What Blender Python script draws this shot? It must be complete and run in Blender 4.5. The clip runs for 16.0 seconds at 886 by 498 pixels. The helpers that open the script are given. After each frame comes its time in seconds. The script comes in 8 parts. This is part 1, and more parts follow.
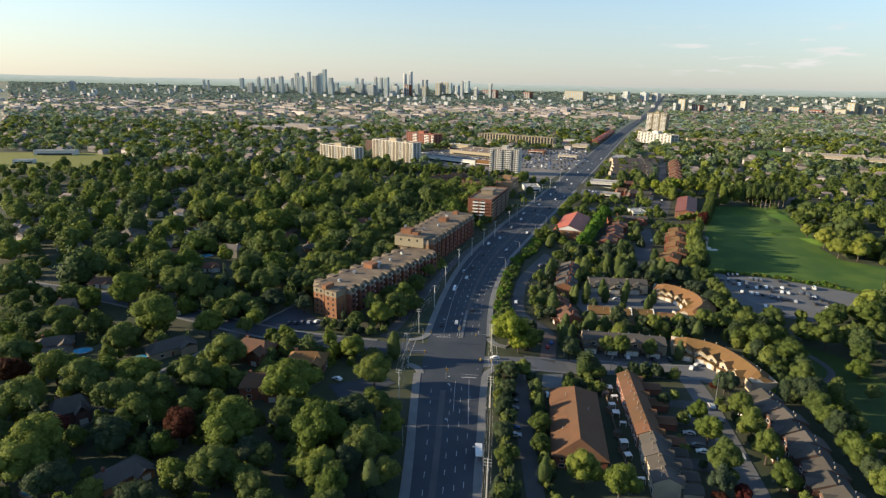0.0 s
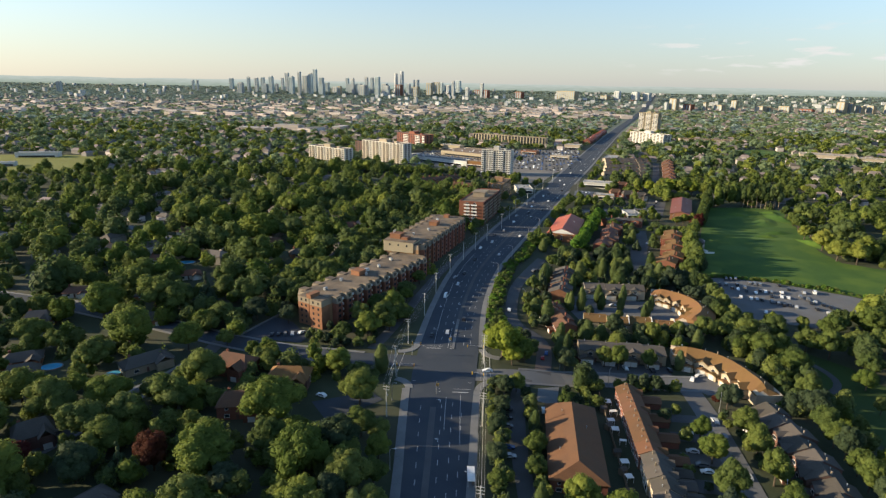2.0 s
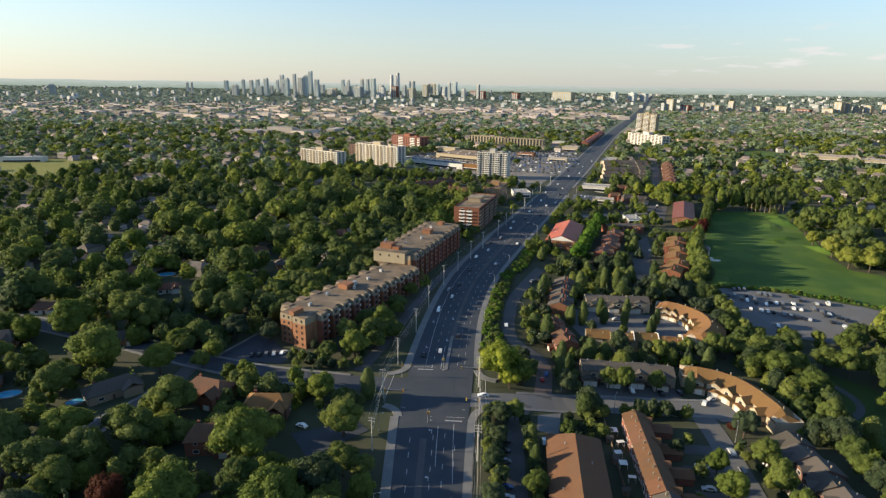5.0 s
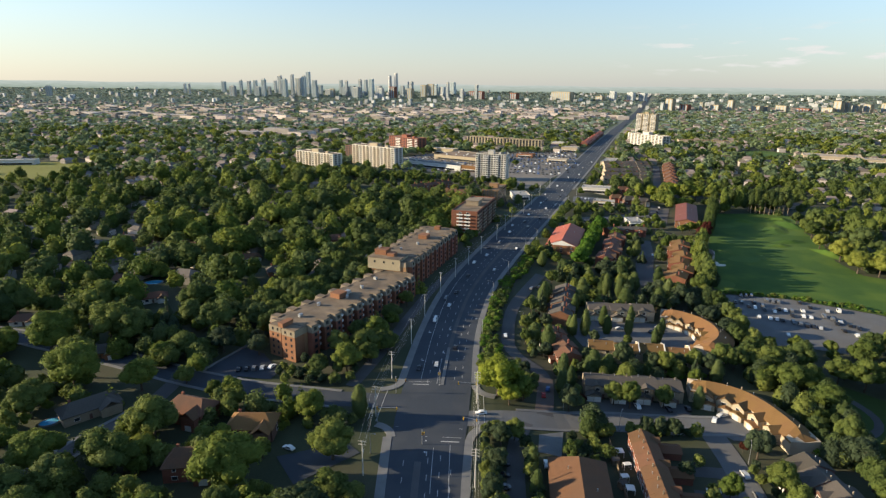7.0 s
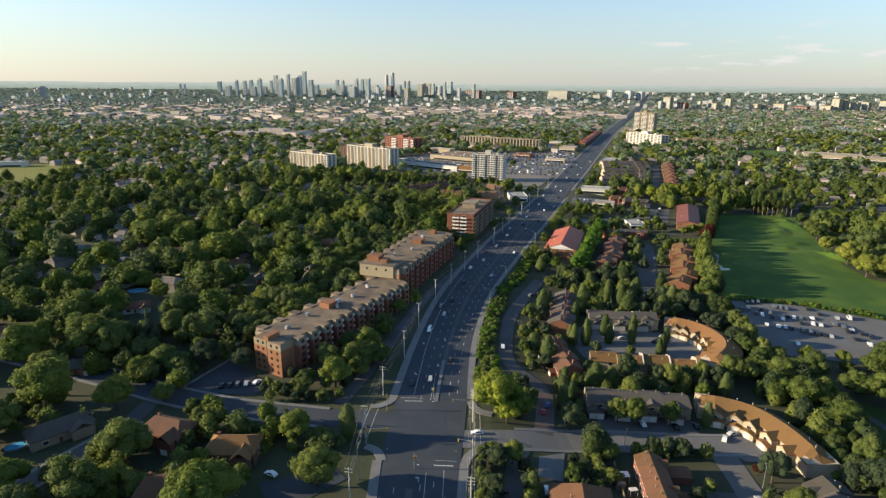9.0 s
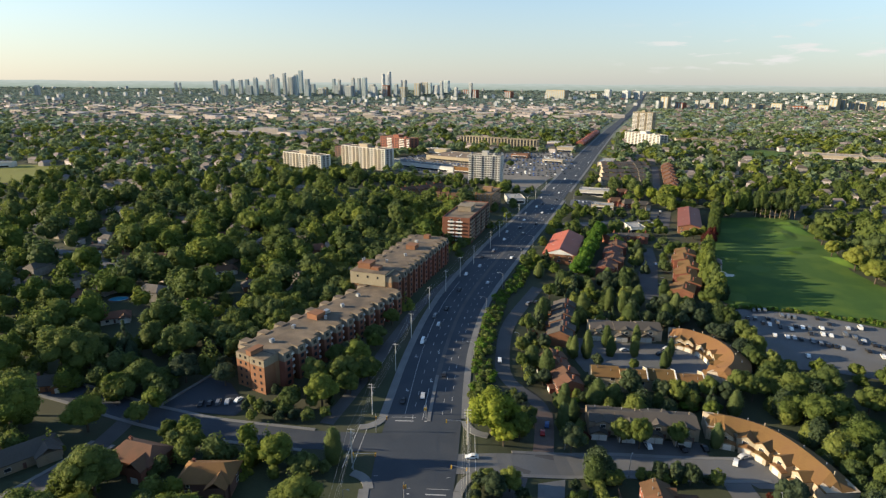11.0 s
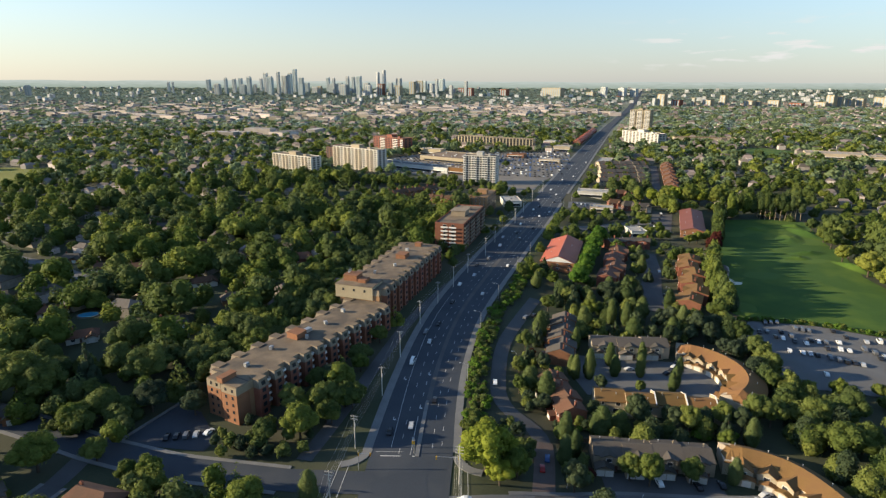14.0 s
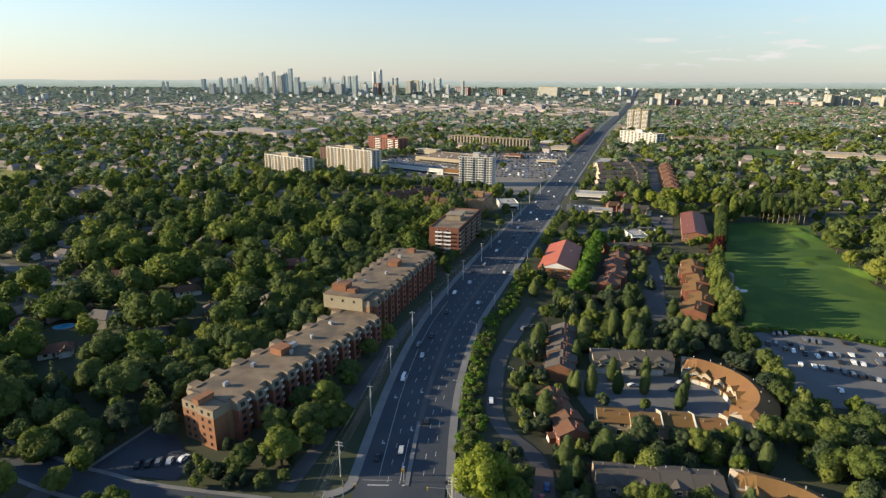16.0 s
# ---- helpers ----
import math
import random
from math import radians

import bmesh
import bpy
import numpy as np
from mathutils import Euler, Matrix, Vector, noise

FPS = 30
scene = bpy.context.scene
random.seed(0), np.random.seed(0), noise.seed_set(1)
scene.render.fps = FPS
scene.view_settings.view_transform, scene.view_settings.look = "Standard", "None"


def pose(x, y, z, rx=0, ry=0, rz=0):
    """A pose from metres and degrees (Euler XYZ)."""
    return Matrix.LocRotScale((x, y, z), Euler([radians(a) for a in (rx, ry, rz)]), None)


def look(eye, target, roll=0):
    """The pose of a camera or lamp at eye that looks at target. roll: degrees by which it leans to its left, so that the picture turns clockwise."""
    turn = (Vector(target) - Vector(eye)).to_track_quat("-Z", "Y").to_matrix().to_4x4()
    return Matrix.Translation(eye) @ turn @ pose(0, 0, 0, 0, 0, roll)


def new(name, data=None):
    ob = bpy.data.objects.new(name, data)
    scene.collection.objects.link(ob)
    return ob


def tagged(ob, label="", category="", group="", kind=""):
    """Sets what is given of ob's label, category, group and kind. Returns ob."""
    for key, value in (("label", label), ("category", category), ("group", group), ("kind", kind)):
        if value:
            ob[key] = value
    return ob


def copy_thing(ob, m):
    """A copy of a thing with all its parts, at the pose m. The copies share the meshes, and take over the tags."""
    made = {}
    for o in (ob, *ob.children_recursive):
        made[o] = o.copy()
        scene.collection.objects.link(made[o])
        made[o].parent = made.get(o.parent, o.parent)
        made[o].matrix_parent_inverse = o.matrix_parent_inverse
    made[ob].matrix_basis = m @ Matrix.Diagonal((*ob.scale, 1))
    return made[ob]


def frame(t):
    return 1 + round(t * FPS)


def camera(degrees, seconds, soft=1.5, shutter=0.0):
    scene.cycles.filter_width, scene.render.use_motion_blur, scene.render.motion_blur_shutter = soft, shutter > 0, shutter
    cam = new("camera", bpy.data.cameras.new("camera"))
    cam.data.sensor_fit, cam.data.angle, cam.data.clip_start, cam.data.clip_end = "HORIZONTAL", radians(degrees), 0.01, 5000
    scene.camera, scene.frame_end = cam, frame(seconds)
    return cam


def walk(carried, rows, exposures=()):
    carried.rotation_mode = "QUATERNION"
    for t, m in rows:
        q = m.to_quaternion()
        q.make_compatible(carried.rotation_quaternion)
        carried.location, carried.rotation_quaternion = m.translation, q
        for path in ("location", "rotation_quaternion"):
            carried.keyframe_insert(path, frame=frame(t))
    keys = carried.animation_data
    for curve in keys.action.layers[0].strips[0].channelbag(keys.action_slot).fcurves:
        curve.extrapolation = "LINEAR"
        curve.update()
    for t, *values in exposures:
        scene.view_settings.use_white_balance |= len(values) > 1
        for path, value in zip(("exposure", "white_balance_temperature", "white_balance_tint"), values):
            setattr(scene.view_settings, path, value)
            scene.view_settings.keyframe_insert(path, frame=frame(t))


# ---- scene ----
cam = camera(73.7, 16.0, soft=1.3)
PATH = [
    (0, (-0.897, -7.26, 122.816), (-1.018, -5.339, 122.273), 1.1),
    (0.5, (-0.997, -4.125, 122.595), (-1.107, -2.203, 122.052), 1.1),
    (1, (-1.056, -0.651, 122.744), (-1.159, 1.271, 122.199), 1.1),
    (1.5, (-0.854, 2.387, 122.719), (-0.953, 4.309, 122.176), 1.0),
    (2, (-0.599, 5.951, 122.729), (-0.694, 7.874, 122.186), 1.0),
    (2.5, (-0.672, 9.161, 122.813), (-0.763, 11.084, 122.271), 1.0),
    (3, (-0.39, 12.582, 122.714), (-0.479, 14.506, 122.173), 0.9),
    (3.5, (-0.132, 16.312, 122.689), (-0.219, 18.235, 122.149), 0.8),
    (4, (0.127, 19.766, 122.565), (0.041, 21.69, 122.026), 0.8),
    (6.5, (1.447, 36.582, 122.95), (1.364, 38.506, 122.412), 0.7),
    (7, (1.587, 39.739, 122.904), (1.504, 41.664, 122.366), 0.6),
    (7.5, (1.786, 43.238, 123.008), (1.705, 45.162, 122.469), 0.6),
    (8, (2.039, 46.811, 122.927), (1.959, 48.736, 122.388), 0.5),
    (8.5, (2.337, 50.376, 123.056), (2.259, 52.3, 122.515), 0.4),
    (9, (2.778, 53.921, 122.935), (2.702, 55.845, 122.395), 0.4),
    (11.5, (4.095, 72.251, 123.273), (4.031, 74.175, 122.73), 0.4),
    (12, (4.383, 75.786, 123.37), (4.321, 77.71, 122.827), 0.3),
    (12.5, (4.713, 79.404, 123.583), (4.653, 81.327, 123.038), 0.3),
    (13, (5.209, 83.077, 123.647), (5.151, 85.0, 123.101), 0.3),
    (13.5, (5.619, 86.765, 123.699), (5.562, 88.688, 123.152), 0.3),
    (14, (5.792, 90.569, 123.739), (5.737, 92.491, 123.191), 0.2),
    (14.5, (6.41, 94.246, 123.877), (6.356, 96.169, 123.329), 0.2),
    (15, (6.632, 97.957, 123.994), (6.581, 99.88, 123.445), 0.2),
    (15.5, (6.908, 101.851, 124.053), (6.86, 103.773, 123.503), 0.2),
    (16, (7.111, 105.752, 123.971), (7.066, 107.674, 123.421), 0.2),
]
walk(cam, [(t, look(eye, target, roll)) for t, eye, target, roll in PATH])

# ---- daylight ----
SUN_EL, SUN_AZ = 14.8, 268.0
sky_world = bpy.data.worlds.new("evening_sky")
scene.world = sky_world
sky_world.use_nodes = True
wn, wl = sky_world.node_tree.nodes, sky_world.node_tree.links
sky_tex = wn.new("ShaderNodeTexSky")
sky_tex.sky_type = "NISHITA"
sky_tex.sun_disc = False
sky_tex.sun_elevation, sky_tex.sun_rotation = radians(SUN_EL), radians(SUN_AZ)
sky_tex.altitude, sky_tex.air_density, sky_tex.dust_density, sky_tex.ozone_density = 120, 1.0, 0.35, 2.6
wn["Background"].inputs[1].default_value = 0.125
# thin evening clouds low over the horizon
wt, wm, wc, wr = wn.new("ShaderNodeTexCoord"), wn.new("ShaderNodeMapping"), wn.new("ShaderNodeTexNoise"), wn.new("ShaderNodeMapRange")
wm.inputs["Scale"].default_value = (7, 7, 40)
wc.inputs["Scale"].default_value, wc.inputs["Detail"].default_value = 2.6, 5
wr.inputs["From Min"].default_value, wr.inputs["From Max"].default_value, wr.inputs["To Max"].default_value = 0.55, 0.66, 0.85
wmix = wn.new("ShaderNodeMix")
wmix.data_type = "RGBA"
wmix.inputs["B"].default_value = (3.7, 3.62, 3.5, 1)
wl.new(wt.outputs["Generated"], wm.inputs["Vector"])
wl.new(wm.outputs[0], wc.inputs["Vector"])
wl.new(wc.outputs["Fac"], wr.inputs["Value"])
# only in the north-east, low down
wcx, wcz, wcm, wcn, wsep = wn.new("ShaderNodeMapRange"), wn.new("ShaderNodeMapRange"), wn.new("ShaderNodeMath"), wn.new("ShaderNodeMath"), wn.new("ShaderNodeSeparateXYZ")
wl.new(wt.outputs["Generated"], wsep.inputs[0])
wcx.inputs["From Min"].default_value, wcx.inputs["From Max"].default_value = 0.20, 0.33
wl.new(wsep.outputs["X"], wcx.inputs["Value"])
wcz.inputs["From Min"].default_value, wcz.inputs["From Max"].default_value, wcz.inputs["To Min"].default_value, wcz.inputs["To Max"].default_value = 0.060, 0.095, 1.0, 0.0
wl.new(wsep.outputs["Z"], wcz.inputs["Value"])
wcm.operation, wcn.operation = "MULTIPLY", "MULTIPLY"
wl.new(wcx.outputs[0], wcm.inputs[0])
wl.new(wcz.outputs[0], wcm.inputs[1])
wl.new(wcm.outputs[0], wcn.inputs[0])
wl.new(wr.outputs[0], wcn.inputs[1])
wlow, wlm = wn.new("ShaderNodeMapRange"), wn.new("ShaderNodeMath")
wlow.inputs["From Min"].default_value, wlow.inputs["From Max"].default_value = 0.012, 0.035
wl.new(wsep.outputs["Z"], wlow.inputs["Value"])
wlm.operation = "MULTIPLY"
wl.new(wcn.outputs[0], wlm.inputs[0])
wl.new(wlow.outputs[0], wlm.inputs[1])
wl.new(wlm.outputs[0], wmix.inputs["Factor"])
# pale haze towards the horizon
wz, wf, whz = wn.new("ShaderNodeSeparateXYZ"), wn.new("ShaderNodeMapRange"), wn.new("ShaderNodeMix")
wl.new(wt.outputs["Generated"], wz.inputs[0])
wf.interpolation_type = "SMOOTHSTEP"
wf.inputs["From Min"].default_value, wf.inputs["From Max"].default_value = -0.03, 0.24
wf.inputs["To Min"].default_value, wf.inputs["To Max"].default_value = 0.72, 0.0
wl.new(wz.outputs["Z"], wf.inputs["Value"])
whz.data_type = "RGBA"
wside, wtint = wn.new("ShaderNodeMapRange"), wn.new("ShaderNodeMix")
wside.inputs["From Min"].default_value, wside.inputs["From Max"].default_value = -0.65, 0.35
wl.new(wz.outputs["X"], wside.inputs["Value"])
wtint.data_type = "RGBA"
wtint.inputs["A"].default_value, wtint.inputs["B"].default_value = (3.0, 2.92, 2.72, 1), (2.0, 2.13, 2.36, 1)
wl.new(wside.outputs[0], wtint.inputs["Factor"])
wl.new(wtint.outputs["Result"], whz.inputs["B"])
wl.new(wf.outputs[0], whz.inputs["Factor"])
wl.new(sky_tex.outputs[0], whz.inputs["A"])
wl.new(whz.outputs["Result"], wmix.inputs["A"])
wl.new(wmix.outputs["Result"], wn["Background"].inputs[0])
sun_way = Vector((math.sin(radians(SUN_AZ)) * math.cos(radians(SUN_EL)), math.cos(radians(SUN_AZ)) * math.cos(radians(SUN_EL)), math.sin(radians(SUN_EL))))
sun = new("sun", bpy.data.lights.new("sun", "SUN"))
sun.data.energy, sun.data.angle, sun.data.color = 5.5, radians(0.6), (1.0, 0.82, 0.55)
sun.matrix_world = look(sun_way * 900, (0, 0, 0))
scene.view_settings.exposure = 0.89
scene.view_settings.use_white_balance = True
scene.view_settings.white_balance_temperature = 6450

# ---- the lie of the land ----
ROAD = [(-600, 5.0, 19.0), (100, -9.0, 19.0), (150, -9.9, 19.4), (170, -10.1, 21), (187, -10.4, 22.8), (208, -11.1, 24.6), (240, -10.9, 28), (262, -9.9, 28.6), (290, -8.9, 27.2), (325, -6.3, 26.2), (370, 0.3, 26.6),
        (404, 8.5, 27.8), (451, 21.7, 29.5), (513, 39.8, 30.5), (600, 67.5, 30), (728, 105.5, 29), (938, 168, 31), (1142, 228, 30), (1343, 289, 28), (1731, 406, 24), (2045, 507, 22), (2650, 702, 26), (4900, 1420, 30)]
RY, RX, RW = (np.array(c, float) for c in zip(*ROAD))


def ease(v, a, b):
    u = np.clip((v - a) / (b - a), 0, 1)
    return u * u * (3 - 2 * u)


def road_x(y):
    """Centre of the avenue at y, rounded between the given stations."""
    return sum(np.interp(y + d, RY, RX) for d in (-16, -8, 0, 8, 16)) / 5


def road_w(y):
    return np.interp(y, RY, RW)


def gz(x, y):
    """Height of the ground."""
    x, y = np.asarray(x, float), np.asarray(y, float)
    edge = np.interp(y, RY, RX) + np.interp(y, RY, RW) / 2
    near = ease(y, 270, 420) * 4 * ease(x, -260, -100) - 3.0 * ease(x - edge, 10, 45) * (1 - ease(y, 700, 1000))
    far = 112 * (np.clip(y - 2600, 0, 1740) / 2300) ** 1.7
    return near + far


def g(x, y):
    return float(gz(x, y))

# ---- materials ----
def surface(name, a, b, scale=0.3, fine=4.0, rough=0.85, bump=0.0, vary=0.0, island=0.0, metal=0.0, spec=0.3, c=None, c_scale=0.02, c_amount=0.5):
    """A solid surface whose colour drifts between a and b, coarse and fine, with c as larger stains; vary: by object, island: by piece."""
    m = bpy.data.materials.new(name)
    m.use_nodes = True
    n, l = m.node_tree.nodes, m.node_tree.links
    p = n["Principled BSDF"]
    geo = n.new("ShaderNodeNewGeometry")
    n1, n2 = n.new("ShaderNodeTexNoise"), n.new("ShaderNodeTexNoise")
    n1.inputs["Scale"].default_value, n2.inputs["Scale"].default_value = scale, fine
    n1.inputs["Detail"].default_value, n2.inputs["Detail"].default_value = 4, 2
    for k in (n1, n2):
        l.new(geo.outputs["Position"], k.inputs["Vector"])
    mid = n.new("ShaderNodeMath")
    mid.operation = "MULTIPLY_ADD"
    l.new(n2.outputs["Fac"], mid.inputs[0])
    mid.inputs[1].default_value = 0.7
    l.new(n1.outputs["Fac"], mid.inputs[2])
    ramp = n.new("ShaderNodeMapRange")
    ramp.inputs["From Min"].default_value, ramp.inputs["From Max"].default_value = 0.55, 1.15
    l.new(mid.outputs[0], ramp.inputs["Value"])
    mix = n.new("ShaderNodeMix")
    mix.data_type = "RGBA"
    mix.inputs["A"].default_value, mix.inputs["B"].default_value = (*a, 1), (*b, 1)
    l.new(ramp.outputs[0], mix.inputs["Factor"])
    out = mix.outputs["Result"]
    if c:
        n3 = n.new("ShaderNodeTexNoise")
        n3.inputs["Scale"].default_value, n3.inputs["Detail"].default_value = c_scale, 3
        l.new(geo.outputs["Position"], n3.inputs["Vector"])
        r3 = n.new("ShaderNodeMapRange")
        r3.inputs["From Min"].default_value, r3.inputs["From Max"].default_value, r3.inputs["To Max"].default_value = 0.45, 0.65, c_amount
        l.new(n3.outputs["Fac"], r3.inputs["Value"])
        mc = n.new("ShaderNodeMix")
        mc.data_type = "RGBA"
        mc.inputs["B"].default_value = (*c, 1)
        l.new(r3.outputs[0], mc.inputs["Factor"])
        l.new(out, mc.inputs["A"])
        out = mc.outputs["Result"]
    for amount, source in ((vary, "object"), (island, "island")):
        if amount:
            r = n.new("ShaderNodeObjectInfo").outputs["Random"] if source == "object" else geo.outputs["Random Per Island"]
            hsv = n.new("ShaderNodeHueSaturation")
            mr = n.new("ShaderNodeMapRange")
            mr.inputs["To Min"].default_value, mr.inputs["To Max"].default_value = 1 - amount, 1 + amount
            l.new(r, mr.inputs["Value"])
            l.new(mr.outputs[0], hsv.inputs["Value"])
            mh = n.new("ShaderNodeMapRange")
            mh.inputs["To Min"].default_value, mh.inputs["To Max"].default_value = 0.5 + amount * 0.06, 0.5 - amount * 0.06
            l.new(r, mh.inputs["Value"])
            l.new(mh.outputs[0], hsv.inputs["Hue"])
            l.new(out, hsv.inputs["Color"])
            out = hsv.outputs["Color"]
    l.new(out, p.inputs["Base Color"])
    p.inputs["Roughness"].default_value, p.inputs["Metallic"].default_value = rough, metal
    p.inputs["Specular IOR Level"].default_value = spec
    if bump:
        bn = n.new("ShaderNodeBump")
        bn.inputs["Strength"].default_value, bn.inputs["Distance"].default_value = bump, 0.1
        l.new(n2.outputs["Fac"], bn.inputs["Height"])
        l.new(bn.outputs[0], p.inputs["Normal"])
    return m


def foliage(name, a, b, c, scale=0.035, vary=0.25):
    """Leaves: diffuse and translucent, hue drifting from tree to tree and from clump to clump."""
    m = surface(name, a, b, scale=scale, fine=0.9, rough=0.65, vary=vary, island=0.13, spec=0.06, c=c, c_scale=0.021, c_amount=0.8)
    n, l = m.node_tree.nodes, m.node_tree.links
    p = n["Principled BSDF"]
    tr, ad = n.new("ShaderNodeBsdfTranslucent"), n.new("ShaderNodeMixShader")
    l.new(p.inputs["Base Color"].links[0].from_socket, tr.inputs["Color"])
    ad.inputs[0].default_value = 0.40
    tuft, bn = n.new("ShaderNodeTexNoise"), n.new("ShaderNodeBump")
    tuft.inputs["Scale"].default_value, tuft.inputs["Detail"].default_value = 1.1, 3
    bn.inputs["Strength"].default_value, bn.inputs["Distance"].default_value = 0.55, 0.7
    l.new(n["Geometry"].outputs["Position"], tuft.inputs["Vector"])
    l.new(tuft.outputs["Fac"], bn.inputs["Height"])
    l.new(bn.outputs[0], p.inputs["Normal"])
    l.new(p.outputs[0], ad.inputs[1])
    l.new(tr.outputs[0], ad.inputs[2])
    l.new(ad.outputs[0], n["Material Output"].inputs["Surface"])
    return m


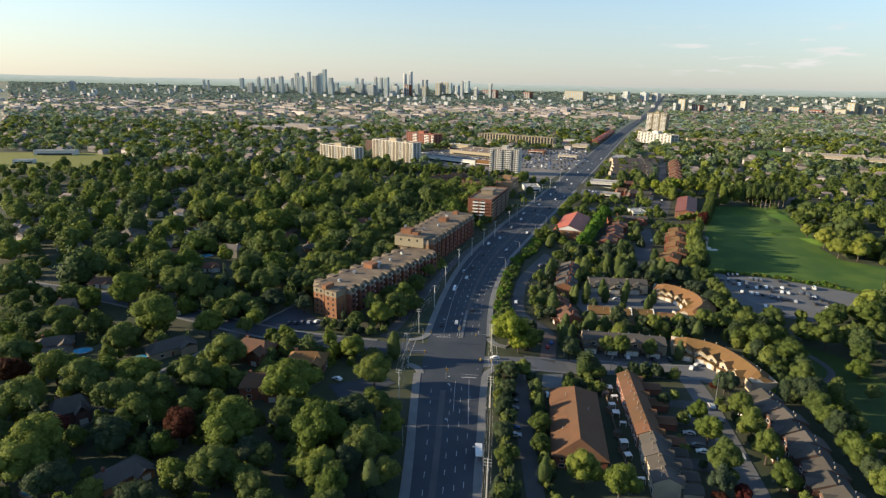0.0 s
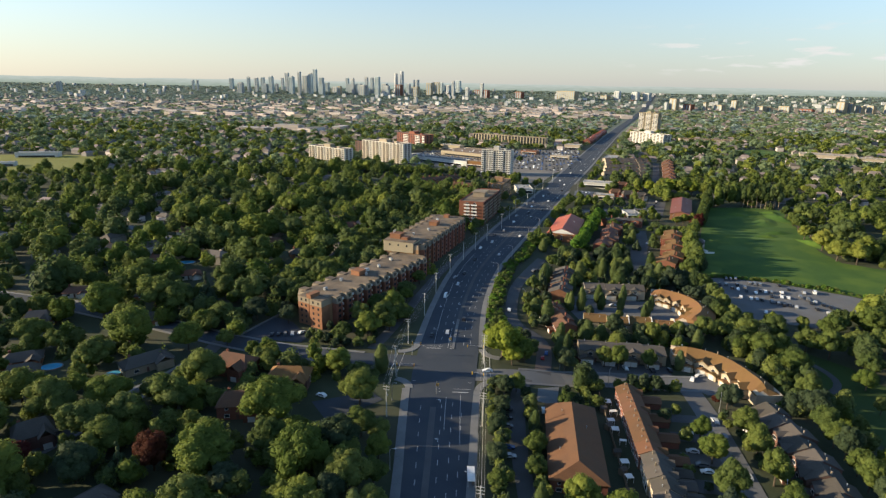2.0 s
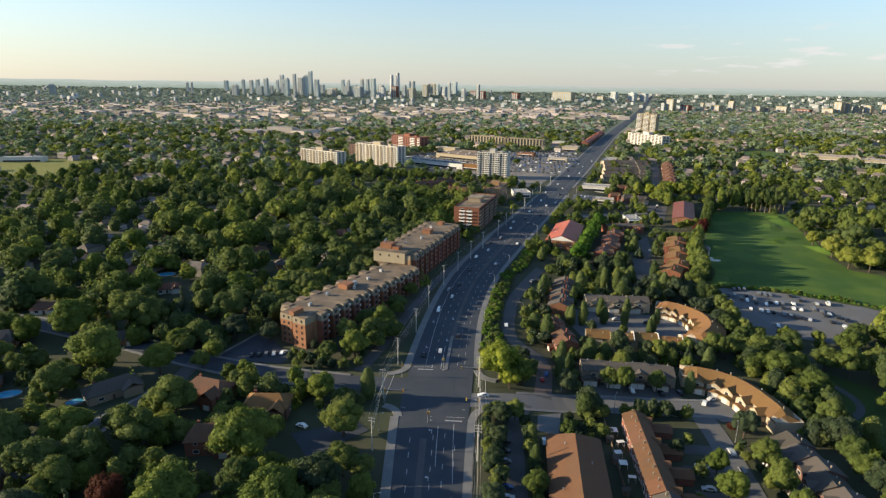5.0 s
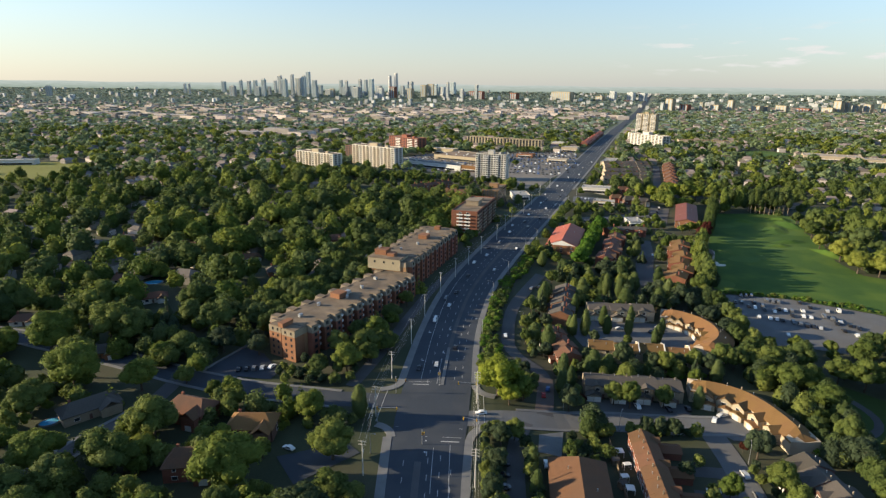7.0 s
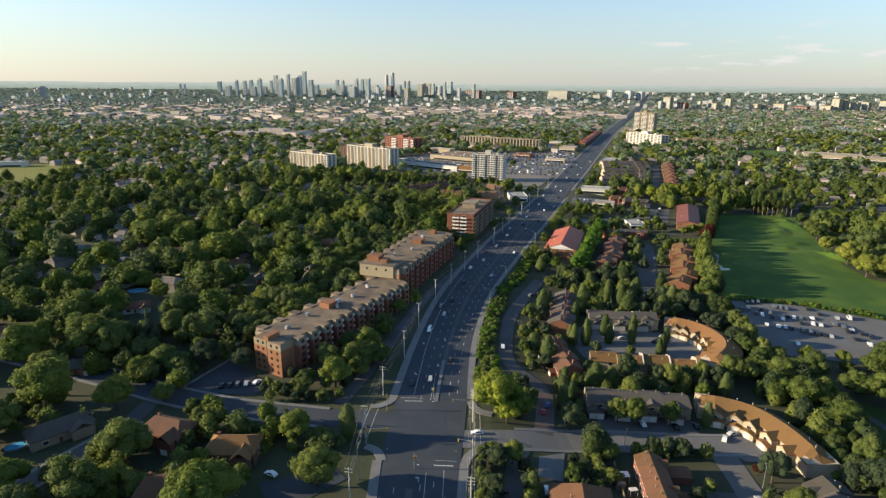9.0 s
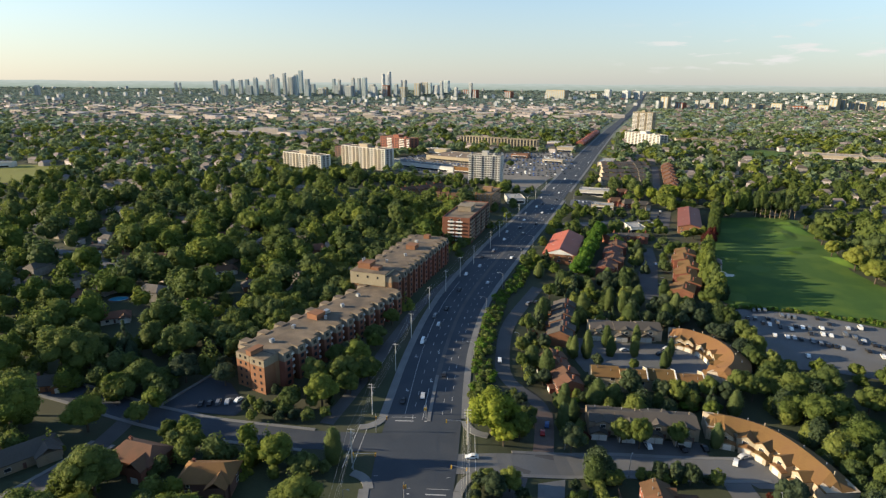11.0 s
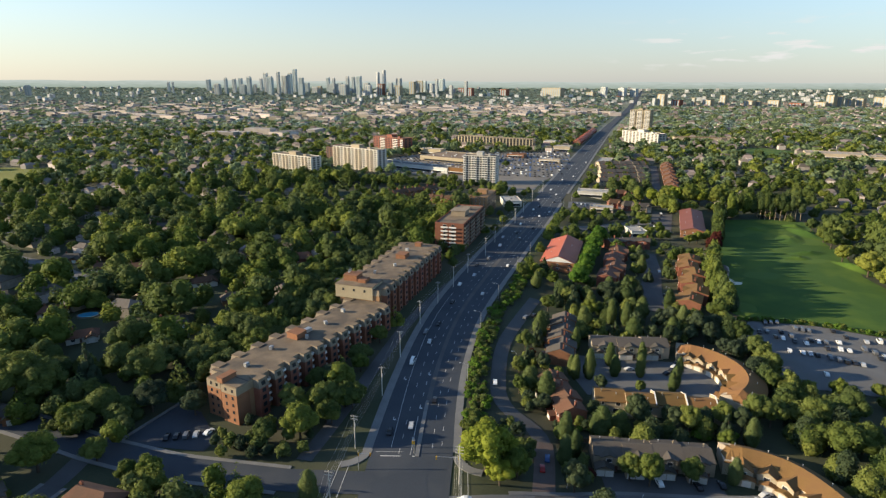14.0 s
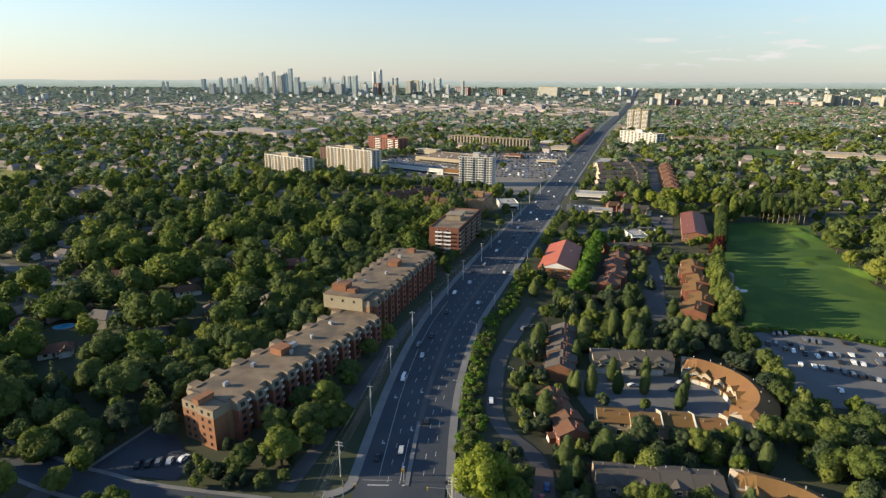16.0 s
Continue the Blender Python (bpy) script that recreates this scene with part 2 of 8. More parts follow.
M = {
    "grass": surface("lawn_grass", (0.032, 0.044, 0.023), (0.058, 0.066, 0.033), 0.06, 1.5, 0.95, c=(0.080, 0.068, 0.048), c_scale=0.02, c_amount=0.55),
    # yellow-green blotches put sunlit bands into the fairway's colour
    "fairway": surface("mown_fairway", (0.032, 0.080, 0.009), (0.048, 0.102, 0.012), 0.06, 1.2, 0.95, c=(0.088, 0.142, 0.014), c_scale=0.035, c_amount=0.75),
    # darker copy of the fairway green, with tree shade put into the colour
    "rough": surface("golf_shaded_grass", (0.026, 0.052, 0.011), (0.040, 0.072, 0.014), 0.05, 1.0, 0.95, c=(0.055, 0.085, 0.016), c_scale=0.03, c_amount=0.5),
    "mown_green": surface("mown_green", (0.062, 0.118, 0.018), (0.080, 0.140, 0.022), 0.05, 0.8, 0.95, c=(0.07, 0.12, 0.018), c_scale=0.05, c_amount=0.6),
    "dryfield": surface("dry_field_grass", (0.140, 0.150, 0.022), (0.185, 0.185, 0.030), 0.02, 0.4, 0.95),
    "asphalt": surface("asphalt_road", (0.034, 0.042, 0.054), (0.048, 0.057, 0.071), 0.05, 2.0, 0.85, c=(0.062, 0.067, 0.075), c_scale=0.07, c_amount=0.5),
    "asphalt_old": surface("greyed_asphalt", (0.074, 0.074, 0.076), (0.102, 0.100, 0.100), 0.08, 2.0, 0.9, c=(0.058, 0.058, 0.060), c_scale=0.06, c_amount=0.6),
    "asphalt_pale": surface("pale_worn_asphalt", (0.108, 0.112, 0.118), (0.143, 0.145, 0.148), 0.08, 2.0, 0.9, c=(0.125, 0.118, 0.108), c_scale=0.06, c_amount=0.6),
    "paver": surface("brown_block_paving", (0.125, 0.088, 0.075), (0.165, 0.12, 0.10), 0.4, 3.0, 0.9, c=(0.10, 0.085, 0.08), c_scale=0.2, c_amount=0.5),
    "concrete": surface("pavement_concrete", (0.135, 0.135, 0.135), (0.195, 0.195, 0.19), 0.2, 3.0, 0.9, island=0.08),
    "paint": surface("road_paint", (0.36, 0.36, 0.35), (0.50, 0.50, 0.48), 0.5, 6.0, 0.8),
    "brick": surface("orange_brown_brick", (0.205, 0.096, 0.050), (0.275, 0.130, 0.070), 0.4, 5.0, 0.9, bump=0.2, c=(0.24, 0.10, 0.052), c_scale=0.1, c_amount=0.35),
    "brick_red": surface("red_brown_brick", (0.17, 0.065, 0.042), (0.24, 0.095, 0.06), 0.4, 5.0, 0.9, bump=0.2, vary=0.1),
    "brick_dark": surface("dark_brick", (0.10, 0.055, 0.042), (0.16, 0.085, 0.065), 0.4, 5.0, 0.9, vary=0.15),
    "beige": surface("beige_cladding", (0.225, 0.182, 0.128), (0.285, 0.232, 0.165), 0.3, 4.0, 0.85, vary=0.08),
    # darker copy of the beige cladding, shade of the avenue side in the colour
    "mansard": surface("shaded_beige_mansard", (0.175, 0.145, 0.110), (0.225, 0.188, 0.142), 0.3, 4.0, 0.85),
    "stucco": surface("cream_stucco", (0.32, 0.265, 0.19), (0.40, 0.335, 0.245), 0.3, 4.0, 0.85, vary=0.1),
    "white": surface("white_painted_wall", (0.47, 0.44, 0.39), (0.56, 0.53, 0.47), 0.08, 2.0, 0.8, vary=0.05),
    "offwhite": surface("yellowish_precast", (0.28, 0.235, 0.155), (0.35, 0.295, 0.20), 0.05, 1.0, 0.85),
    "paving_tan": surface("tan_worn_paving", (0.165, 0.148, 0.125), (0.215, 0.195, 0.168), 0.05, 2.0, 0.9, c=(0.12, 0.118, 0.118), c_scale=0.03, c_amount=0.7),
    "gravel_brown": surface("brown_gravel_roof", (0.215, 0.150, 0.100), (0.285, 0.205, 0.140), 0.06, 2.0, 0.95, c=(0.16, 0.12, 0.09), c_scale=0.04, c_amount=0.7),
    "brick_tan": surface("tan_brick", (0.27, 0.155, 0.080), (0.335, 0.20, 0.108), 0.4, 5.0, 0.9, bump=0.2, c=(0.235, 0.128, 0.066), c_scale=0.1, c_amount=0.35),
    "gravel": surface("gravel_roof", (0.142, 0.104, 0.068), (0.250, 0.190, 0.130), 0.14, 3.0, 0.95, c=(0.095, 0.078, 0.062), c_scale=0.09, c_amount=0.85),
    "shingle_orange": surface("orange_brown_shingles", (0.150, 0.082, 0.029), (0.208, 0.117, 0.041), 0.15, 2.5, 0.9, vary=0.18, bump=0.3, c=(0.14, 0.07, 0.034), c_scale=0.15, c_amount=0.5),
    "shingle_rust": surface("rust_brown_shingles", (0.110, 0.055, 0.027), (0.155, 0.080, 0.039), 0.15, 2.5, 0.9, vary=0.18, bump=0.3, c=(0.085, 0.05, 0.03), c_scale=0.15, c_amount=0.5),
    "shingle_brown": surface("brown_shingles", (0.115, 0.057, 0.034), (0.165, 0.085, 0.050), 0.15, 2.5, 0.9, vary=0.2, bump=0.3, c=(0.065, 0.045, 0.032), c_scale=0.15, c_amount=0.5),
    "shingle_grey": surface("grey_brown_shingles", (0.068, 0.059, 0.050), (0.106, 0.092, 0.077), 0.15, 2.5, 0.9, vary=0.2, bump=0.3, c=(0.06, 0.055, 0.05), c_scale=0.15, c_amount=0.5),
    "roof_red": surface("red_metal_roof", (0.34, 0.092, 0.054), (0.41, 0.115, 0.066), 0.1, 2.0, 0.6, bump=0.1),
    "roof_maroon": surface("maroon_metal_roof", (0.165, 0.056, 0.038), (0.215, 0.074, 0.050), 0.1, 2.0, 0.6, bump=0.1),
    "trim": surface("white_trim", (0.66, 0.64, 0.60), (0.76, 0.74, 0.70), 0.5, 4.0, 0.6),
    "dark": surface("dark_metal", (0.03, 0.03, 0.032), (0.05, 0.05, 0.052), 0.5, 4.0, 0.5, metal=0.3),
    "steel": surface("galvanised_steel", (0.38, 0.39, 0.40), (0.48, 0.49, 0.50), 0.5, 5.0, 0.45, metal=0.7),
    "pole": surface("pale_concrete_pole", (0.42, 0.40, 0.36), (0.52, 0.50, 0.45), 0.4, 5.0, 0.85),
    "glass": surface("window_glass", (0.022, 0.026, 0.032), (0.04, 0.045, 0.052), 0.3, 2.0, 0.08, spec=0.6),
    "garage": surface("garage_door", (0.48, 0.46, 0.42), (0.58, 0.56, 0.51), 0.5, 4.0, 0.7, vary=0.15),
    "bark": surface("tree_bark", (0.055, 0.042, 0.030), (0.10, 0.08, 0.06), 0.8, 5.0, 0.95, bump=0.4),
    "soil": surface("bare_soil", (0.10, 0.08, 0.055), (0.16, 0.13, 0.09), 0.2, 3.0, 0.95),
    # far ground, its base colour lightened to carry distance haze
    "suburb": surface("hazed_suburb_ground", (0.13, 0.155, 0.085), (0.20, 0.205, 0.15), 0.01, 0.08, 0.95, c=(0.22, 0.21, 0.18), c_scale=0.004, c_amount=0.5),
    "sand": surface("bunker_sand", (0.62, 0.58, 0.48), (0.72, 0.68, 0.58), 0.3, 3.0, 0.95),
    "pool": surface("pool_water", (0.06, 0.30, 0.48), (0.08, 0.38, 0.58), 0.4, 2.0, 0.1, spec=0.5),
    "yellow": surface("signal_yellow", (0.62, 0.36, 0.03), (0.70, 0.42, 0.05), 0.5, 4.0, 0.5),
    "lens": surface("signal_lens", (0.10, 0.02, 0.02), (0.12, 0.03, 0.03), 0.5, 4.0, 0.3),
    "tyre": surface("tyre_rubber", (0.018, 0.018, 0.018), (0.03, 0.03, 0.03), 1.0, 5.0, 0.9),
    "wood": surface("fence_wood", (0.17, 0.12, 0.075), (0.25, 0.18, 0.115), 0.5, 4.0, 0.9, vary=0.15),
    "bark_pale": surface("pine_bark", (0.20, 0.155, 0.105), (0.27, 0.215, 0.15), 0.8, 6.0, 0.95, bump=0.3),
    "leaf": foliage("broad_leaves", (0.103, 0.139, 0.037), (0.159, 0.19, 0.045), (0.089, 0.122, 0.044)),
    "leaf_light": foliage("bright_leaves", (0.13, 0.17, 0.036), (0.173, 0.208, 0.042), (0.111, 0.152, 0.036)),
    "leaf_dark": foliage("needle_leaves", (0.054, 0.078, 0.042), (0.082, 0.11, 0.051), (0.06, 0.084, 0.053)),
    "leaf_mid": foliage("upright_leaves", (0.078, 0.11, 0.039), (0.115, 0.148, 0.047), (0.076, 0.108, 0.045)),
    # golden-green leaves; on the far willows the brighter colour stands in for sun
    "leaf_gold": foliage("sunny_leaves", (0.205, 0.245, 0.034), (0.265, 0.30, 0.046), (0.19, 0.23, 0.034), vary=0.05),
    "leaf_red": foliage("purple_leaves", (0.075, 0.022, 0.016), (0.10, 0.035, 0.02), (0.06, 0.02, 0.016)),
    # leaves of the distance: haze is mixed into these two base colours
    "leaf_far": foliage("hazed_far_leaves", (0.178, 0.236, 0.115), (0.235, 0.285, 0.135), (0.175, 0.232, 0.143), scale=0.012),
    "leaf_horizon": foliage("hazed_horizon_leaves", (0.31, 0.39, 0.31), (0.37, 0.44, 0.35), (0.30, 0.385, 0.335), scale=0.006),
    "leaf_yellow": foliage("yellow_green_leaves", (0.17, 0.20, 0.040), (0.22, 0.245, 0.052), (0.15, 0.18, 0.04)),
    "hedge": foliage("hedge_leaves", (0.085, 0.165, 0.024), (0.11, 0.195, 0.030), (0.09, 0.17, 0.028), scale=0.1),
    # skyline wall, glass and window tones, lightened and blued to carry haze
    "tower_glass": surface("hazed_blue_grey_glass", (0.23, 0.285, 0.30), (0.30, 0.35, 0.36), 0.01, 0.1, 0.35, vary=0.25, spec=0.5),
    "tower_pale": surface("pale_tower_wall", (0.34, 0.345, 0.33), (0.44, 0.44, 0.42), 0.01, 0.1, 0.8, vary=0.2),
    "tower_window": surface("hazed_window_band", (0.19, 0.23, 0.25), (0.25, 0.29, 0.31), 0.02, 0.2, 0.3, spec=0.5),
    "hall_wall": surface("industrial_wall_mix", (0.33, 0.28, 0.235), (0.48, 0.43, 0.375), 0.004, 0.1, 0.9, island=0.55),
    "hall_roof": surface("industrial_roof_mix", (0.27, 0.235, 0.205), (0.42, 0.385, 0.35), 0.004, 0.1, 0.9, island=0.55),
    "far_block": surface("distant_block_wall", (0.38, 0.38, 0.365), (0.52, 0.52, 0.50), 0.01, 0.1, 0.9, island=0.35),
    "tower_white": surface("white_tower_skin", (0.40, 0.41, 0.40), (0.48, 0.48, 0.46), 0.01, 0.1, 0.7),
    "flatroof": surface("flat_roof_membrane", (0.26, 0.25, 0.23), (0.40, 0.38, 0.35), 0.03, 0.6, 0.9, island=0.3),
    "roof_mix": surface("house_roof_mix", (0.120, 0.098, 0.084), (0.20, 0.172, 0.15), 0.05, 1.0, 0.9, island=0.6),
    "wall_mix": surface("house_wall_mix", (0.27, 0.23, 0.20), (0.48, 0.44, 0.40), 0.02, 0.5, 0.9, island=0.5),
}
PAINTS = {k: surface("car_paint_" + k, c, tuple(v * 1.12 for v in c), 1.0, 6.0, 0.25, spec=0.6, metal=0.1) for k, c in
          {"white": (0.72, 0.72, 0.70), "silver": (0.42, 0.43, 0.44), "grey": (0.13, 0.135, 0.145), "black": (0.02, 0.02, 0.022), "red": (0.32, 0.025, 0.02), "blue": (0.04, 0.08, 0.20)}.items()}


# ---- mesh helpers ----
class Build:
    """Gathers faces for one mesh; each face keeps the number of its material."""

    def __init__(self):
        self.v, self.f, self.m = [], [], []

    def face(self, pts, mi=0):
        k = len(self.v)
        self.v += [tuple(p) for p in pts]
        self.f.append(tuple(range(k, k + len(pts))))
        self.m.append(mi)
        return self

    def solid(self, ring, top, mi=0, mtop=None):
        """A closed body between two rings of equal count, anticlockwise from above."""
        k, n = len(self.v), len(ring)
        self.v += [tuple(p) for p in ring] + [tuple(p) for p in top]
        for i in range(n):
            j = (i + 1) % n
            self.f.append((k + i, k + j, k + n + j, k + n + i))
            self.m.append(mi)
        self.f += [tuple(range(k + n - 1, k - 1, -1)), tuple(range(k + n, k + 2 * n))]
        self.m += [mi, mi if mtop is None else mtop]
        return self

    def box(self, x0, x1, y0, y1, z0, z1, mi=0, mtop=None, inset=0.0):
        a = [(x0, y0), (x1, y0), (x1, y1), (x0, y1)]
        b = [(x0 + inset, y0 + inset), (x1 - inset, y0 + inset), (x1 - inset, y1 - inset), (x0 + inset, y1 - inset)]
        return self.solid([(*p, z0) for p in a], [(*p, z1) for p in b], mi, mtop)

    def tube(self, p, q, r0, r1, sides=6, mi=0):
        p, q = Vector(p), Vector(q)
        w = (q - p).normalized()
        s = w.orthogonal().normalized()
        t = w.cross(s)
        ring = [(s * math.cos(a) + t * math.sin(a)) for a in (2 * math.pi * i / sides for i in range(sides))]
        return self.solid([p + e * r0 for e in ring], [q + e * r1 for e in ring], mi)

    def gable(self, x0, x1, y0, y1, z, h, mi=0, thick=0.22, over=0.35, hip=0.0):
        """A roof with its ridge along x, as slabs; hip: how far the ridge stops short of the ends."""
        ym = (y0 + y1) / 2
        y0, y1, drop = y0 - over, y1 + over, over * h / ((y1 - y0) / 2)
        for ya in (y0, y1):
            s = 1 if ya < ym else -1
            low = [(x0, ya, z - drop), (x1, ya, z - drop), (x1 - hip, ym, z + h), (x0 + hip, ym, z + h)]
            if s < 0:
                low.reverse()
            self.solid([(a, b, c - thick) for a, b, c in low], low, mi)
        if hip:
            for xa, xb in ((x0, x0 + hip), (x1, x1 - hip)):
                tri = [(xa, y1, z - drop), (xa, y0, z - drop), (xb, ym, z + h)]
                if xa > xb:
                    tri.reverse()
                self.solid([(a, b, c - thick) for a, b, c in tri], tri, mi)
        return self

    def mesh(self, name, mats):
        me = bpy.data.meshes.new(name)
        me.from_pydata(self.v, [], self.f)
        for mt in (mats if isinstance(mats, (list, tuple)) else [mats]):
            me.materials.append(mt)
        me.polygons.foreach_set("material_index", self.m)
        me.update()
        return me

    def part(self, name, mats, parent=None, label="", at=None):
        ob = new(name, self.mesh(name, mats))
        if parent:
            ob.parent = parent
        if at is not None:
            ob.matrix_basis = at
        if label:
            tagged(ob, label)
        return ob


def thing(name, label, category, at=None, group="", kind=""):
    """An empty at the base of a thing, to carry its parts."""
    ob = new(name)
    ob.empty_display_size = 0.5
    if at is not None:
        ob.matrix_basis = at
    return tagged(ob, label, category, group, kind)


def place(x, y, turn=0.0, up=0.0):
    """A pose on the ground."""
    return pose(x, y, g(x, y) + up, 0, 0, turn)


def hang(name, me, parent, at, label=""):
    """A part that shares its mesh with its likes."""
    ob = new(name, me)
    ob.parent = parent
    ob.matrix_basis = at
    if label:
        tagged(ob, label)
    return ob


def raw_mesh(name, verts, quads, mats):
    """A mesh straight from arrays, for great numbers of faces."""
    me = bpy.data.meshes.new(name)
    sides = quads.shape[1]
    me.vertices.add(len(verts))
    me.vertices.foreach_set("co", np.ascontiguousarray(verts, np.float32).ravel())
    me.loops.add(quads.size)
    me.loops.foreach_set("vertex_index", np.ascontiguousarray(quads, np.int32).ravel())
    me.polygons.add(len(quads))
    me.polygons.foreach_set("loop_start", np.arange(0, quads.size, sides, dtype=np.int32))
    me.update(calc_edges=True)
    for mt in mats:
        me.materials.append(mt)
    return me


def path_points(pts, step=5.0):
    """The polyline cut into short steps, rounded a little."""
    p = np.array(pts, float)
    d = np.r_[0, np.cumsum(np.hypot(*np.diff(p, axis=0).T))]
    s = np.linspace(0, d[-1], max(2, int(d[-1] / step) + 1))
    q = np.stack([np.interp(s, d, p[:, 0]), np.interp(s, d, p[:, 1])], 1)
    for _ in range(2):
        q[1:-1] = (q[:-2] + 2 * q[1:-1] + q[2:]) / 4
    return q


def ribbon(name, pts, left, right, up, mat, thick=0.0, parent=None, step=5.0, flat=False):
    """A strip along a polyline, from its left offset to its right one, at a height over the ground; thick gives it kerb-like sides."""
    q = path_points(pts, step)
    t = np.gradient(q, axis=0)
    t /= np.linalg.norm(t, axis=1)[:, None]
    nrm = np.stack([t[:, 1], -t[:, 0]], 1)
    b = Build()
    wide = np.interp(np.linspace(0, 1, len(q)), np.linspace(0, 1, len(left)), left) if isinstance(left, (list, tuple)) else np.full(len(q), left)
    widr = np.interp(np.linspace(0, 1, len(q)), np.linspace(0, 1, len(right)), right) if isinstance(right, (list, tuple)) else np.full(len(q), right)
    cuts = max(2, int(abs(widr[0] - wide[0]) / 6) + 1)
    rows = []
    for i in range(len(q)):
        row = []
        for k in range(cuts):
            o = wide[i] + (widr[i] - wide[i]) * k / (cuts - 1)
            x, y = q[i] + nrm[i] * o
            z = g(*q[i]) if flat else g(x, y)
            row.append((x, y, z + up))
        rows.append(row)
    k = len(b.v)
    for row in rows:
        b.v += row
    for i in range(len(q) - 1):
        for j in range(cuts - 1):
            a = i * cuts + j
            b.f.append((a, a + 1, a + cuts + 1, a + cuts))
            b.m.append(0)
    if thick:
        for side in (0, cuts - 1):
            for i in range(len(q) - 1):
                p, r = rows[i][side], rows[i + 1][side]
                b.face([p, r, (r[0], r[1], r[2] - thick), (p[0], p[1], p[2] - thick)])
        for row in (rows[0], rows[-1]):
            for j in range(cuts - 1):
                p, r = row[j], row[j + 1]
                b.face([p, r, (r[0], r[1], r[2] - thick), (p[0], p[1], p[2] - thick)])
    return b.part(name, mat, parent)


def patch(name, poly, up, mat, step=10.0):
    """A flat piece of ground within a polygon, following the land."""
    bm = bmesh.new()
    vs = [bm.verts.new((x, y, 0)) for x, y in poly]
    bm.faces.new(vs)
    xs, ys = zip(*poly)
    for axis, lo, hi in ((0, min(xs), max(xs)), (1, min(ys), max(ys))):
        c = lo + step
        while c < hi:
            nrm = (1, 0, 0) if axis == 0 else (0, 1, 0)
            co = (c, 0, 0) if axis == 0 else (0, c, 0)
            bmesh.ops.bisect_plane(bm, geom=bm.verts[:] + bm.edges[:] + bm.faces[:], plane_co=co, plane_no=nrm)
            c += step
    for v in bm.verts:
        v.co.z = g(v.co.x, v.co.y) + up
    bmesh.ops.recalc_face_normals(bm, faces=bm.faces[:])
    if sum(f.normal.z for f in bm.faces) < 0:
        bmesh.ops.reverse_faces(bm, faces=bm.faces[:])
    me = bpy.data.meshes.new(name)
    bm.to_mesh(me)
    bm.free()
    me.materials.append(mat)
    return new(name, me)


def inside(poly, x, y):
    """Whether points lie in a polygon."""
    x, y = np.asarray(x), np.asarray(y)
    hit = np.zeros(x.shape, bool)
    for (x1, y1), (x2, y2) in zip(poly, poly[1:] + poly[:1]):
        if y1 != y2:
            hit ^= ((y1 > y) != (y2 > y)) & (x < (x2 - x1) * (y - y1) / (y2 - y1) + x1)
    return hit

# ---- ground, roads, lots ----
def spread(lo, hi, step, far, grow=1.16):
    c = list(np.arange(lo, hi + 0.1, step))
    s = step
    while c[-1] < far[1]:
        s *= grow
        c.append(c[-1] + min(s, 160))
    s = step
    while c[0] > far[0]:
        s *= grow
        c.insert(0, c[0] - min(s, 160))
    return np.array(c)


gx, gy = spread(-380, 380, 5, (-5600, 5600)), spread(60, 720, 5, (-2500, 4940))
gy[-1] = 4945
X, Y = np.meshgrid(gx, gy)
nx = len(gx)
idx = np.arange(len(gy) * nx).reshape(len(gy), nx)
ground = new("ground", raw_mesh("ground", np.stack([X.ravel(), Y.ravel(), gz(X, Y).ravel() - 0.15], 1),
                                np.stack([idx[:-1, :-1], idx[:-1, 1:], idx[1:, 1:], idx[1:, :-1]], -1).reshape(-1, 4), [M["grass"]]))
tagged(ground, "dark green lawns and rough grass under the trees", "ground", kind="structure")

ys = np.r_[np.arange(-500, 100, 50), np.arange(100, 700, 6), np.arange(700, 1900, 40), np.arange(1900, 4920, 120)]
LEFT_EDGE = [(float(road_x(y) - road_w(y) / 2), float(y)) for y in ys]
RIGHT_EDGE = [(float(road_x(y) + road_w(y) / 2), float(y)) for y in ys]
b = Build()
for k, (l_, r_) in enumerate(zip(LEFT_EDGE, RIGHT_EDGE)):
    z = max(g(*l_), g(*r_)) + 0.03 + 1.2 * float(ease(l_[1], 1400, 2000))
    b.v += [(l_[0], l_[1], z), ((l_[0] + r_[0]) / 2, l_[1], z + 0.12), (r_[0], r_[1], z)]
    if k:
        a = 3 * k
        for j in (0, 1):
            b.f.append((a - 3 + j, a - 2 + j, a + 1 + j, a + j))
            b.m.append(0)
avenue = tagged(b.part("road_avenue", M["asphalt"]), "wide dark asphalt avenue with worn white lane markings", "road", kind="structure")


def crown_z(off, y):
    """Height of the avenue's surface at an offset from its middle."""
    x = float(road_x(y))
    return max(g(x - road_w(y) / 2, y), g(x + road_w(y) / 2, y)) + 0.03 + 0.12 * max(0, 1 - abs(off) / (road_w(y) / 2))


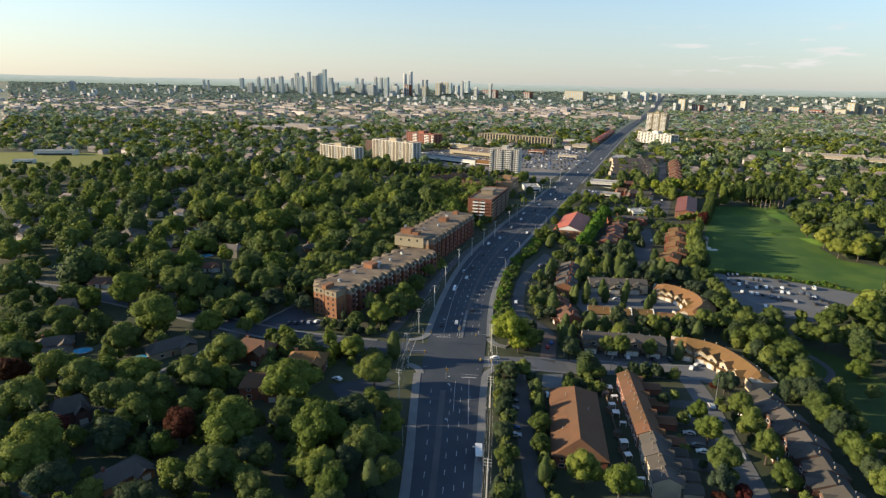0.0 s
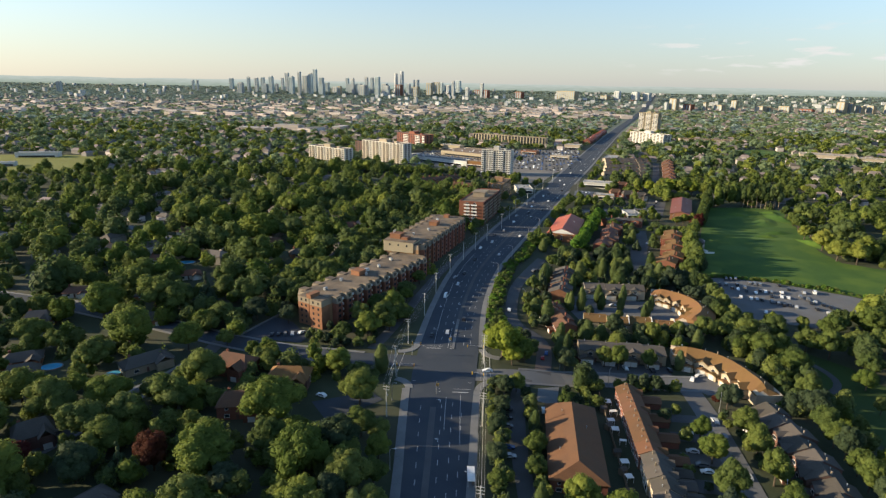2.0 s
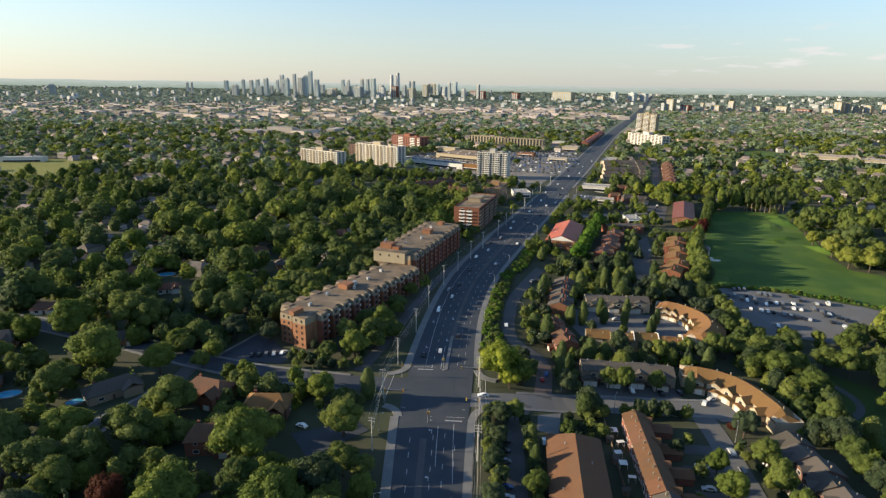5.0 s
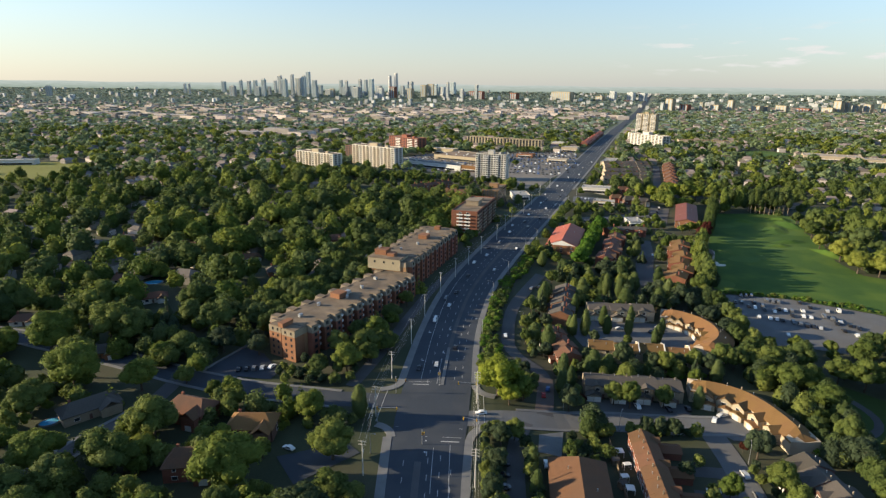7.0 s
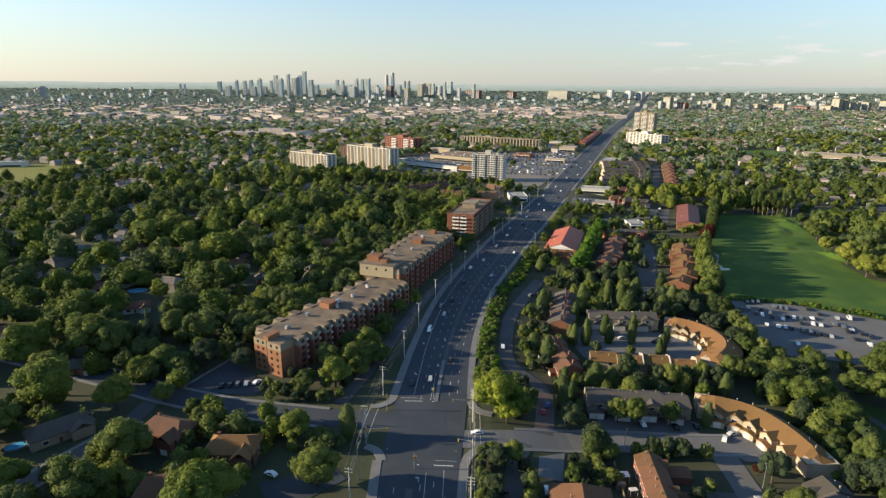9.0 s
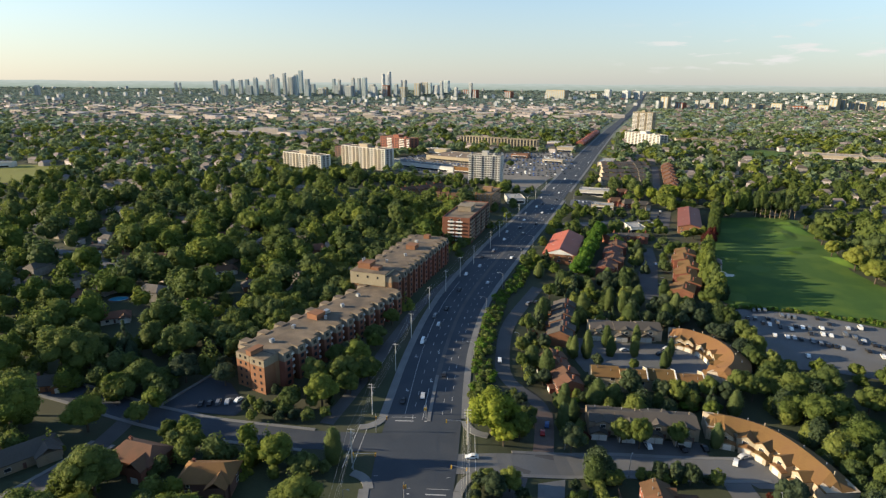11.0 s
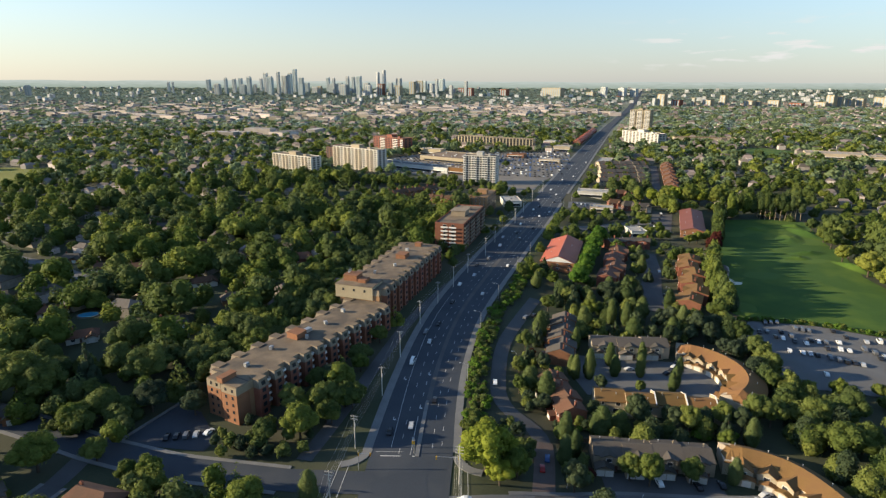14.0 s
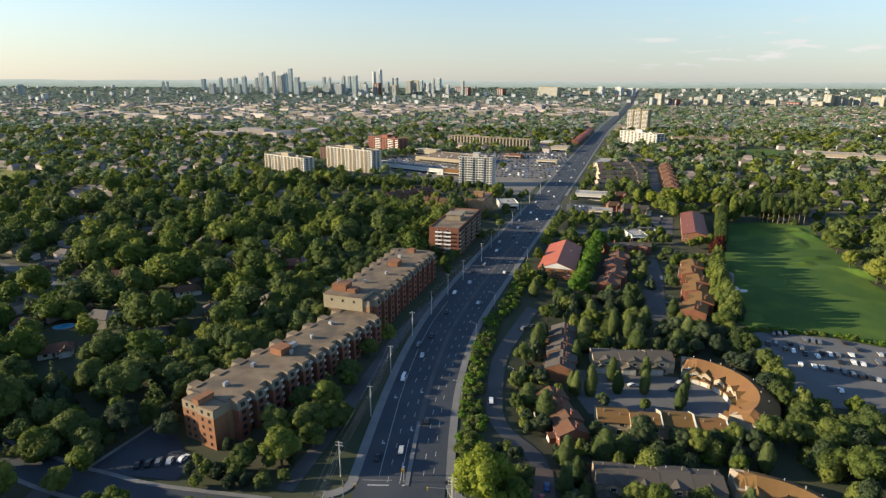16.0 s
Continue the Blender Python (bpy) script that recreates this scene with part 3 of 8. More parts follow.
STREETS = {
    "road_west": ([(-20, 251), (-50, 251.5), (-90, 257), (-120, 266), (-150, 278), (-215, 300), (-300, 318)], 5.6, M["asphalt"]),
    "road_side": ([(-121, 264), (-121.5, 246), (-125, 231), (-132.5, 216), (-137, 199), (-150, 165), (-160, 120)], 3.6, M["asphalt_old"]),
    "road_east": ([(2, 240), (23, 242), (54, 246.5), (88, 245), (107, 246)], 5.4, M["asphalt_pale"]),
    "road_crescent": ([(95, 243), (95.5, 225), (94.5, 207), (93.2, 188), (91.5, 168), (89, 140), (85, 90)], 4.5, M["asphalt_pale"]),
    "road_drive": ([(33.5, 247), (37, 275), (36, 286), (28, 292), (22.4, 303), (22.5, 313), (23.7, 326), (25.3, 341), (29, 358), (35, 374), (44, 397), (50, 412)], 3.3, M["asphalt_old"]),
    "road_lane": ([(25, 240), (20, 225), (18.6, 200), (18.2, 183), (19, 167), (19.6, 150), (20, 100)], 3.0, M["asphalt_old"]),
    "road_court": ([(116, 400), (122, 430), (136, 475), (144.5, 515)], 6.0, M["asphalt_old"]),
    "road_apartment": ([(-46, 262), (-38, 295), (-29.5, 335), (-21, 372), (-10, 405), (8, 452), (20, 490)], 2.8, M["asphalt_old"]),
    "road_terrace": ([(222, 735), (233, 773), (262, 870), (289, 967)], 4.5, M["asphalt_old"]),
    "road_left": ([(-470, 560), (-343, 504), (-311, 488), (-280, 474), (-254, 458), (-229, 441), (-212, 424)], 4.2, M["asphalt_pale"]),
}
for k, (name, (pts, half, mt)) in enumerate(STREETS.items()):
    tagged(ribbon(name, pts, -half, half, 0.0 + 0.004 * k, mt), "grey asphalt side street between houses and trees", "road", kind="structure")
    if name in ("road_west", "road_east", "road_side"):
        for side in (-1, 1):
            a, c = sorted((side * half, side * (half + 1.6)))
            cut = [p for p in pts if name != "road_west" or p[0] < -40]
            cut = [p for p in cut if (name != "road_east" or 16 < p[0]) and (name != "road_side" or p[1] < 250)]
            tagged(ribbon("pavement", cut, a, c, 0.13, M["concrete"], thick=0.2), "pale concrete pavement with a raised kerb", "pavement", kind="structure")

# pavements along the avenue, with rounded corners at the crossing
for side, edge in ((-1, LEFT_EDGE), (1, RIGHT_EDGE)):
    for lo, hi in ((100, 226), (266, 690), (705, 1880)):
        pts = [p for p in edge if lo <= p[1] <= hi]
        a, c = (-3.2, 0.0) if side < 0 else (0.0, 2.9)
        tagged(ribbon("pavement", pts, a, c, 0.15, M["concrete"], thick=0.3, step=4), "pale concrete pavement with a raised kerb beside the avenue", "pavement", kind="structure")
for cx, cy, r, a0, a1 in ((-32.5, 226, 8, 0, 80), (-34, 269, 9, -85, 0), (13, 226, 9, 100, 180), (15, 266, 9, 180, 265)):
    arc = [(cx + r * math.cos(radians(a)), cy + r * math.sin(radians(a))) for a in np.linspace(a0, a1, 9)]
    tagged(ribbon("pavement", arc, -1.6, 1.6, 0.154, M["concrete"], thick=0.3, step=1.6), "rounded concrete kerb corner at the crossing", "pavement", kind="structure")

GOLF = [(157, 399), (169, 440), (199, 517), (234, 602), (247, 628), (288, 634), (320, 622), (296, 558), (288, 514), (270, 465), (269, 432), (300, 410), (420, 400), (420, 330), (250, 352), (234, 364), (214, 374), (194, 384), (163, 389.5)]
GOLF_NEAR = [(150, 215), (146, 250), (150, 275), (163, 285), (178, 268), (186, 240), (230, 250), (300, 250), (300, 150), (165, 150)]
CAR_PARK = [(147, 385), (163, 388.5), (194, 383), (214, 373), (233, 363), (250, 350), (213, 329), (192, 311), (172, 318), (152, 321), (147, 335), (147, 360)]
COURT_B = [(58, 348), (57, 326), (60, 313), (84, 310.5), (106, 308), (117, 316), (121, 330), (116, 341), (104, 342), (70, 346)]
PLAZA = [(-132, 1000), (-138, 934), (-62, 872), (-2, 838), (8, 792), (56, 770), (62, 738), (84, 745), (112, 830), (150, 905), (172, 985), (198, 1150), (70, 1120), (-40, 1130)]
SCHOOL_YARD = [(560, 1078), (566, 1015), (650, 985), (715, 1030), (680, 1090)]
LAWN = [(472, 1085), (520, 1060), (572, 1078), (600, 1175), (567, 1232), (500, 1190)]
SHOPS = [(90, 583), (128, 604), (180, 626), (182, 612), (130, 592), (94, 574)]
SHOP_LOT = [(118, 694), (152, 702), (158, 674), (112, 664)]
BLOCK_LOT = [(196, 668), (210, 652), (181, 570), (163, 590), (177, 610)]
APT_LOT = [(-113, 273), (-104.5, 295), (-93, 290), (-80, 272.5), (-82, 265.5), (-110, 269)]
for name, poly, up, mt, label, cat in (
        ("golf_fairway", GOLF, 0.0, M["fairway"], "smooth mown golf fairway with long tree shadows", "golf course"),
        ("golf_rough", GOLF_NEAR, -0.02, M["rough"], "golf lawn beside a path, colour darkened for tree shade", "golf course"),
        ("car_park", CAR_PARK, 0.02, M["asphalt_pale"], "large grey asphalt car park beside the golf course", "car park"),
        ("court_paving", COURT_B, 0.04, M["asphalt_pale"], "asphalt parking court between townhouses", "car park"),
        ("forecourt", [(54, 251.6), (92, 250.2), (92, 261), (54, 263)], -0.01, M["asphalt_old"], "asphalt driveways in front of grey townhouses", "driveway"),
        ("turning_circle", [(92.4, 250), (110, 251.5), (116, 246), (114, 235), (106, 236), (101.5, 236), (100, 238), (90.4, 240)], -0.004, M["asphalt_pale"], "paved turning place at the end of the street", "driveway"),
        ("plaza_paving", PLAZA, 0.02, M["paving_tan"], "wide shopping plaza car park of worn asphalt", "car park"),
        ("shop_paving", SHOPS, 0.02, M["asphalt_pale"], "pale paved yard beside the avenue", "car park"),
        ("shop_paving", SHOP_LOT, 0.02, M["asphalt_pale"], "small car park before a low shop", "car park"),
        ("shop_paving", BLOCK_LOT, 0.02, M["asphalt_old"], "worn asphalt yard beside a red-roofed block", "car park"),
        ("apartment_car_park", APT_LOT, 0.03, M["asphalt"], "dark asphalt car park beside the brick apartment house", "car park"),
        ("sports_field", [(-642, 739), (-515, 790), (-560, 915), (-600, 930), (-690, 930), (-800, 900), (-800, 700)], 0.05, M["dryfield"], "yellowed open sports field among trees", "field"),
        ("school_lawn", LAWN, 0.05, M["fairway"], "bright school lawn among far trees", "lawn"),
        ("driveway", [(77, 214), (91, 213), (91, 219), (77, 220)], -0.03, M["asphalt_old"], "short asphalt driveway before a terrace garage", "driveway"),
        ("driveway", [(76.5, 201), (90.5, 200), (90.5, 206), (76.5, 207)], -0.03, M["asphalt_old"], "short asphalt driveway before a terrace garage", "driveway"),
        ("driveway", [(76, 187), (90, 186), (90, 193), (76, 194)], -0.03, M["asphalt_old"], "short asphalt driveway before a terrace garage", "driveway"),
        ("driveway", [(75, 172), (89, 171), (89, 178), (75, 179)], -0.03, M["asphalt_old"], "short asphalt driveway before a terrace garage", "driveway"),
        ("yard_paving", [(28, 222), (36, 221), (39, 237), (29.5, 233)], 0.02, M["concrete"], "pale paved yard beside a lane", "driveway"),
        ("driveway", [(-226, 447), (-217, 440), (-211, 444), (-220, 452)], 0.02, M["concrete"], "pale concrete drive beside a house", "driveway"),
        ("driveway", [(-62, 212), (-40, 222), (-34, 216), (-52, 198)], 0.02, M["asphalt"], "dark driveway beside a house", "driveway")):
    tagged(patch(name, poly, up, mt), label, cat, kind="structure")
tagged(ribbon("paved_entry", [(33.2, 249.5), (34.8, 258), (36.4, 270), (36.8, 278)], -3.6, 3.6, 0.05, M["paver"]), "brown block paving at the mouth of the drive", "driveway", kind="structure")
tagged(ribbon("golf_path", [(150, 300), (156, 282), (163, 270), (166, 255), (160, 244), (150, 240), (143, 236)], -1.6, 1.6, 0.03, M["asphalt_old"]), "narrow paved cart path winding across the lawn", "path", kind="structure")
b = Build()
for cx, cy, rx, ry in ((177, 454, 4.6, 6.5), (180.5, 449.5, 4.5, 3.4), (300, 402, 7, 2.6), (322, 396, 6, 2.4)):
    b.face([(cx + rx * (1 + 0.18 * math.sin(3 * a)) * math.cos(a), cy + ry * (1 + 0.15 * math.cos(2 * a)) * math.sin(a), g(cx, cy) + 0.09 + 0.004 * (cx % 3)) for a in np.linspace(0, 2 * math.pi, 25)[:-1]])
tagged(b.part("sand_bunker", M["sand"]), "pale sand bunker in the golf fairway", "bunker", kind="structure")

def mound(cx, cy, rx, ry, h, turn):
    """A low grassy mound on the fairway, its foot sunk into the turf."""
    vs, fs = [(0.0, 0.0, h)], []
    n, rings = 28, 7
    for k in range(1, rings + 1):
        u = k / rings
        for i in range(n):
            a = 2 * math.pi * i / n
            w_ = 1 + 0.12 * math.sin(2 * a + cx) + 0.08 * math.sin(3 * a + cy)
            vs.append((rx * u * w_ * math.cos(a), ry * u * w_ * math.sin(a), h * (0.5 + 0.5 * math.cos(math.pi * u)) * (1 + 0.12 * math.sin(3 * a)) - 0.05 * u))
    m_ = Matrix.Rotation(radians(turn), 4, "Z")
    co = [m_ @ Vector(p) for p in vs]
    me = bpy.data.meshes.new("golf_mound")
    fs = [(0, 1 + i, 1 + (i + 1) % n) for i in range(n)]
    for k in range(rings - 1):
        p, q = 1 + k * n, 1 + (k + 1) * n
        fs += [(p + i, q + i, q + (i + 1) % n, p + (i + 1) % n) for i in range(n)]
    me.from_pydata([(cx + p.x, cy + p.y, g(cx + p.x, cy + p.y) + p.z) for p in co], [], fs)
    me.polygons.foreach_set("use_smooth", [True] * len(me.polygons))
    me.materials.append(M["fairway"])
    tagged(new("golf_mound", me), "low grassy mound at the edge of the golf fairway", "golf course", kind="structure")


for spec in ((274, 562, 13, 22, 1.7, -35), (295, 582, 10, 26, 2.8, 12), (262, 596, 14, 9, 1.6, 0), (265, 520, 16, 7, 1.8, 8), (250, 507, 14, 6, 1.5, 5), (276, 486, 7, 18, 2.6, 15), (299, 604, 12, 10, 2.4, 0)):
    mound(*spec)
for cx, cy, rx, ry, a in ((225, 520, 15, 10, 0), (205, 466, 12, 8, 0), (167, 408, 7, 8, 0), (252, 501, 18, 6, 0), (283, 552, 13, 9, 1), (232, 575, 12, 8, 0)):
    oval = [(cx + rx * math.cos(q) * (1 + 0.1 * math.sin(2 * q)), cy + ry * math.sin(q)) for q in np.linspace(0, 2 * math.pi, 29)[:-1]]
    tagged(patch("golf_green", oval, 0.03, M["mown_green"]), "rounded close-mown target green in the fairway", "golf course", kind="structure")
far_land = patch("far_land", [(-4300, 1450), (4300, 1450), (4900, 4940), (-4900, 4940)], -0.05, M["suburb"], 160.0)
tagged(far_land, "mixed ground of a far suburb between trees, colour paled for haze", "ground", kind="structure")

# ---- road markings ----
dash = Build().face([(-0.085, -1.5, 0), (0.085, -1.5, 0), (0.085, 1.5, 0), (-0.085, 1.5, 0)]).mesh("lane_dash", M["paint"])


def on_road(off, y):
    """A pose on the avenue, turned along it."""
    s = float(road_x(y + 2) - road_x(y - 2)) / 4
    rise = (crown_z(off, y + 2) - crown_z(off, y - 2)) / 4
    return Matrix.Translation((float(road_x(y)) + off, y, crown_z(off, y) + 0.012)) @ Matrix.Rotation(-math.atan(s), 4, "Z") @ Matrix.Rotation(math.atan(rise), 4, "X")


SOUTH_LINES, NORTH_LINES = (-6.6, 0.6, 4.3, 7.7), (-4.3, -0.4, 6.6, 9.8)
count = 0
far_dash = Build()
for lines, lo, hi in ((SOUTH_LINES, 112, 216), (NORTH_LINES, 268, 1500)):
    for n_line, off in enumerate(lines):
        y = lo + 1.7 * n_line
        while y < hi:
            if count < 290 and y < 560:
                hang("lane_dash", dash, avenue, on_road(off * road_w(y) / (22 if lo < 200 else 27.5), y))
                count += 1
            elif y > 560:
                m_ = on_road(off * road_w(y) / 27.5, y)
                far_dash.face([m_ @ Vector(p) for p in ((-0.13, -2, 0), (0.13, -2, 0), (0.13, 2, 0), (-0.13, 2, 0))])
            y += 9.0 if y < 560 else 12.0
tagged(far_dash.part("far_dashes", M["paint"], avenue), "worn white lane dashes", kind="stuff")


def road_line(name, off, lo, hi, wide=0.16, mat=None, up=0.012, step=4, taper=None):
    b = Build()
    k = 0
    for y in np.arange(lo, hi + 0.01, step):
        o = off if taper is None else off + (taper - off) * ease(y, lo, hi)
        m_ = on_road(o, y)
        b.v += [m_ @ Vector((-wide / 2, 0, up - 0.012)), m_ @ Vector((wide / 2, 0, up - 0.012))]
        if k:
            b.f.append((2 * k - 2, 2 * k - 1, 2 * k + 1, 2 * k))
            b.m.append(0)
        k += 1
    return b.part(name, mat or M["paint"], avenue)


road_line("edge_line", -7.6, 270, 420, taper=-9.8)
road_line("turn_line", -0.45, 266, 292)
road_line("turn_line", 2.2, 196, 222)
road_line("turn_line", 8.0, 190, 222)
road_line("median_band", -2.3, 112, 214, 3.0, M["asphalt_old"], 0.008)
road_line("median_band", 2.0, 300, 640, 2.6, M["asphalt_old"], 0.008)
b = Build()
for off0, off1, y, w_ in ((-1.2, 11.0, 224.2, 0.5), (-1.2, 12.0, 226.8, 0.16), (-10.6, 1.2, 265.2, 0.5), (-12.6, 1.0, 267.6, 0.16), (-13, 12, 232.6, 0.14)):
    p, q = on_road(off0, y).translation, on_road(off1, y).translation
    b.face([(p.x, p.y - w_ / 2, p.z), (q.x, q.y - w_ / 2, q.z), (q.x, q.y + w_ / 2, q.z), (p.x, p.y + w_ / 2, p.z)])
for x0 in (7.2, 9.4, -34.8, -31.6):
    z = g(x0, 245) + 0.07
    b.face([(x0 - 0.1, 236, z), (x0 + 0.1, 236, z), (x0 + 0.1 + (1.5 if x0 < 0 else 0), 262, z), (x0 - 0.1 + (1.5 if x0 < 0 else 0), 262, z)])
b.part("stop_line", M["paint"], avenue)
ARROW = [(-0.12, -1.6), (0.12, -1.6), (0.12, 0.7), (-0.5, 0.7), (-0.5, 1.1), (-1.25, 0.45), (-0.5, -0.2), (-0.5, 0.2), (-0.12, 0.2)]
arrow = Build().face([(x, y, 0) for x, y in ARROW]).mesh("turn_arrow", M["paint"])
for off, y, turn in ((0.0, 217, 0), (0.2, 190, 0), (-0.8, 275, 180), (-0.6, 296, 180), (-0.6, 322, 180), (-9.6, 288, 180), (-10.4, 318, 180)):
    hang("turn_arrow", arrow, avenue, on_road(off, y) @ Matrix.Rotation(radians(turn), 4, "Z"))
b = Build()
rows = [on_road(o, y).translation for y in np.arange(265, 302, 4) for o in (1.2, 2.6)]
for i in range(0, len(rows) - 2, 2):
    p, q, r, s = rows[i], rows[i + 1], rows[i + 3], rows[i + 2]
    b.solid([(v.x, v.y, v.z - 0.05) for v in (p, q, r, s)], [(v.x, v.y, v.z + 0.16) for v in (p, q, r, s)])
tagged(b.part("median_island", M["concrete"]), "raised concrete median island between turning lanes", "median", kind="structure")

# ---- dwellings ----
def window_mesh(w, h, mats=None):
    """A framed window facing -y, its middle at the origin."""
    b = Build()
    f = 0.08
    rings = [[(sx * (w / 2 + o), y, sz * (h / 2 + o)) for sx, sz in ((-1, -1), (1, -1), (1, 1), (-1, 1))] for o, y in ((f, 0.03), (f, -0.1), (0, -0.1), (0, -0.04))]
    b.v = [p for ring in rings for p in ring]
    for k in range(3):
        for i in range(4):
            j = (i + 1) % 4
            b.f.append((4 * k + i, 4 * k + j, 4 * k + 4 + j, 4 * k + 4 + i))
            b.m.append(0)
    b.f.append((12, 13, 14, 15))
    b.m.append(1)
    return b.mesh("window", mats or [M["trim"], M["glass"]])


WIN = {"small": window_mesh(1.0, 1.1), "wide": window_mesh(1.8, 1.3), "tall": window_mesh(1.4, 1.9), "door": window_mesh(2.2, 2.1)}
garage_mesh = Build().box(-1.35, 1.35, -0.07, 0.02, 0, 2.2).box(-1.3, 1.3, -0.1, -0.05, 0.5, 0.56).box(-1.3, 1.3, -0.1, -0.05, 1.1, 1.16).box(-1.3, 1.3, -0.1, -0.05, 1.65, 1.71).mesh("garage_door", M["garage"])
door_mesh = Build().box(-0.5, 0.5, -0.08, 0.02, 0, 2.1).box(-0.35, 0.35, -0.1, -0.06, 1.2, 1.9).mesh("door", M["brick_dark"])
chimney_mesh = Build().box(-0.45, 0.45, -0.35, 0.35, 0, 2.2).box(-0.55, 0.55, -0.45, 0.45, 2.2, 2.4).tube((0, 0, 2.4), (0, 0, 2.85), 0.16, 0.14, 8).mesh("chimney", M["brick_red"])
chimney_pale = Build().box(-0.2, 0.2, -0.18, 0.18, 0, 1.5).box(-0.25, 0.25, -0.23, 0.23, 1.5, 1.62).mesh("chimney", M["beige"])
vent_mesh = Build().tube((0, 0, 0), (0, 0, 0.8), 0.12, 0.12, 8).tube((0, 0, 0.8), (0, 0, 1.0), 0.2, 0.16, 8).mesh("vent", M["steel"])


def townhouse(label, w, d, eave, rise, roof, wall, front="gable", back_windows=True, pitch=0.7, garage=True, group="townhouses in rows", chimney=None, garage_out=3.4, garage_half=1.8):
    """One house of a row: ridge along the row, a front gable over a projecting garage."""
    rise *= pitch
    t = thing("townhouse", label, "townhouse", group=group)
    b = Build().box(-w / 2 + 0.01, w / 2 - 0.01, -d / 2, d / 2, -0.6, eave)
    for s in (-1, 1):
        x = s * (w / 2 - 0.01)
        tri = [(x - 0.1 * s, -d / 2, eave), (x - 0.1 * s, d / 2, eave), (x - 0.1 * s, 0, eave + rise * 0.94)]
        b.face(tri if s < 0 else tri[::-1]).face([(x, p[1], p[2]) for p in (tri[::-1] if s < 0 else tri)])
    b.part("wall", wall, t)
    Build().gable(-w / 2, w / 2, -d / 2, d / 2, eave, rise, over=0.45).part("roof", roof, t)
    if front == "gable":
        gw = w * 0.52
        y0 = -d / 2 - 1.2
        bb = Build().box(-gw / 2, gw / 2, y0, -d / 2 + 0.3, -0.6, eave)
        bb.face([(-gw / 2, y0, eave), (gw / 2, y0, eave), (0, y0, eave + rise * 0.55)])
        bb.part("front_bay", wall, t)
        r = Build().gable(y0 - 0.3, -0.4, -gw / 2, gw / 2, eave, rise * 0.55, over=0.3)
        r.v = [(y, x, z) for x, y, z in r.v]
        r.f = [f[::-1] for f in r.f]
        r.part("gable_roof", roof, t)
        hang("window", WIN["wide"], t, pose(0, y0, eave - 1.3))
        face = y0
    else:
        face = -d / 2
        for x in (-w / 4, w / 4):
            hang("window", WIN["wide"], t, pose(x, face, eave - 1.3))
    if garage:
        wide = w > 9
        half = 3.0 if wide else garage_half
        gx_ = -w / 2 + half + 0.3 if w > 5 else 0
        y1 = face - garage_out
        Build().box(gx_ - half, gx_ + half, y1, face + 0.1, -0.6, 2.7).part("garage", wall, t)
        r = Build().gable(y1 - 0.3, face + 0.6, gx_ - half, gx_ + half, 2.7, 1.1 if not wide else 1.5, over=0.3)
        r.v = [(y, x, z) for x, y, z in r.v]
        r.f = [f[::-1] for f in r.f]
        r.part("garage_roof", roof, t)
        for gd in ((-1.45, 1.45) if wide else (0,)):
            hang("garage_door", garage_mesh, t, pose(gx_ + gd, y1, 0))
        hang("door", door_mesh, t, pose(gx_ + half + 1.1 if w > 5 else gx_ + 2.2, face, 0))
    else:
        hang("door", door_mesh, t, pose(w / 4, face, 0))
        hang("window", WIN["wide"], t, pose(-w / 5, face, 1.5))
    if back_windows:
        for x, z, k in ((-w / 4, eave - 1.3, "wide"), (w / 4, eave - 1.3, "small"), (-w / 5, 1.3, "door"), (w / 3.6, 1.5, "small")):
            hang("window", WIN[k], t, pose(x, d / 2, z, 0, 0, 180))
    hang("chimney", chimney or chimney_mesh, t, pose(w * 0.28, d * 0.12, eave + rise * 0.55))
    hang("vent", vent_mesh, t, pose(-w * 0.2, d * 0.22, eave + rise * 0.5))
    return t


def row_of(proto, pts, jitter=0.0, sink=0.0, first=True, step=None):
    """Copies of a house along a polyline given as (x, y) ends of the units; the front looks to the right of the way."""
    n = 0
    for (x0, y0), (x1, y1) in zip(pts, pts[1:]):
        turn = math.degrees(math.atan2(y1 - y0, x1 - x0))
        off = jitter * (1 if n % 2 else -1)
        cx, cy = (x0 + x1) / 2 + off * math.sin(radians(turn)), (y0 + y1) / 2 - off * math.cos(radians(turn))
        m_ = pose(cx, cy, g(cx, cy) + sink + 0.12 * (n % 3), 0, 0, turn)
        if n == 0 and first:
            proto.matrix_basis = m_
        else:
            copy_thing(proto, m_)
        n += 1


def steps(p, q, n):
    return [(p[0] + (q[0] - p[0]) * i / n, p[1] + (q[1] - p[1]) * i / n) for i in range(n + 1)]


BLOCKED = []  # circles kept free of scattered trees: x, y, radius


def keep(pts, r):
    for p, q in zip(pts, pts[1:]):
        BLOCKED.append(((p[0] + q[0]) / 2, (p[1] + q[1]) / 2, r))


# long narrow terrace of orange-roofed houses, garages towards the crescent
pts = steps((65.5, 229.5), (61.5, 156), 11)[::-1]
proto = townhouse("narrow brick townhouse with an orange-brown shingle roof and projecting garage", 6.66, 8.4, 5.8, 2.8, M["shingle_rust"], M["brick_red"], garage_out=7.5, garage_half=2.9, chimney=chimney_pale)
plain = townhouse("narrow brick townhouse with a rust-brown shingle roof in a terrace", 6.66, 8.4, 5.8, 2.8, M["shingle_rust"], M["brick_red"], front="flat", garage=False, chimney=chimney_pale)
for k_, (p_, q_) in enumerate(zip(pts[4:], pts[5:])):
    row_of(proto if k_ % 2 == 0 else plain, [p_, q_], 0.3, first=k_ < 2)
keep(pts, 9)
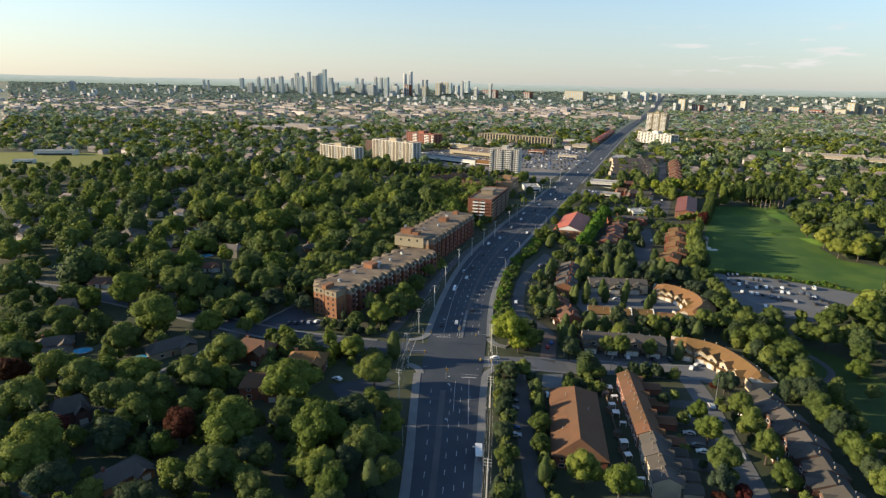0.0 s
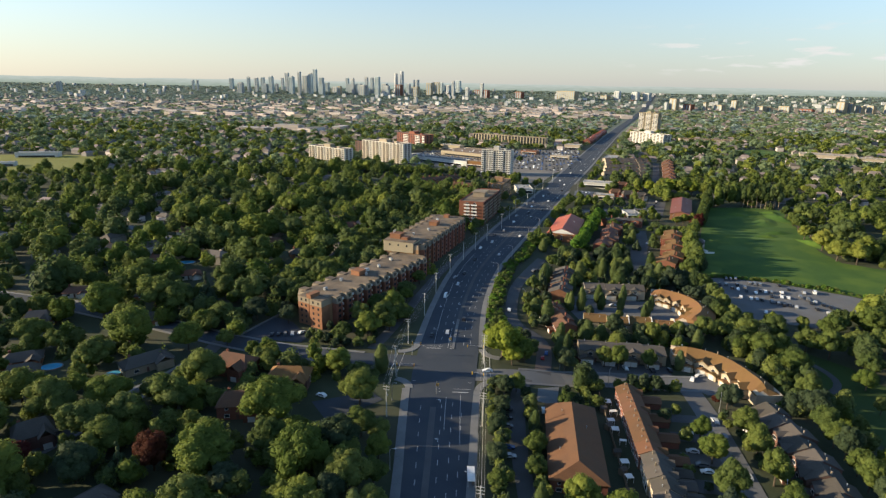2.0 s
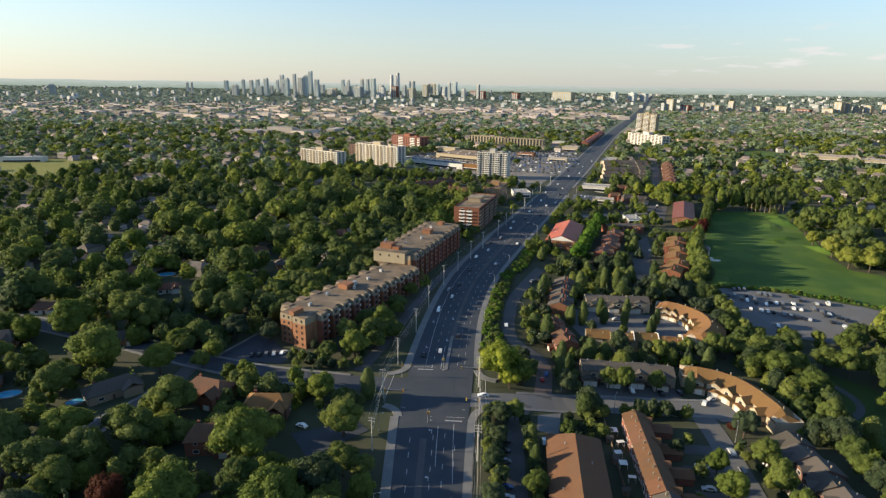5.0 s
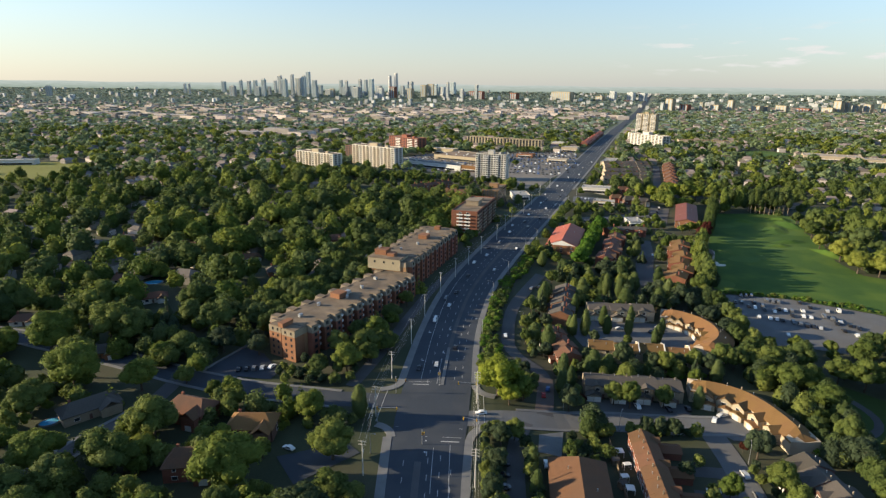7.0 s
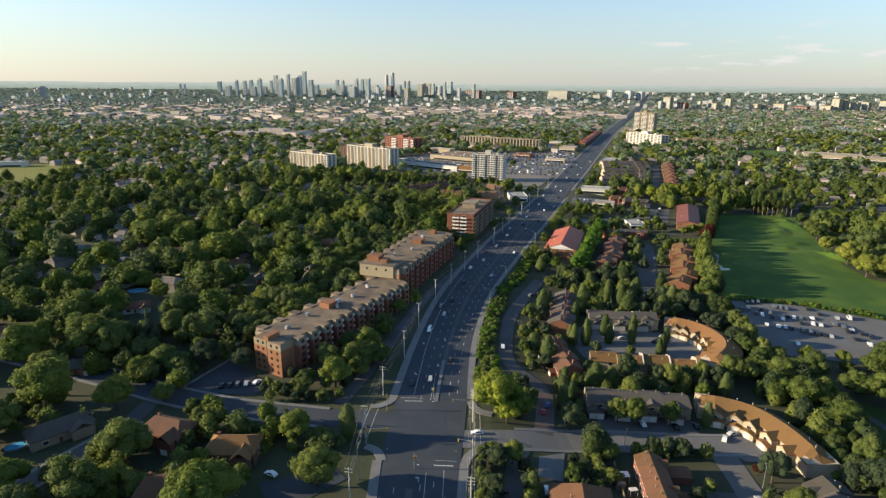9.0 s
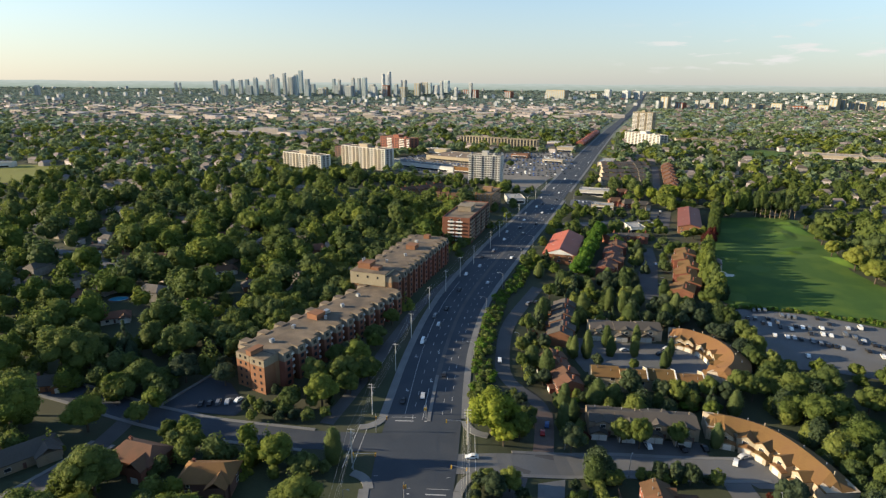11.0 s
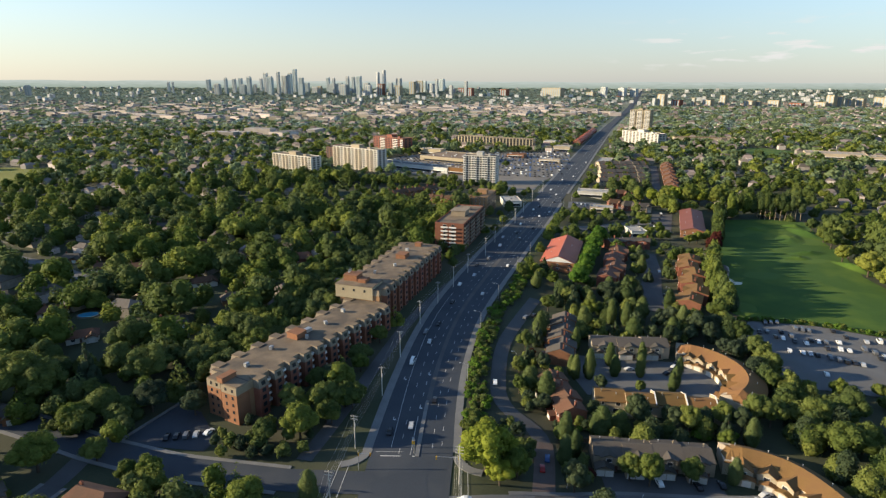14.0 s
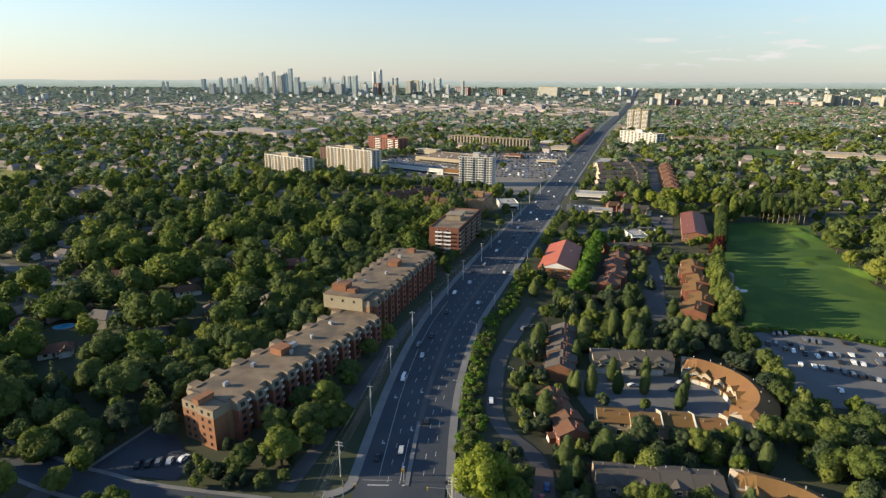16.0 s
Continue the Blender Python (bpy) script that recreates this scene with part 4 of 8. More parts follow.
proto = townhouse("narrow brick townhouse with a grey-brown shingle roof and projecting garage", 6.66, 8.4, 5.8, 2.8, M["shingle_grey"], M["stucco"], garage_out=6.0, garage_half=2.6, chimney=chimney_pale)
row_of(proto, pts[:5], 0.3)
# small white garden canopies and sheds behind the terrace
canopy = thing("garden_canopy", "white garden canopy on posts behind a terrace", "canopy", group="garden canopies")
Build().box(-1.7, 1.7, -1.3, 1.3, 2.3, 2.42).box(-1.75, 1.75, -1.35, 1.35, 2.424, 2.5).part("roof", M["trim"], canopy)
for px_, py_ in ((-1.6, -1.2), (1.6, -1.2), (-1.6, 1.2), (1.6, 1.2)):
    Build().box(px_ - 0.06, px_ + 0.06, py_ - 0.06, py_ + 0.06, 0, 2.3).part("post", M["trim"], canopy)
for k_, y_ in enumerate((224, 216.5, 210, 204, 196.5, 184, 176, 163)):
    m_ = place(57.0 - 0.05 * (230 - y_) + 1.2 * math.sin(k_ * 2.0), y_, 3 + 8 * math.sin(k_ * 1.3)) @ Matrix.Diagonal((0.75 + 0.25 * math.sin(k_ * 3.1), 0.8 + 0.3 * math.cos(k_ * 2.3), 0.9, 1))
    if k_:
        copy_thing(canopy, Matrix.Identity(4)).matrix_basis = m_
    else:
        canopy.matrix_basis = m_
# plank sheds beside them
shed_proto = thing("garden_shed", "small weathered garden shed with a sloped roof", "shed", group="garden sheds")
Build().box(-1.2, 1.2, -1.0, 1.0, -0.2, 2.0).part("wall", M["wood"], shed_proto)
Build().gable(-1.35, 1.35, -1.0, 1.0, 2.0, 0.7, over=0.2, thick=0.1).part("roof", M["shingle_grey"], shed_proto)
for k_, (x_, y_) in enumerate(((54.2, 219.5), (53.6, 207), (53.0, 190.5), (52.6, 180), (52.2, 169.5), (51.6, 160))):
    m_ = place(x_, y_, 5 + 30 * (k_ % 2))
    if k_:
        copy_thing(shed_proto, m_)
    else:
        shed_proto.matrix_basis = m_

# curved terrace at the turning place
def curved_terrace(label, way, half_out, half_in, eave, ridge, roof, wall, gap, first, wing_wide=5.6, wing_out=3.2):
    """A bent row under one sweeping roof: way is its ridge line, with the fronts and their gabled wings on the right-hand side."""
    q = path_points(way, 3.0)
    mid = q[len(q) // 2]
    base = g(*mid)
    t = thing("curved_terrace", label, "terraced houses", pose(mid[0], mid[1], base))
    d = np.gradient(q, axis=0)
    d /= np.hypot(d[:, 0], d[:, 1])[:, None]
    side = np.stack([d[:, 1], -d[:, 0]], 1)

    def line(o, z):
        return [(p[0] + s_[0] * o - mid[0], p[1] + s_[1] * o - mid[1], z) for p, s_ in zip(q, side)]

    def skin(rails, closed, mats, name):
        b = Build()
        n = len(q)
        b.v = [p for r in rails for p in r]
        m = len(rails)
        for k in range(m if closed else m - 1):
            for i in range(n - 1):
                a, c = k * n + i, ((k + 1) % m) * n + i
                b.f.append((a, a + 1, c + 1, c))
                b.m.append(0)
        for i in (0, n - 1):
            b.f.append(tuple(k * n + i for k in range(m)))
            b.m.append(0)
        return b.part(name, mats, t)

    drop = 0.5 * (ridge - eave) / half_out
    along = np.r_[0, np.cumsum(np.hypot(*np.diff(q, axis=0).T))]
    hip = np.clip(np.minimum(along, along[-1] - along) / 5.0, 0, 1)

    def crest(z):
        return [(p[0] - mid[0], p[1] - mid[1], eave - drop + (z - eave + drop) * h_) for p, h_ in zip(q, hip)]

    skin([line(-half_out, -1.5), line(-half_out, eave), crest(ridge - 0.25), line(half_in, eave), line(half_in, -1.5)], True, wall, "wall")
    skin([line(-half_out - 0.5, eave - drop), crest(ridge), line(half_in + 0.5, eave - drop), line(half_in + 0.5, eave - drop - 0.25), crest(ridge - 0.22), line(-half_out - 0.5, eave - drop - 0.25)], True, roof, "roof")
    w = wing_wide
    y0 = -half_in - wing_out
    wing = Build().box(-w / 2, w / 2, y0, -half_in + 0.4, -1.5, eave - 0.6)
    wing.face([(-w / 2, y0, eave - 0.6), (w / 2, y0, eave - 0.6), (0, y0, eave + 0.9)])
    wing = wing.mesh("wing", wall)
    r = Build().gable(y0 - 0.3, -half_in * 0.35, -w / 2, w / 2, eave - 0.6, 1.7, over=0.35)
    r.v, r.f = [(y, x, z) for x, y, z in r.v], [f[::-1] for f in r.f]
    wing_roof = r.mesh("wing_roof", roof)
    low = Build().gable(y0 - 2.4, y0 + 0.1, -w * 0.3, w * 0.62, 2.5, 0.8, over=0.3)
    low.v, low.f = [(y, x, z) for x, y, z in low.v], [f[::-1] for f in low.f]
    porch_roof = low.mesh("porch_roof", roof)
    porch = Build().box(-w * 0.3, w * 0.62, y0 - 2.1, y0 + 0.1, -1.5, 2.5).mesh("porch", wall)
    for n_, s_ in enumerate(np.arange(first, along[-1] - 2, gap)):
        i = int(np.argmin(np.abs(along - s_)))
        at = pose(q[i][0] - mid[0], q[i][1] - mid[1], 0, 0, 0, math.degrees(math.atan2(d[i][1], d[i][0])))
        body = hang("wing", wing, t, at)
        hang("wing_roof", wing_roof, t, at)
        hang("porch", porch, t, at)
        hang("porch_roof", porch_roof, t, at)
        hang("window", WIN["wide"], body, pose(0, y0, eave - 1.8))
        hang("garage_door", garage_mesh, t, at @ pose(w * 0.16, y0 - 2.1, 0))
        if n_ % 3 == 1:
            hang("chimney", chimney_pale, t, at @ pose(gap * 0.42, 0.6, ridge - 0.9))
        hang("vent", vent_mesh, t, at @ pose(-gap * 0.2, half_out * 0.45, eave + (ridge - eave) * 0.5))
        for x_ in (-gap * 0.25, gap * 0.25):
            hang("window", WIN["wide"], t, at @ pose(x_, half_out, eave - 1.3, 0, 0, 180))
            hang("window", WIN["door"], t, at @ pose(x_, half_out, 1.3, 0, 0, 180))
    return t


arc = [(96, 268.8), (103, 267.2), (109.6, 264.2), (115, 259.6), (118.3, 253), (120.5, 246), (121.8, 239), (122.5, 232), (122.6, 228.5)]
curved_terrace("curved terrace of cream stucco houses under an orange-brown shingle roof", arc, 5.6, 5.2, 5.2, 7.9, M["shingle_orange"], M["stucco"], 9.4, 5.0)
keep(arc, 9)
# terrace along the crescent's far side
pts = steps((115.6, 219), (115.2, 150), 9)
proto = townhouse("townhouse with a grey-brown shingle roof and pale chimney beside the crescent", 7.6, 12.0, 5.2, 3.6, M["shingle_grey"], M["brick_dark"], chimney=chimney_pale, garage_out=4.0)
row_of(proto, [(x + 2.2 * math.sin(i * 0.5), y) for i, (x, y) in enumerate(pts)], 0.9)
keep(pts, 10)
# grey terrace north of the east street
pts = steps((52.5, 270.5), (92, 267.5), 4)
proto = townhouse("grey-roofed townhouse with a front gable and garage facing the street", 9.9, 11.0, 5.4, 2.6, M["shingle_grey"], M["beige"], garage_out=3.0, chimney=chimney_pale)
row_of(proto, pts, 0.3)
keep(pts, 10)
# orange terrace with pale rear walls, its fronts towards the parking court
pts = steps((107, 299), (60.5, 304), 4)
proto = townhouse("orange-roofed townhouse with cream rear wall and balcony doors", 11.7, 10.5, 5.6, 3.2, M["shingle_orange"], M["stucco"], front="flat", garage=False, chimney=chimney_pale)
row_of(proto, pts, 1.1)
keep(pts, 9)
for k_, u_ in enumerate((0.02, 0.26, 0.51)):
    x_, y_ = 107 - 46.5 * u_, 299 + 5 * u_
    m_ = pose(x_, y_, g(x_, y_) + 0.1, 0, 0, 173.9)
    wall_ = thing("party_wall", "pale raised party wall between orange-roofed townhouses", "wall", m_, group="party walls of the terrace")
    prof = [(-6.0, -0.6), (6.0, -0.6), (6.0, 6.1), (0, 8.5), (-6.0, 6.1)]
    Build().solid([(0.17, y, z) for y, z in prof], [(-0.17, y, z) for y, z in prof]).part("masonry", M["stucco"], wall_)
    Build().solid([(-0.22, -6.05, 6.104), (0.22, -6.05, 6.104), (0.22, 0, 8.504), (-0.22, 0, 8.504)], [(-0.22, -6.05, 6.2), (0.22, -6.05, 6.2), (0.22, 0, 8.6), (-0.22, 0, 8.6)]).solid([(-0.22, 0, 8.504), (0.22, 0, 8.504), (0.22, 6.05, 6.104), (-0.22, 6.05, 6.104)], [(-0.22, 0, 8.6), (0.22, 0, 8.6), (0.22, 6.05, 6.2), (-0.22, 6.05, 6.2)]).part("coping", M["trim"], wall_)
# horseshoe terrace at the end of the court
arc = [(108, 347.5), (114.5, 345.5), (120.5, 341), (125, 334.5), (127.5, 327), (127.6, 319), (125, 311.5), (120, 305), (114, 300.5)]
curved_terrace("horseshoe terrace of houses under one broad orange-brown shingle roof", arc, 7.0, 5.6, 5.0, 8.0, M["shingle_orange"], M["stucco"], 8.2, 5.0, wing_wide=5.0, wing_out=1.8)
keep(arc, 9)
# grey row with three gables
pts = steps((69, 351.5), (104.5, 349.5), 3)
proto = townhouse("grey-roofed townhouse with a pale front gable in the court", 11.8, 11.0, 5.4, 2.6, M["shingle_grey"], M["stucco"], garage_out=2.0, chimney=chimney_pale)
row_of(proto, [(x, y + 1.0) for x, y in pts], 0.4)
keep(pts, 10)
# brown rows beside the service drive
pts = steps((50.4, 291), (44.6, 320.5), 4)
proto = townhouse("brown-roofed brick townhouse beside the service drive", 7.5, 11.0, 5.4, 3.2, M["shingle_brown"], M["brick_red"], garage_out=2.4, front="flat")
row_of(proto, pts[::-1], 0.5)
keep(pts, 9)
pts = steps((52.5, 337), (61, 381), 6)
proto = townhouse("grey-brown roofed townhouse with brick end walls above the drive", 7.4, 12.0, 5.4, 3.6, M["shingle_grey"], M["brick"], garage_out=2.2, front="flat")
row_of(proto, pts[::-1], 0.6)
keep(pts, 9)
# stepped rows round the far court
pts = [(133, 397), (139.5, 411), (146, 427), (151.5, 443), (156, 459), (160.5, 475), (165, 493)]
proto = townhouse("stepped townhouse with a rust-brown roof and red side wall", 15.0, 12.5, 6.2, 2.4, M["shingle_orange"], M["brick_red"], garage=False)
row_of(proto, pts[::-1], 1.4)
keep(pts, 12)
pts = [(98, 440), (104, 456), (110, 474), (116, 492), (121, 512)]
proto = townhouse("stepped townhouse with a dark brown roof and brick walls", 17.5, 11.5, 6.2, 2.6, M["shingle_brown"], M["brick_red"], garage=False)
row_of(proto, pts, 1.2)
keep(pts, 12)
pts = [(118, 527), (128, 533), (140, 534), (152, 530)]
proto = townhouse("townhouse with a brown roof closing the far court", 11.5, 9.5, 5.8, 2.2, M["shingle_grey"], M["brick_red"], garage=False)
row_of(proto, pts, 0.5)
keep(pts, 9)


def hall(name, label, corners, eave, rise, roof, wall, hip=0.0, cat="building", n_win=6):
    """A free-standing gabled block; corners: the ends of its middle line, and its width."""
    (x0, y0), (x1, y1), w = corners
    ln = math.hypot(x1 - x0, y1 - y0)
    t = thing(name, label, cat, place((x0 + x1) / 2, (y0 + y1) / 2, math.degrees(math.atan2(y1 - y0, x1 - x0))))
    b = Build().box(-ln / 2, ln / 2, -w / 2, w / 2, -1.0, eave)
    if not hip:
        for x in (-ln / 2, ln / 2):
            tri = [(x, -w / 2, eave), (x, w / 2, eave), (x, 0, eave + rise * 0.97)]
            b.face(tri[::-1] if x < 0 else tri)
    b.part("wall", wall, t)
    Build().gable(-ln / 2 - 0.4, ln / 2 + 0.4, -w / 2, w / 2, eave, rise, over=0.6, thick=0.3, hip=hip).part("roof", roof, t)
    for i in range(n_win):
        x = -ln / 2 + ln * (i + 0.5) / n_win
        for z in ((1.6, eave - 1.3) if eave > 4.5 else (1.6,)):
            hang("window", WIN["wide"], t, pose(x, -w / 2, z))
            hang("window", WIN["wide"], t, pose(x, w / 2, z, 0, 0, 180))
    for i in range(3):
        y = -w / 3 + w / 3 * i
        hang("window", WIN["wide"], t, pose(-ln / 2, y, 1.7, 0, 0, -90))
        hang("window", WIN["small"], t, pose(-ln / 2, y, min(eave - 1.2, 4.4), 0, 0, -90))
    for u, v in ((-0.2, 0.3), (0.1, -0.25), (0.3, 0.2)):
        hang("vent", vent_mesh, t, pose(ln * u, w * v, eave + rise * (1 - 2 * abs(v)) - 0.1))
    keep([(x0, y0), ((x0 + x1) / 2, (y0 + y1) / 2), (x1, y1)], max(w, ln / 2) * 0.62)
    return t


hall("brown_roof_hall", "long brick hall under a big orange-brown hipped roof", ((35.5, 166.8), (39.5, 212.6), 18.0), 5.4, 4.4, M["shingle_rust"], M["brick_red"], hip=5.0, n_win=9)
red_hall = hall("red_roof_hall", "brick hall with a bright red roof and white gable", ((71.0, 466.5), (87.0, 523.0), 22.5), 6.2, 4.2, M["roof_red"], M["brick"], n_win=10)
Build().face([(-29.6, 10.6, 6.3), (-29.6, -10.6, 6.3), (-29.6, 0, 10.15)]).part("gable_board", M["trim"], red_hall, "white painted gable board")
hall("red_block", "long low block with a red-brown roof beside the golf course", ((195.5, 562), (222.5, 641), 18.5), 6.0, 2.4, M["roof_maroon"], M["brick"], n_win=10)


def house(label, w, d, eave, rise, roof, wall, hip=2.5, garage=True):
    """A detached house with a hipped roof, a wing and a garage."""
    t = thing("house", label, "house", group="houses among the trees")
    b = Build().box(-w / 2, w / 2, -d / 2, d / 2, -0.8, eave)
    b.part("wall", wall, t)
    Build().gable(-w / 2 - 0.5, w / 2 + 0.5, -d / 2, d / 2, eave, rise, over=0.5, hip=hip).part("roof", roof, t)
    Build().box(w * 0.1, w * 0.46, -d / 2 - 2.6, -d / 2 + 0.3, -0.8, eave - 0.3).part("wing", wall, t)
    r = Build().gable(-d / 2 - 3.1, -0.5, w * 0.1, w * 0.46, eave - 0.3, rise * 0.7, over=0.4)
    r.v = [(y, x, z) for x, y, z in r.v]
    r.f = [f[::-1] for f in r.f]
    r.part("wing_roof", roof, t)
    if garage:
        hang("garage_door", garage_mesh, t, pose(w * 0.28, -d / 2 - 2.6, 0))
    hang("door", door_mesh, t, pose(-w * 0.05, -d / 2, 0))
    for x, y, z, a in ((-w * 0.28, -d / 2, 1.6, 0), (-w * 0.25, d / 2, 1.6, 180), (w * 0.25, d / 2, 1.6, 180), (-w / 2, 0, 1.6, -90), (w / 2, 1.0, 1.6, 90)):
        hang("window", WIN["wide"], t, pose(x, y, z, 0, 0, a))
        if eave > 4.4:
            hang("window", WIN["small"], t, pose(x, y, eave - 1.2, 0, 0, a))
    hang("chimney", chimney_mesh, t, pose(-w * 0.3, d * 0.15, eave + rise * 0.3))
    return t


HOUSES = [
    house("two-storey brick house with a brown hipped roof under trees", 13, 9.5, 5.4, 3.0, M["shingle_brown"], M["brick_red"]),
    house("low house with a grey hipped roof between trees", 15, 9, 3.1, 2.4, M["shingle_grey"], M["brick"], hip=3.5),
    house("two-storey cream house with a grey-brown roof", 12, 9, 5.4, 2.8, M["shingle_grey"], M["stucco"]),
    house("bungalow with pale siding and a brown roof", 14, 8.5, 3.0, 2.2, M["shingle_brown"], M["white"], hip=3.0),
    house("dark brick house with a steep grey roof", 12, 10, 5.2, 3.6, M["shingle_grey"], M["brick_dark"]),
]
HOUSES += [
    house("long low grey house with a hipped roof beside the street", 20, 9.5, 3.9, 3.0, M["shingle_grey"], M["beige"], hip=4.2, garage=False),
    house("large two-storey brick house with a brown roof at the street corner", 16.5, 11, 5.7, 3.4, M["shingle_brown"], M["brick_red"], hip=3.5),
    house("large tan-roofed house with dark walls beside a driveway", 16.5, 11, 5.2, 3.2, M["shingle_orange"], M["brick_dark"], hip=4.0),
]
NEAR_HOUSES = [(-141.5, 235, 48, 5), (-101, 234, -15, 6), (-74.5, 225.5, 3, 7), (-86, 203, 10, 6), (-184, 217, 30, 4), (-197, 234, 30, 1), (-150, 178, 40, 4), (-111, 146, 60, 1), (-166, 284, 20, 1), (-184, 317, 15, 1), (-249, 578, 10, 1), (-307, 735, -20, 2), (-312, 567, 20, 3), (-194, 606, 0, 4)]
NEAR_HOUSES += [(-218, 273, 20, 4), (-228, 318, 20, 3), (-178, 352, 30, 3), (-141, 367, 30, 1), (-214, 384, 20, 3), (-150, 429, 30, 3), (-209, 462, 15, 3), (-233, 463, 10, 3),
               (-120, 400, 30, 1), (-268, 484, 5, 1), (-100, 470, 25, 0), (-260, 350, 10, 1), (-255, 400, 10, 2), (-150, 480, 20, 1), (-190, 520, 20, 3), (-90, 540, 30, 1), (-60, 560, 30, 2)]
used = set()
for x, y, a, k in NEAR_HOUSES:
    if k in used:
        copy_thing(HOUSES[k], place(x, y, a))
    else:
        HOUSES[k].matrix_basis = place(x, y, a)
        used.add(k)
    BLOCKED.append((x, y, 7.5))
    BLOCKED.append((x + 0.035 * -x, y - 11, 9.0))

# garden pools
for k_, (x_, y_, a_, w_) in enumerate(((-182.3, 231, 20, 6.5), (-152.3, 227.5, 40, 5.0), (-194, 382, 10, 7.5), (-133.3, 139.4, 30, 7.0), (53.5, 304.5, 0, 3.4))):
    pool = thing("garden_pool", "small bright blue garden pool with a pale rim", "pool", place(x_, y_, a_), group="garden pools")
    ring = [(w_ / 2 * math.cos(q) * (1.35 if k_ < 4 else 1), w_ / 2 * math.sin(q)) for q in np.linspace(0, 2 * math.pi, 25)[:-1]]
    b = Build()
    for i in range(24):
        (p0, q0), (p1, q1) = ring[i], ring[(i + 1) % 24]
        b.solid([(p0, q0, -0.2), (p0 * 1.12, q0 * 1.12, -0.2), (p1 * 1.12, q1 * 1.12, -0.2), (p1, q1, -0.2)], [(p0, q0, 0.45), (p0 * 1.12, q0 * 1.12, 0.45), (p1 * 1.12, q1 * 1.12, 0.45), (p1, q1, 0.45)])
    b.part("rim", M["concrete"], pool)
    Build().face([(p, q, 0.32) for p, q in ring]).part("water", M["pool"], pool)
    BLOCKED.append((x_, y_, 6.0))
    BLOCKED.append((x_ - 0.035 * x_, y_ - 10, 9.0))

# ---- long brick apartment house ----
dark_win = [M["dark"], M["glass"]]
APT_WIN = window_mesh(1.7, 1.5, dark_win)
APT_SMALL = window_mesh(0.8, 1.1, dark_win)
slab_mesh = Build().box(-1.4, 1.4, -1.3, 0.05, -0.18, 0.0).box(-1.4, 1.4, -1.3, -1.25, 0.0, 1.0, 1).box(-1.4, -1.35, -1.25, 0, 0, 1.0, 1).box(1.35, 1.4, -1.25, 0, 0, 1.0, 1).mesh("balcony", [M["concrete"], M["trim"]])
unit_ac = Build().box(-1.0, 1.0, -0.7, 0.7, 0.25, 1.5).box(-0.9, 0.9, -0.6, 0.6, 0, 0.25).tube((0, 0, 1.5), (0, 0, 1.62), 0.55, 0.55, 10).mesh("rooftop_unit", M["steel"])


def bay_mesh(floors, fh, wide=4.5, out=3.1):
    """A projecting stack of rooms: brick below, beige mansard with a sloped lid on top."""
    top = (floors - 1) * fh
    b = Build().box(-wide / 2, wide / 2, -out, 0.2, -1.0, top)
    z1 = top + fh * 1.09
    lo = [(-wide / 2 - 0.25, -out - 0.25), (wide / 2 + 0.25, -out - 0.25), (wide / 2 + 0.25, 1.4), (-wide / 2 - 0.25, 1.4)]
    hi = [(-wide / 2 + 0.3, -out + 0.6), (wide / 2 - 0.3, -out + 0.6), (wide / 2 - 0.3, 1.4), (-wide / 2 + 0.3, 1.4)]
    b.solid([(x, y, top + 0.004) for x, y in lo], [(x, y, z1) for x, y in hi], 1)
    b.solid([(x * 1.06, y - 0.12 if y < 0 else y + 0.7, z1 + 0.004) for x, y in hi], [(x * 1.06, y - 0.12 if y < 0 else y + 0.7, z1 + 0.22) for x, y in hi], 2)
    # darker brick and mansard tones put the avenue side's shade into the bays
    return b.mesh("bay", [M["brick_red"], M["mansard"], M["gravel"]])


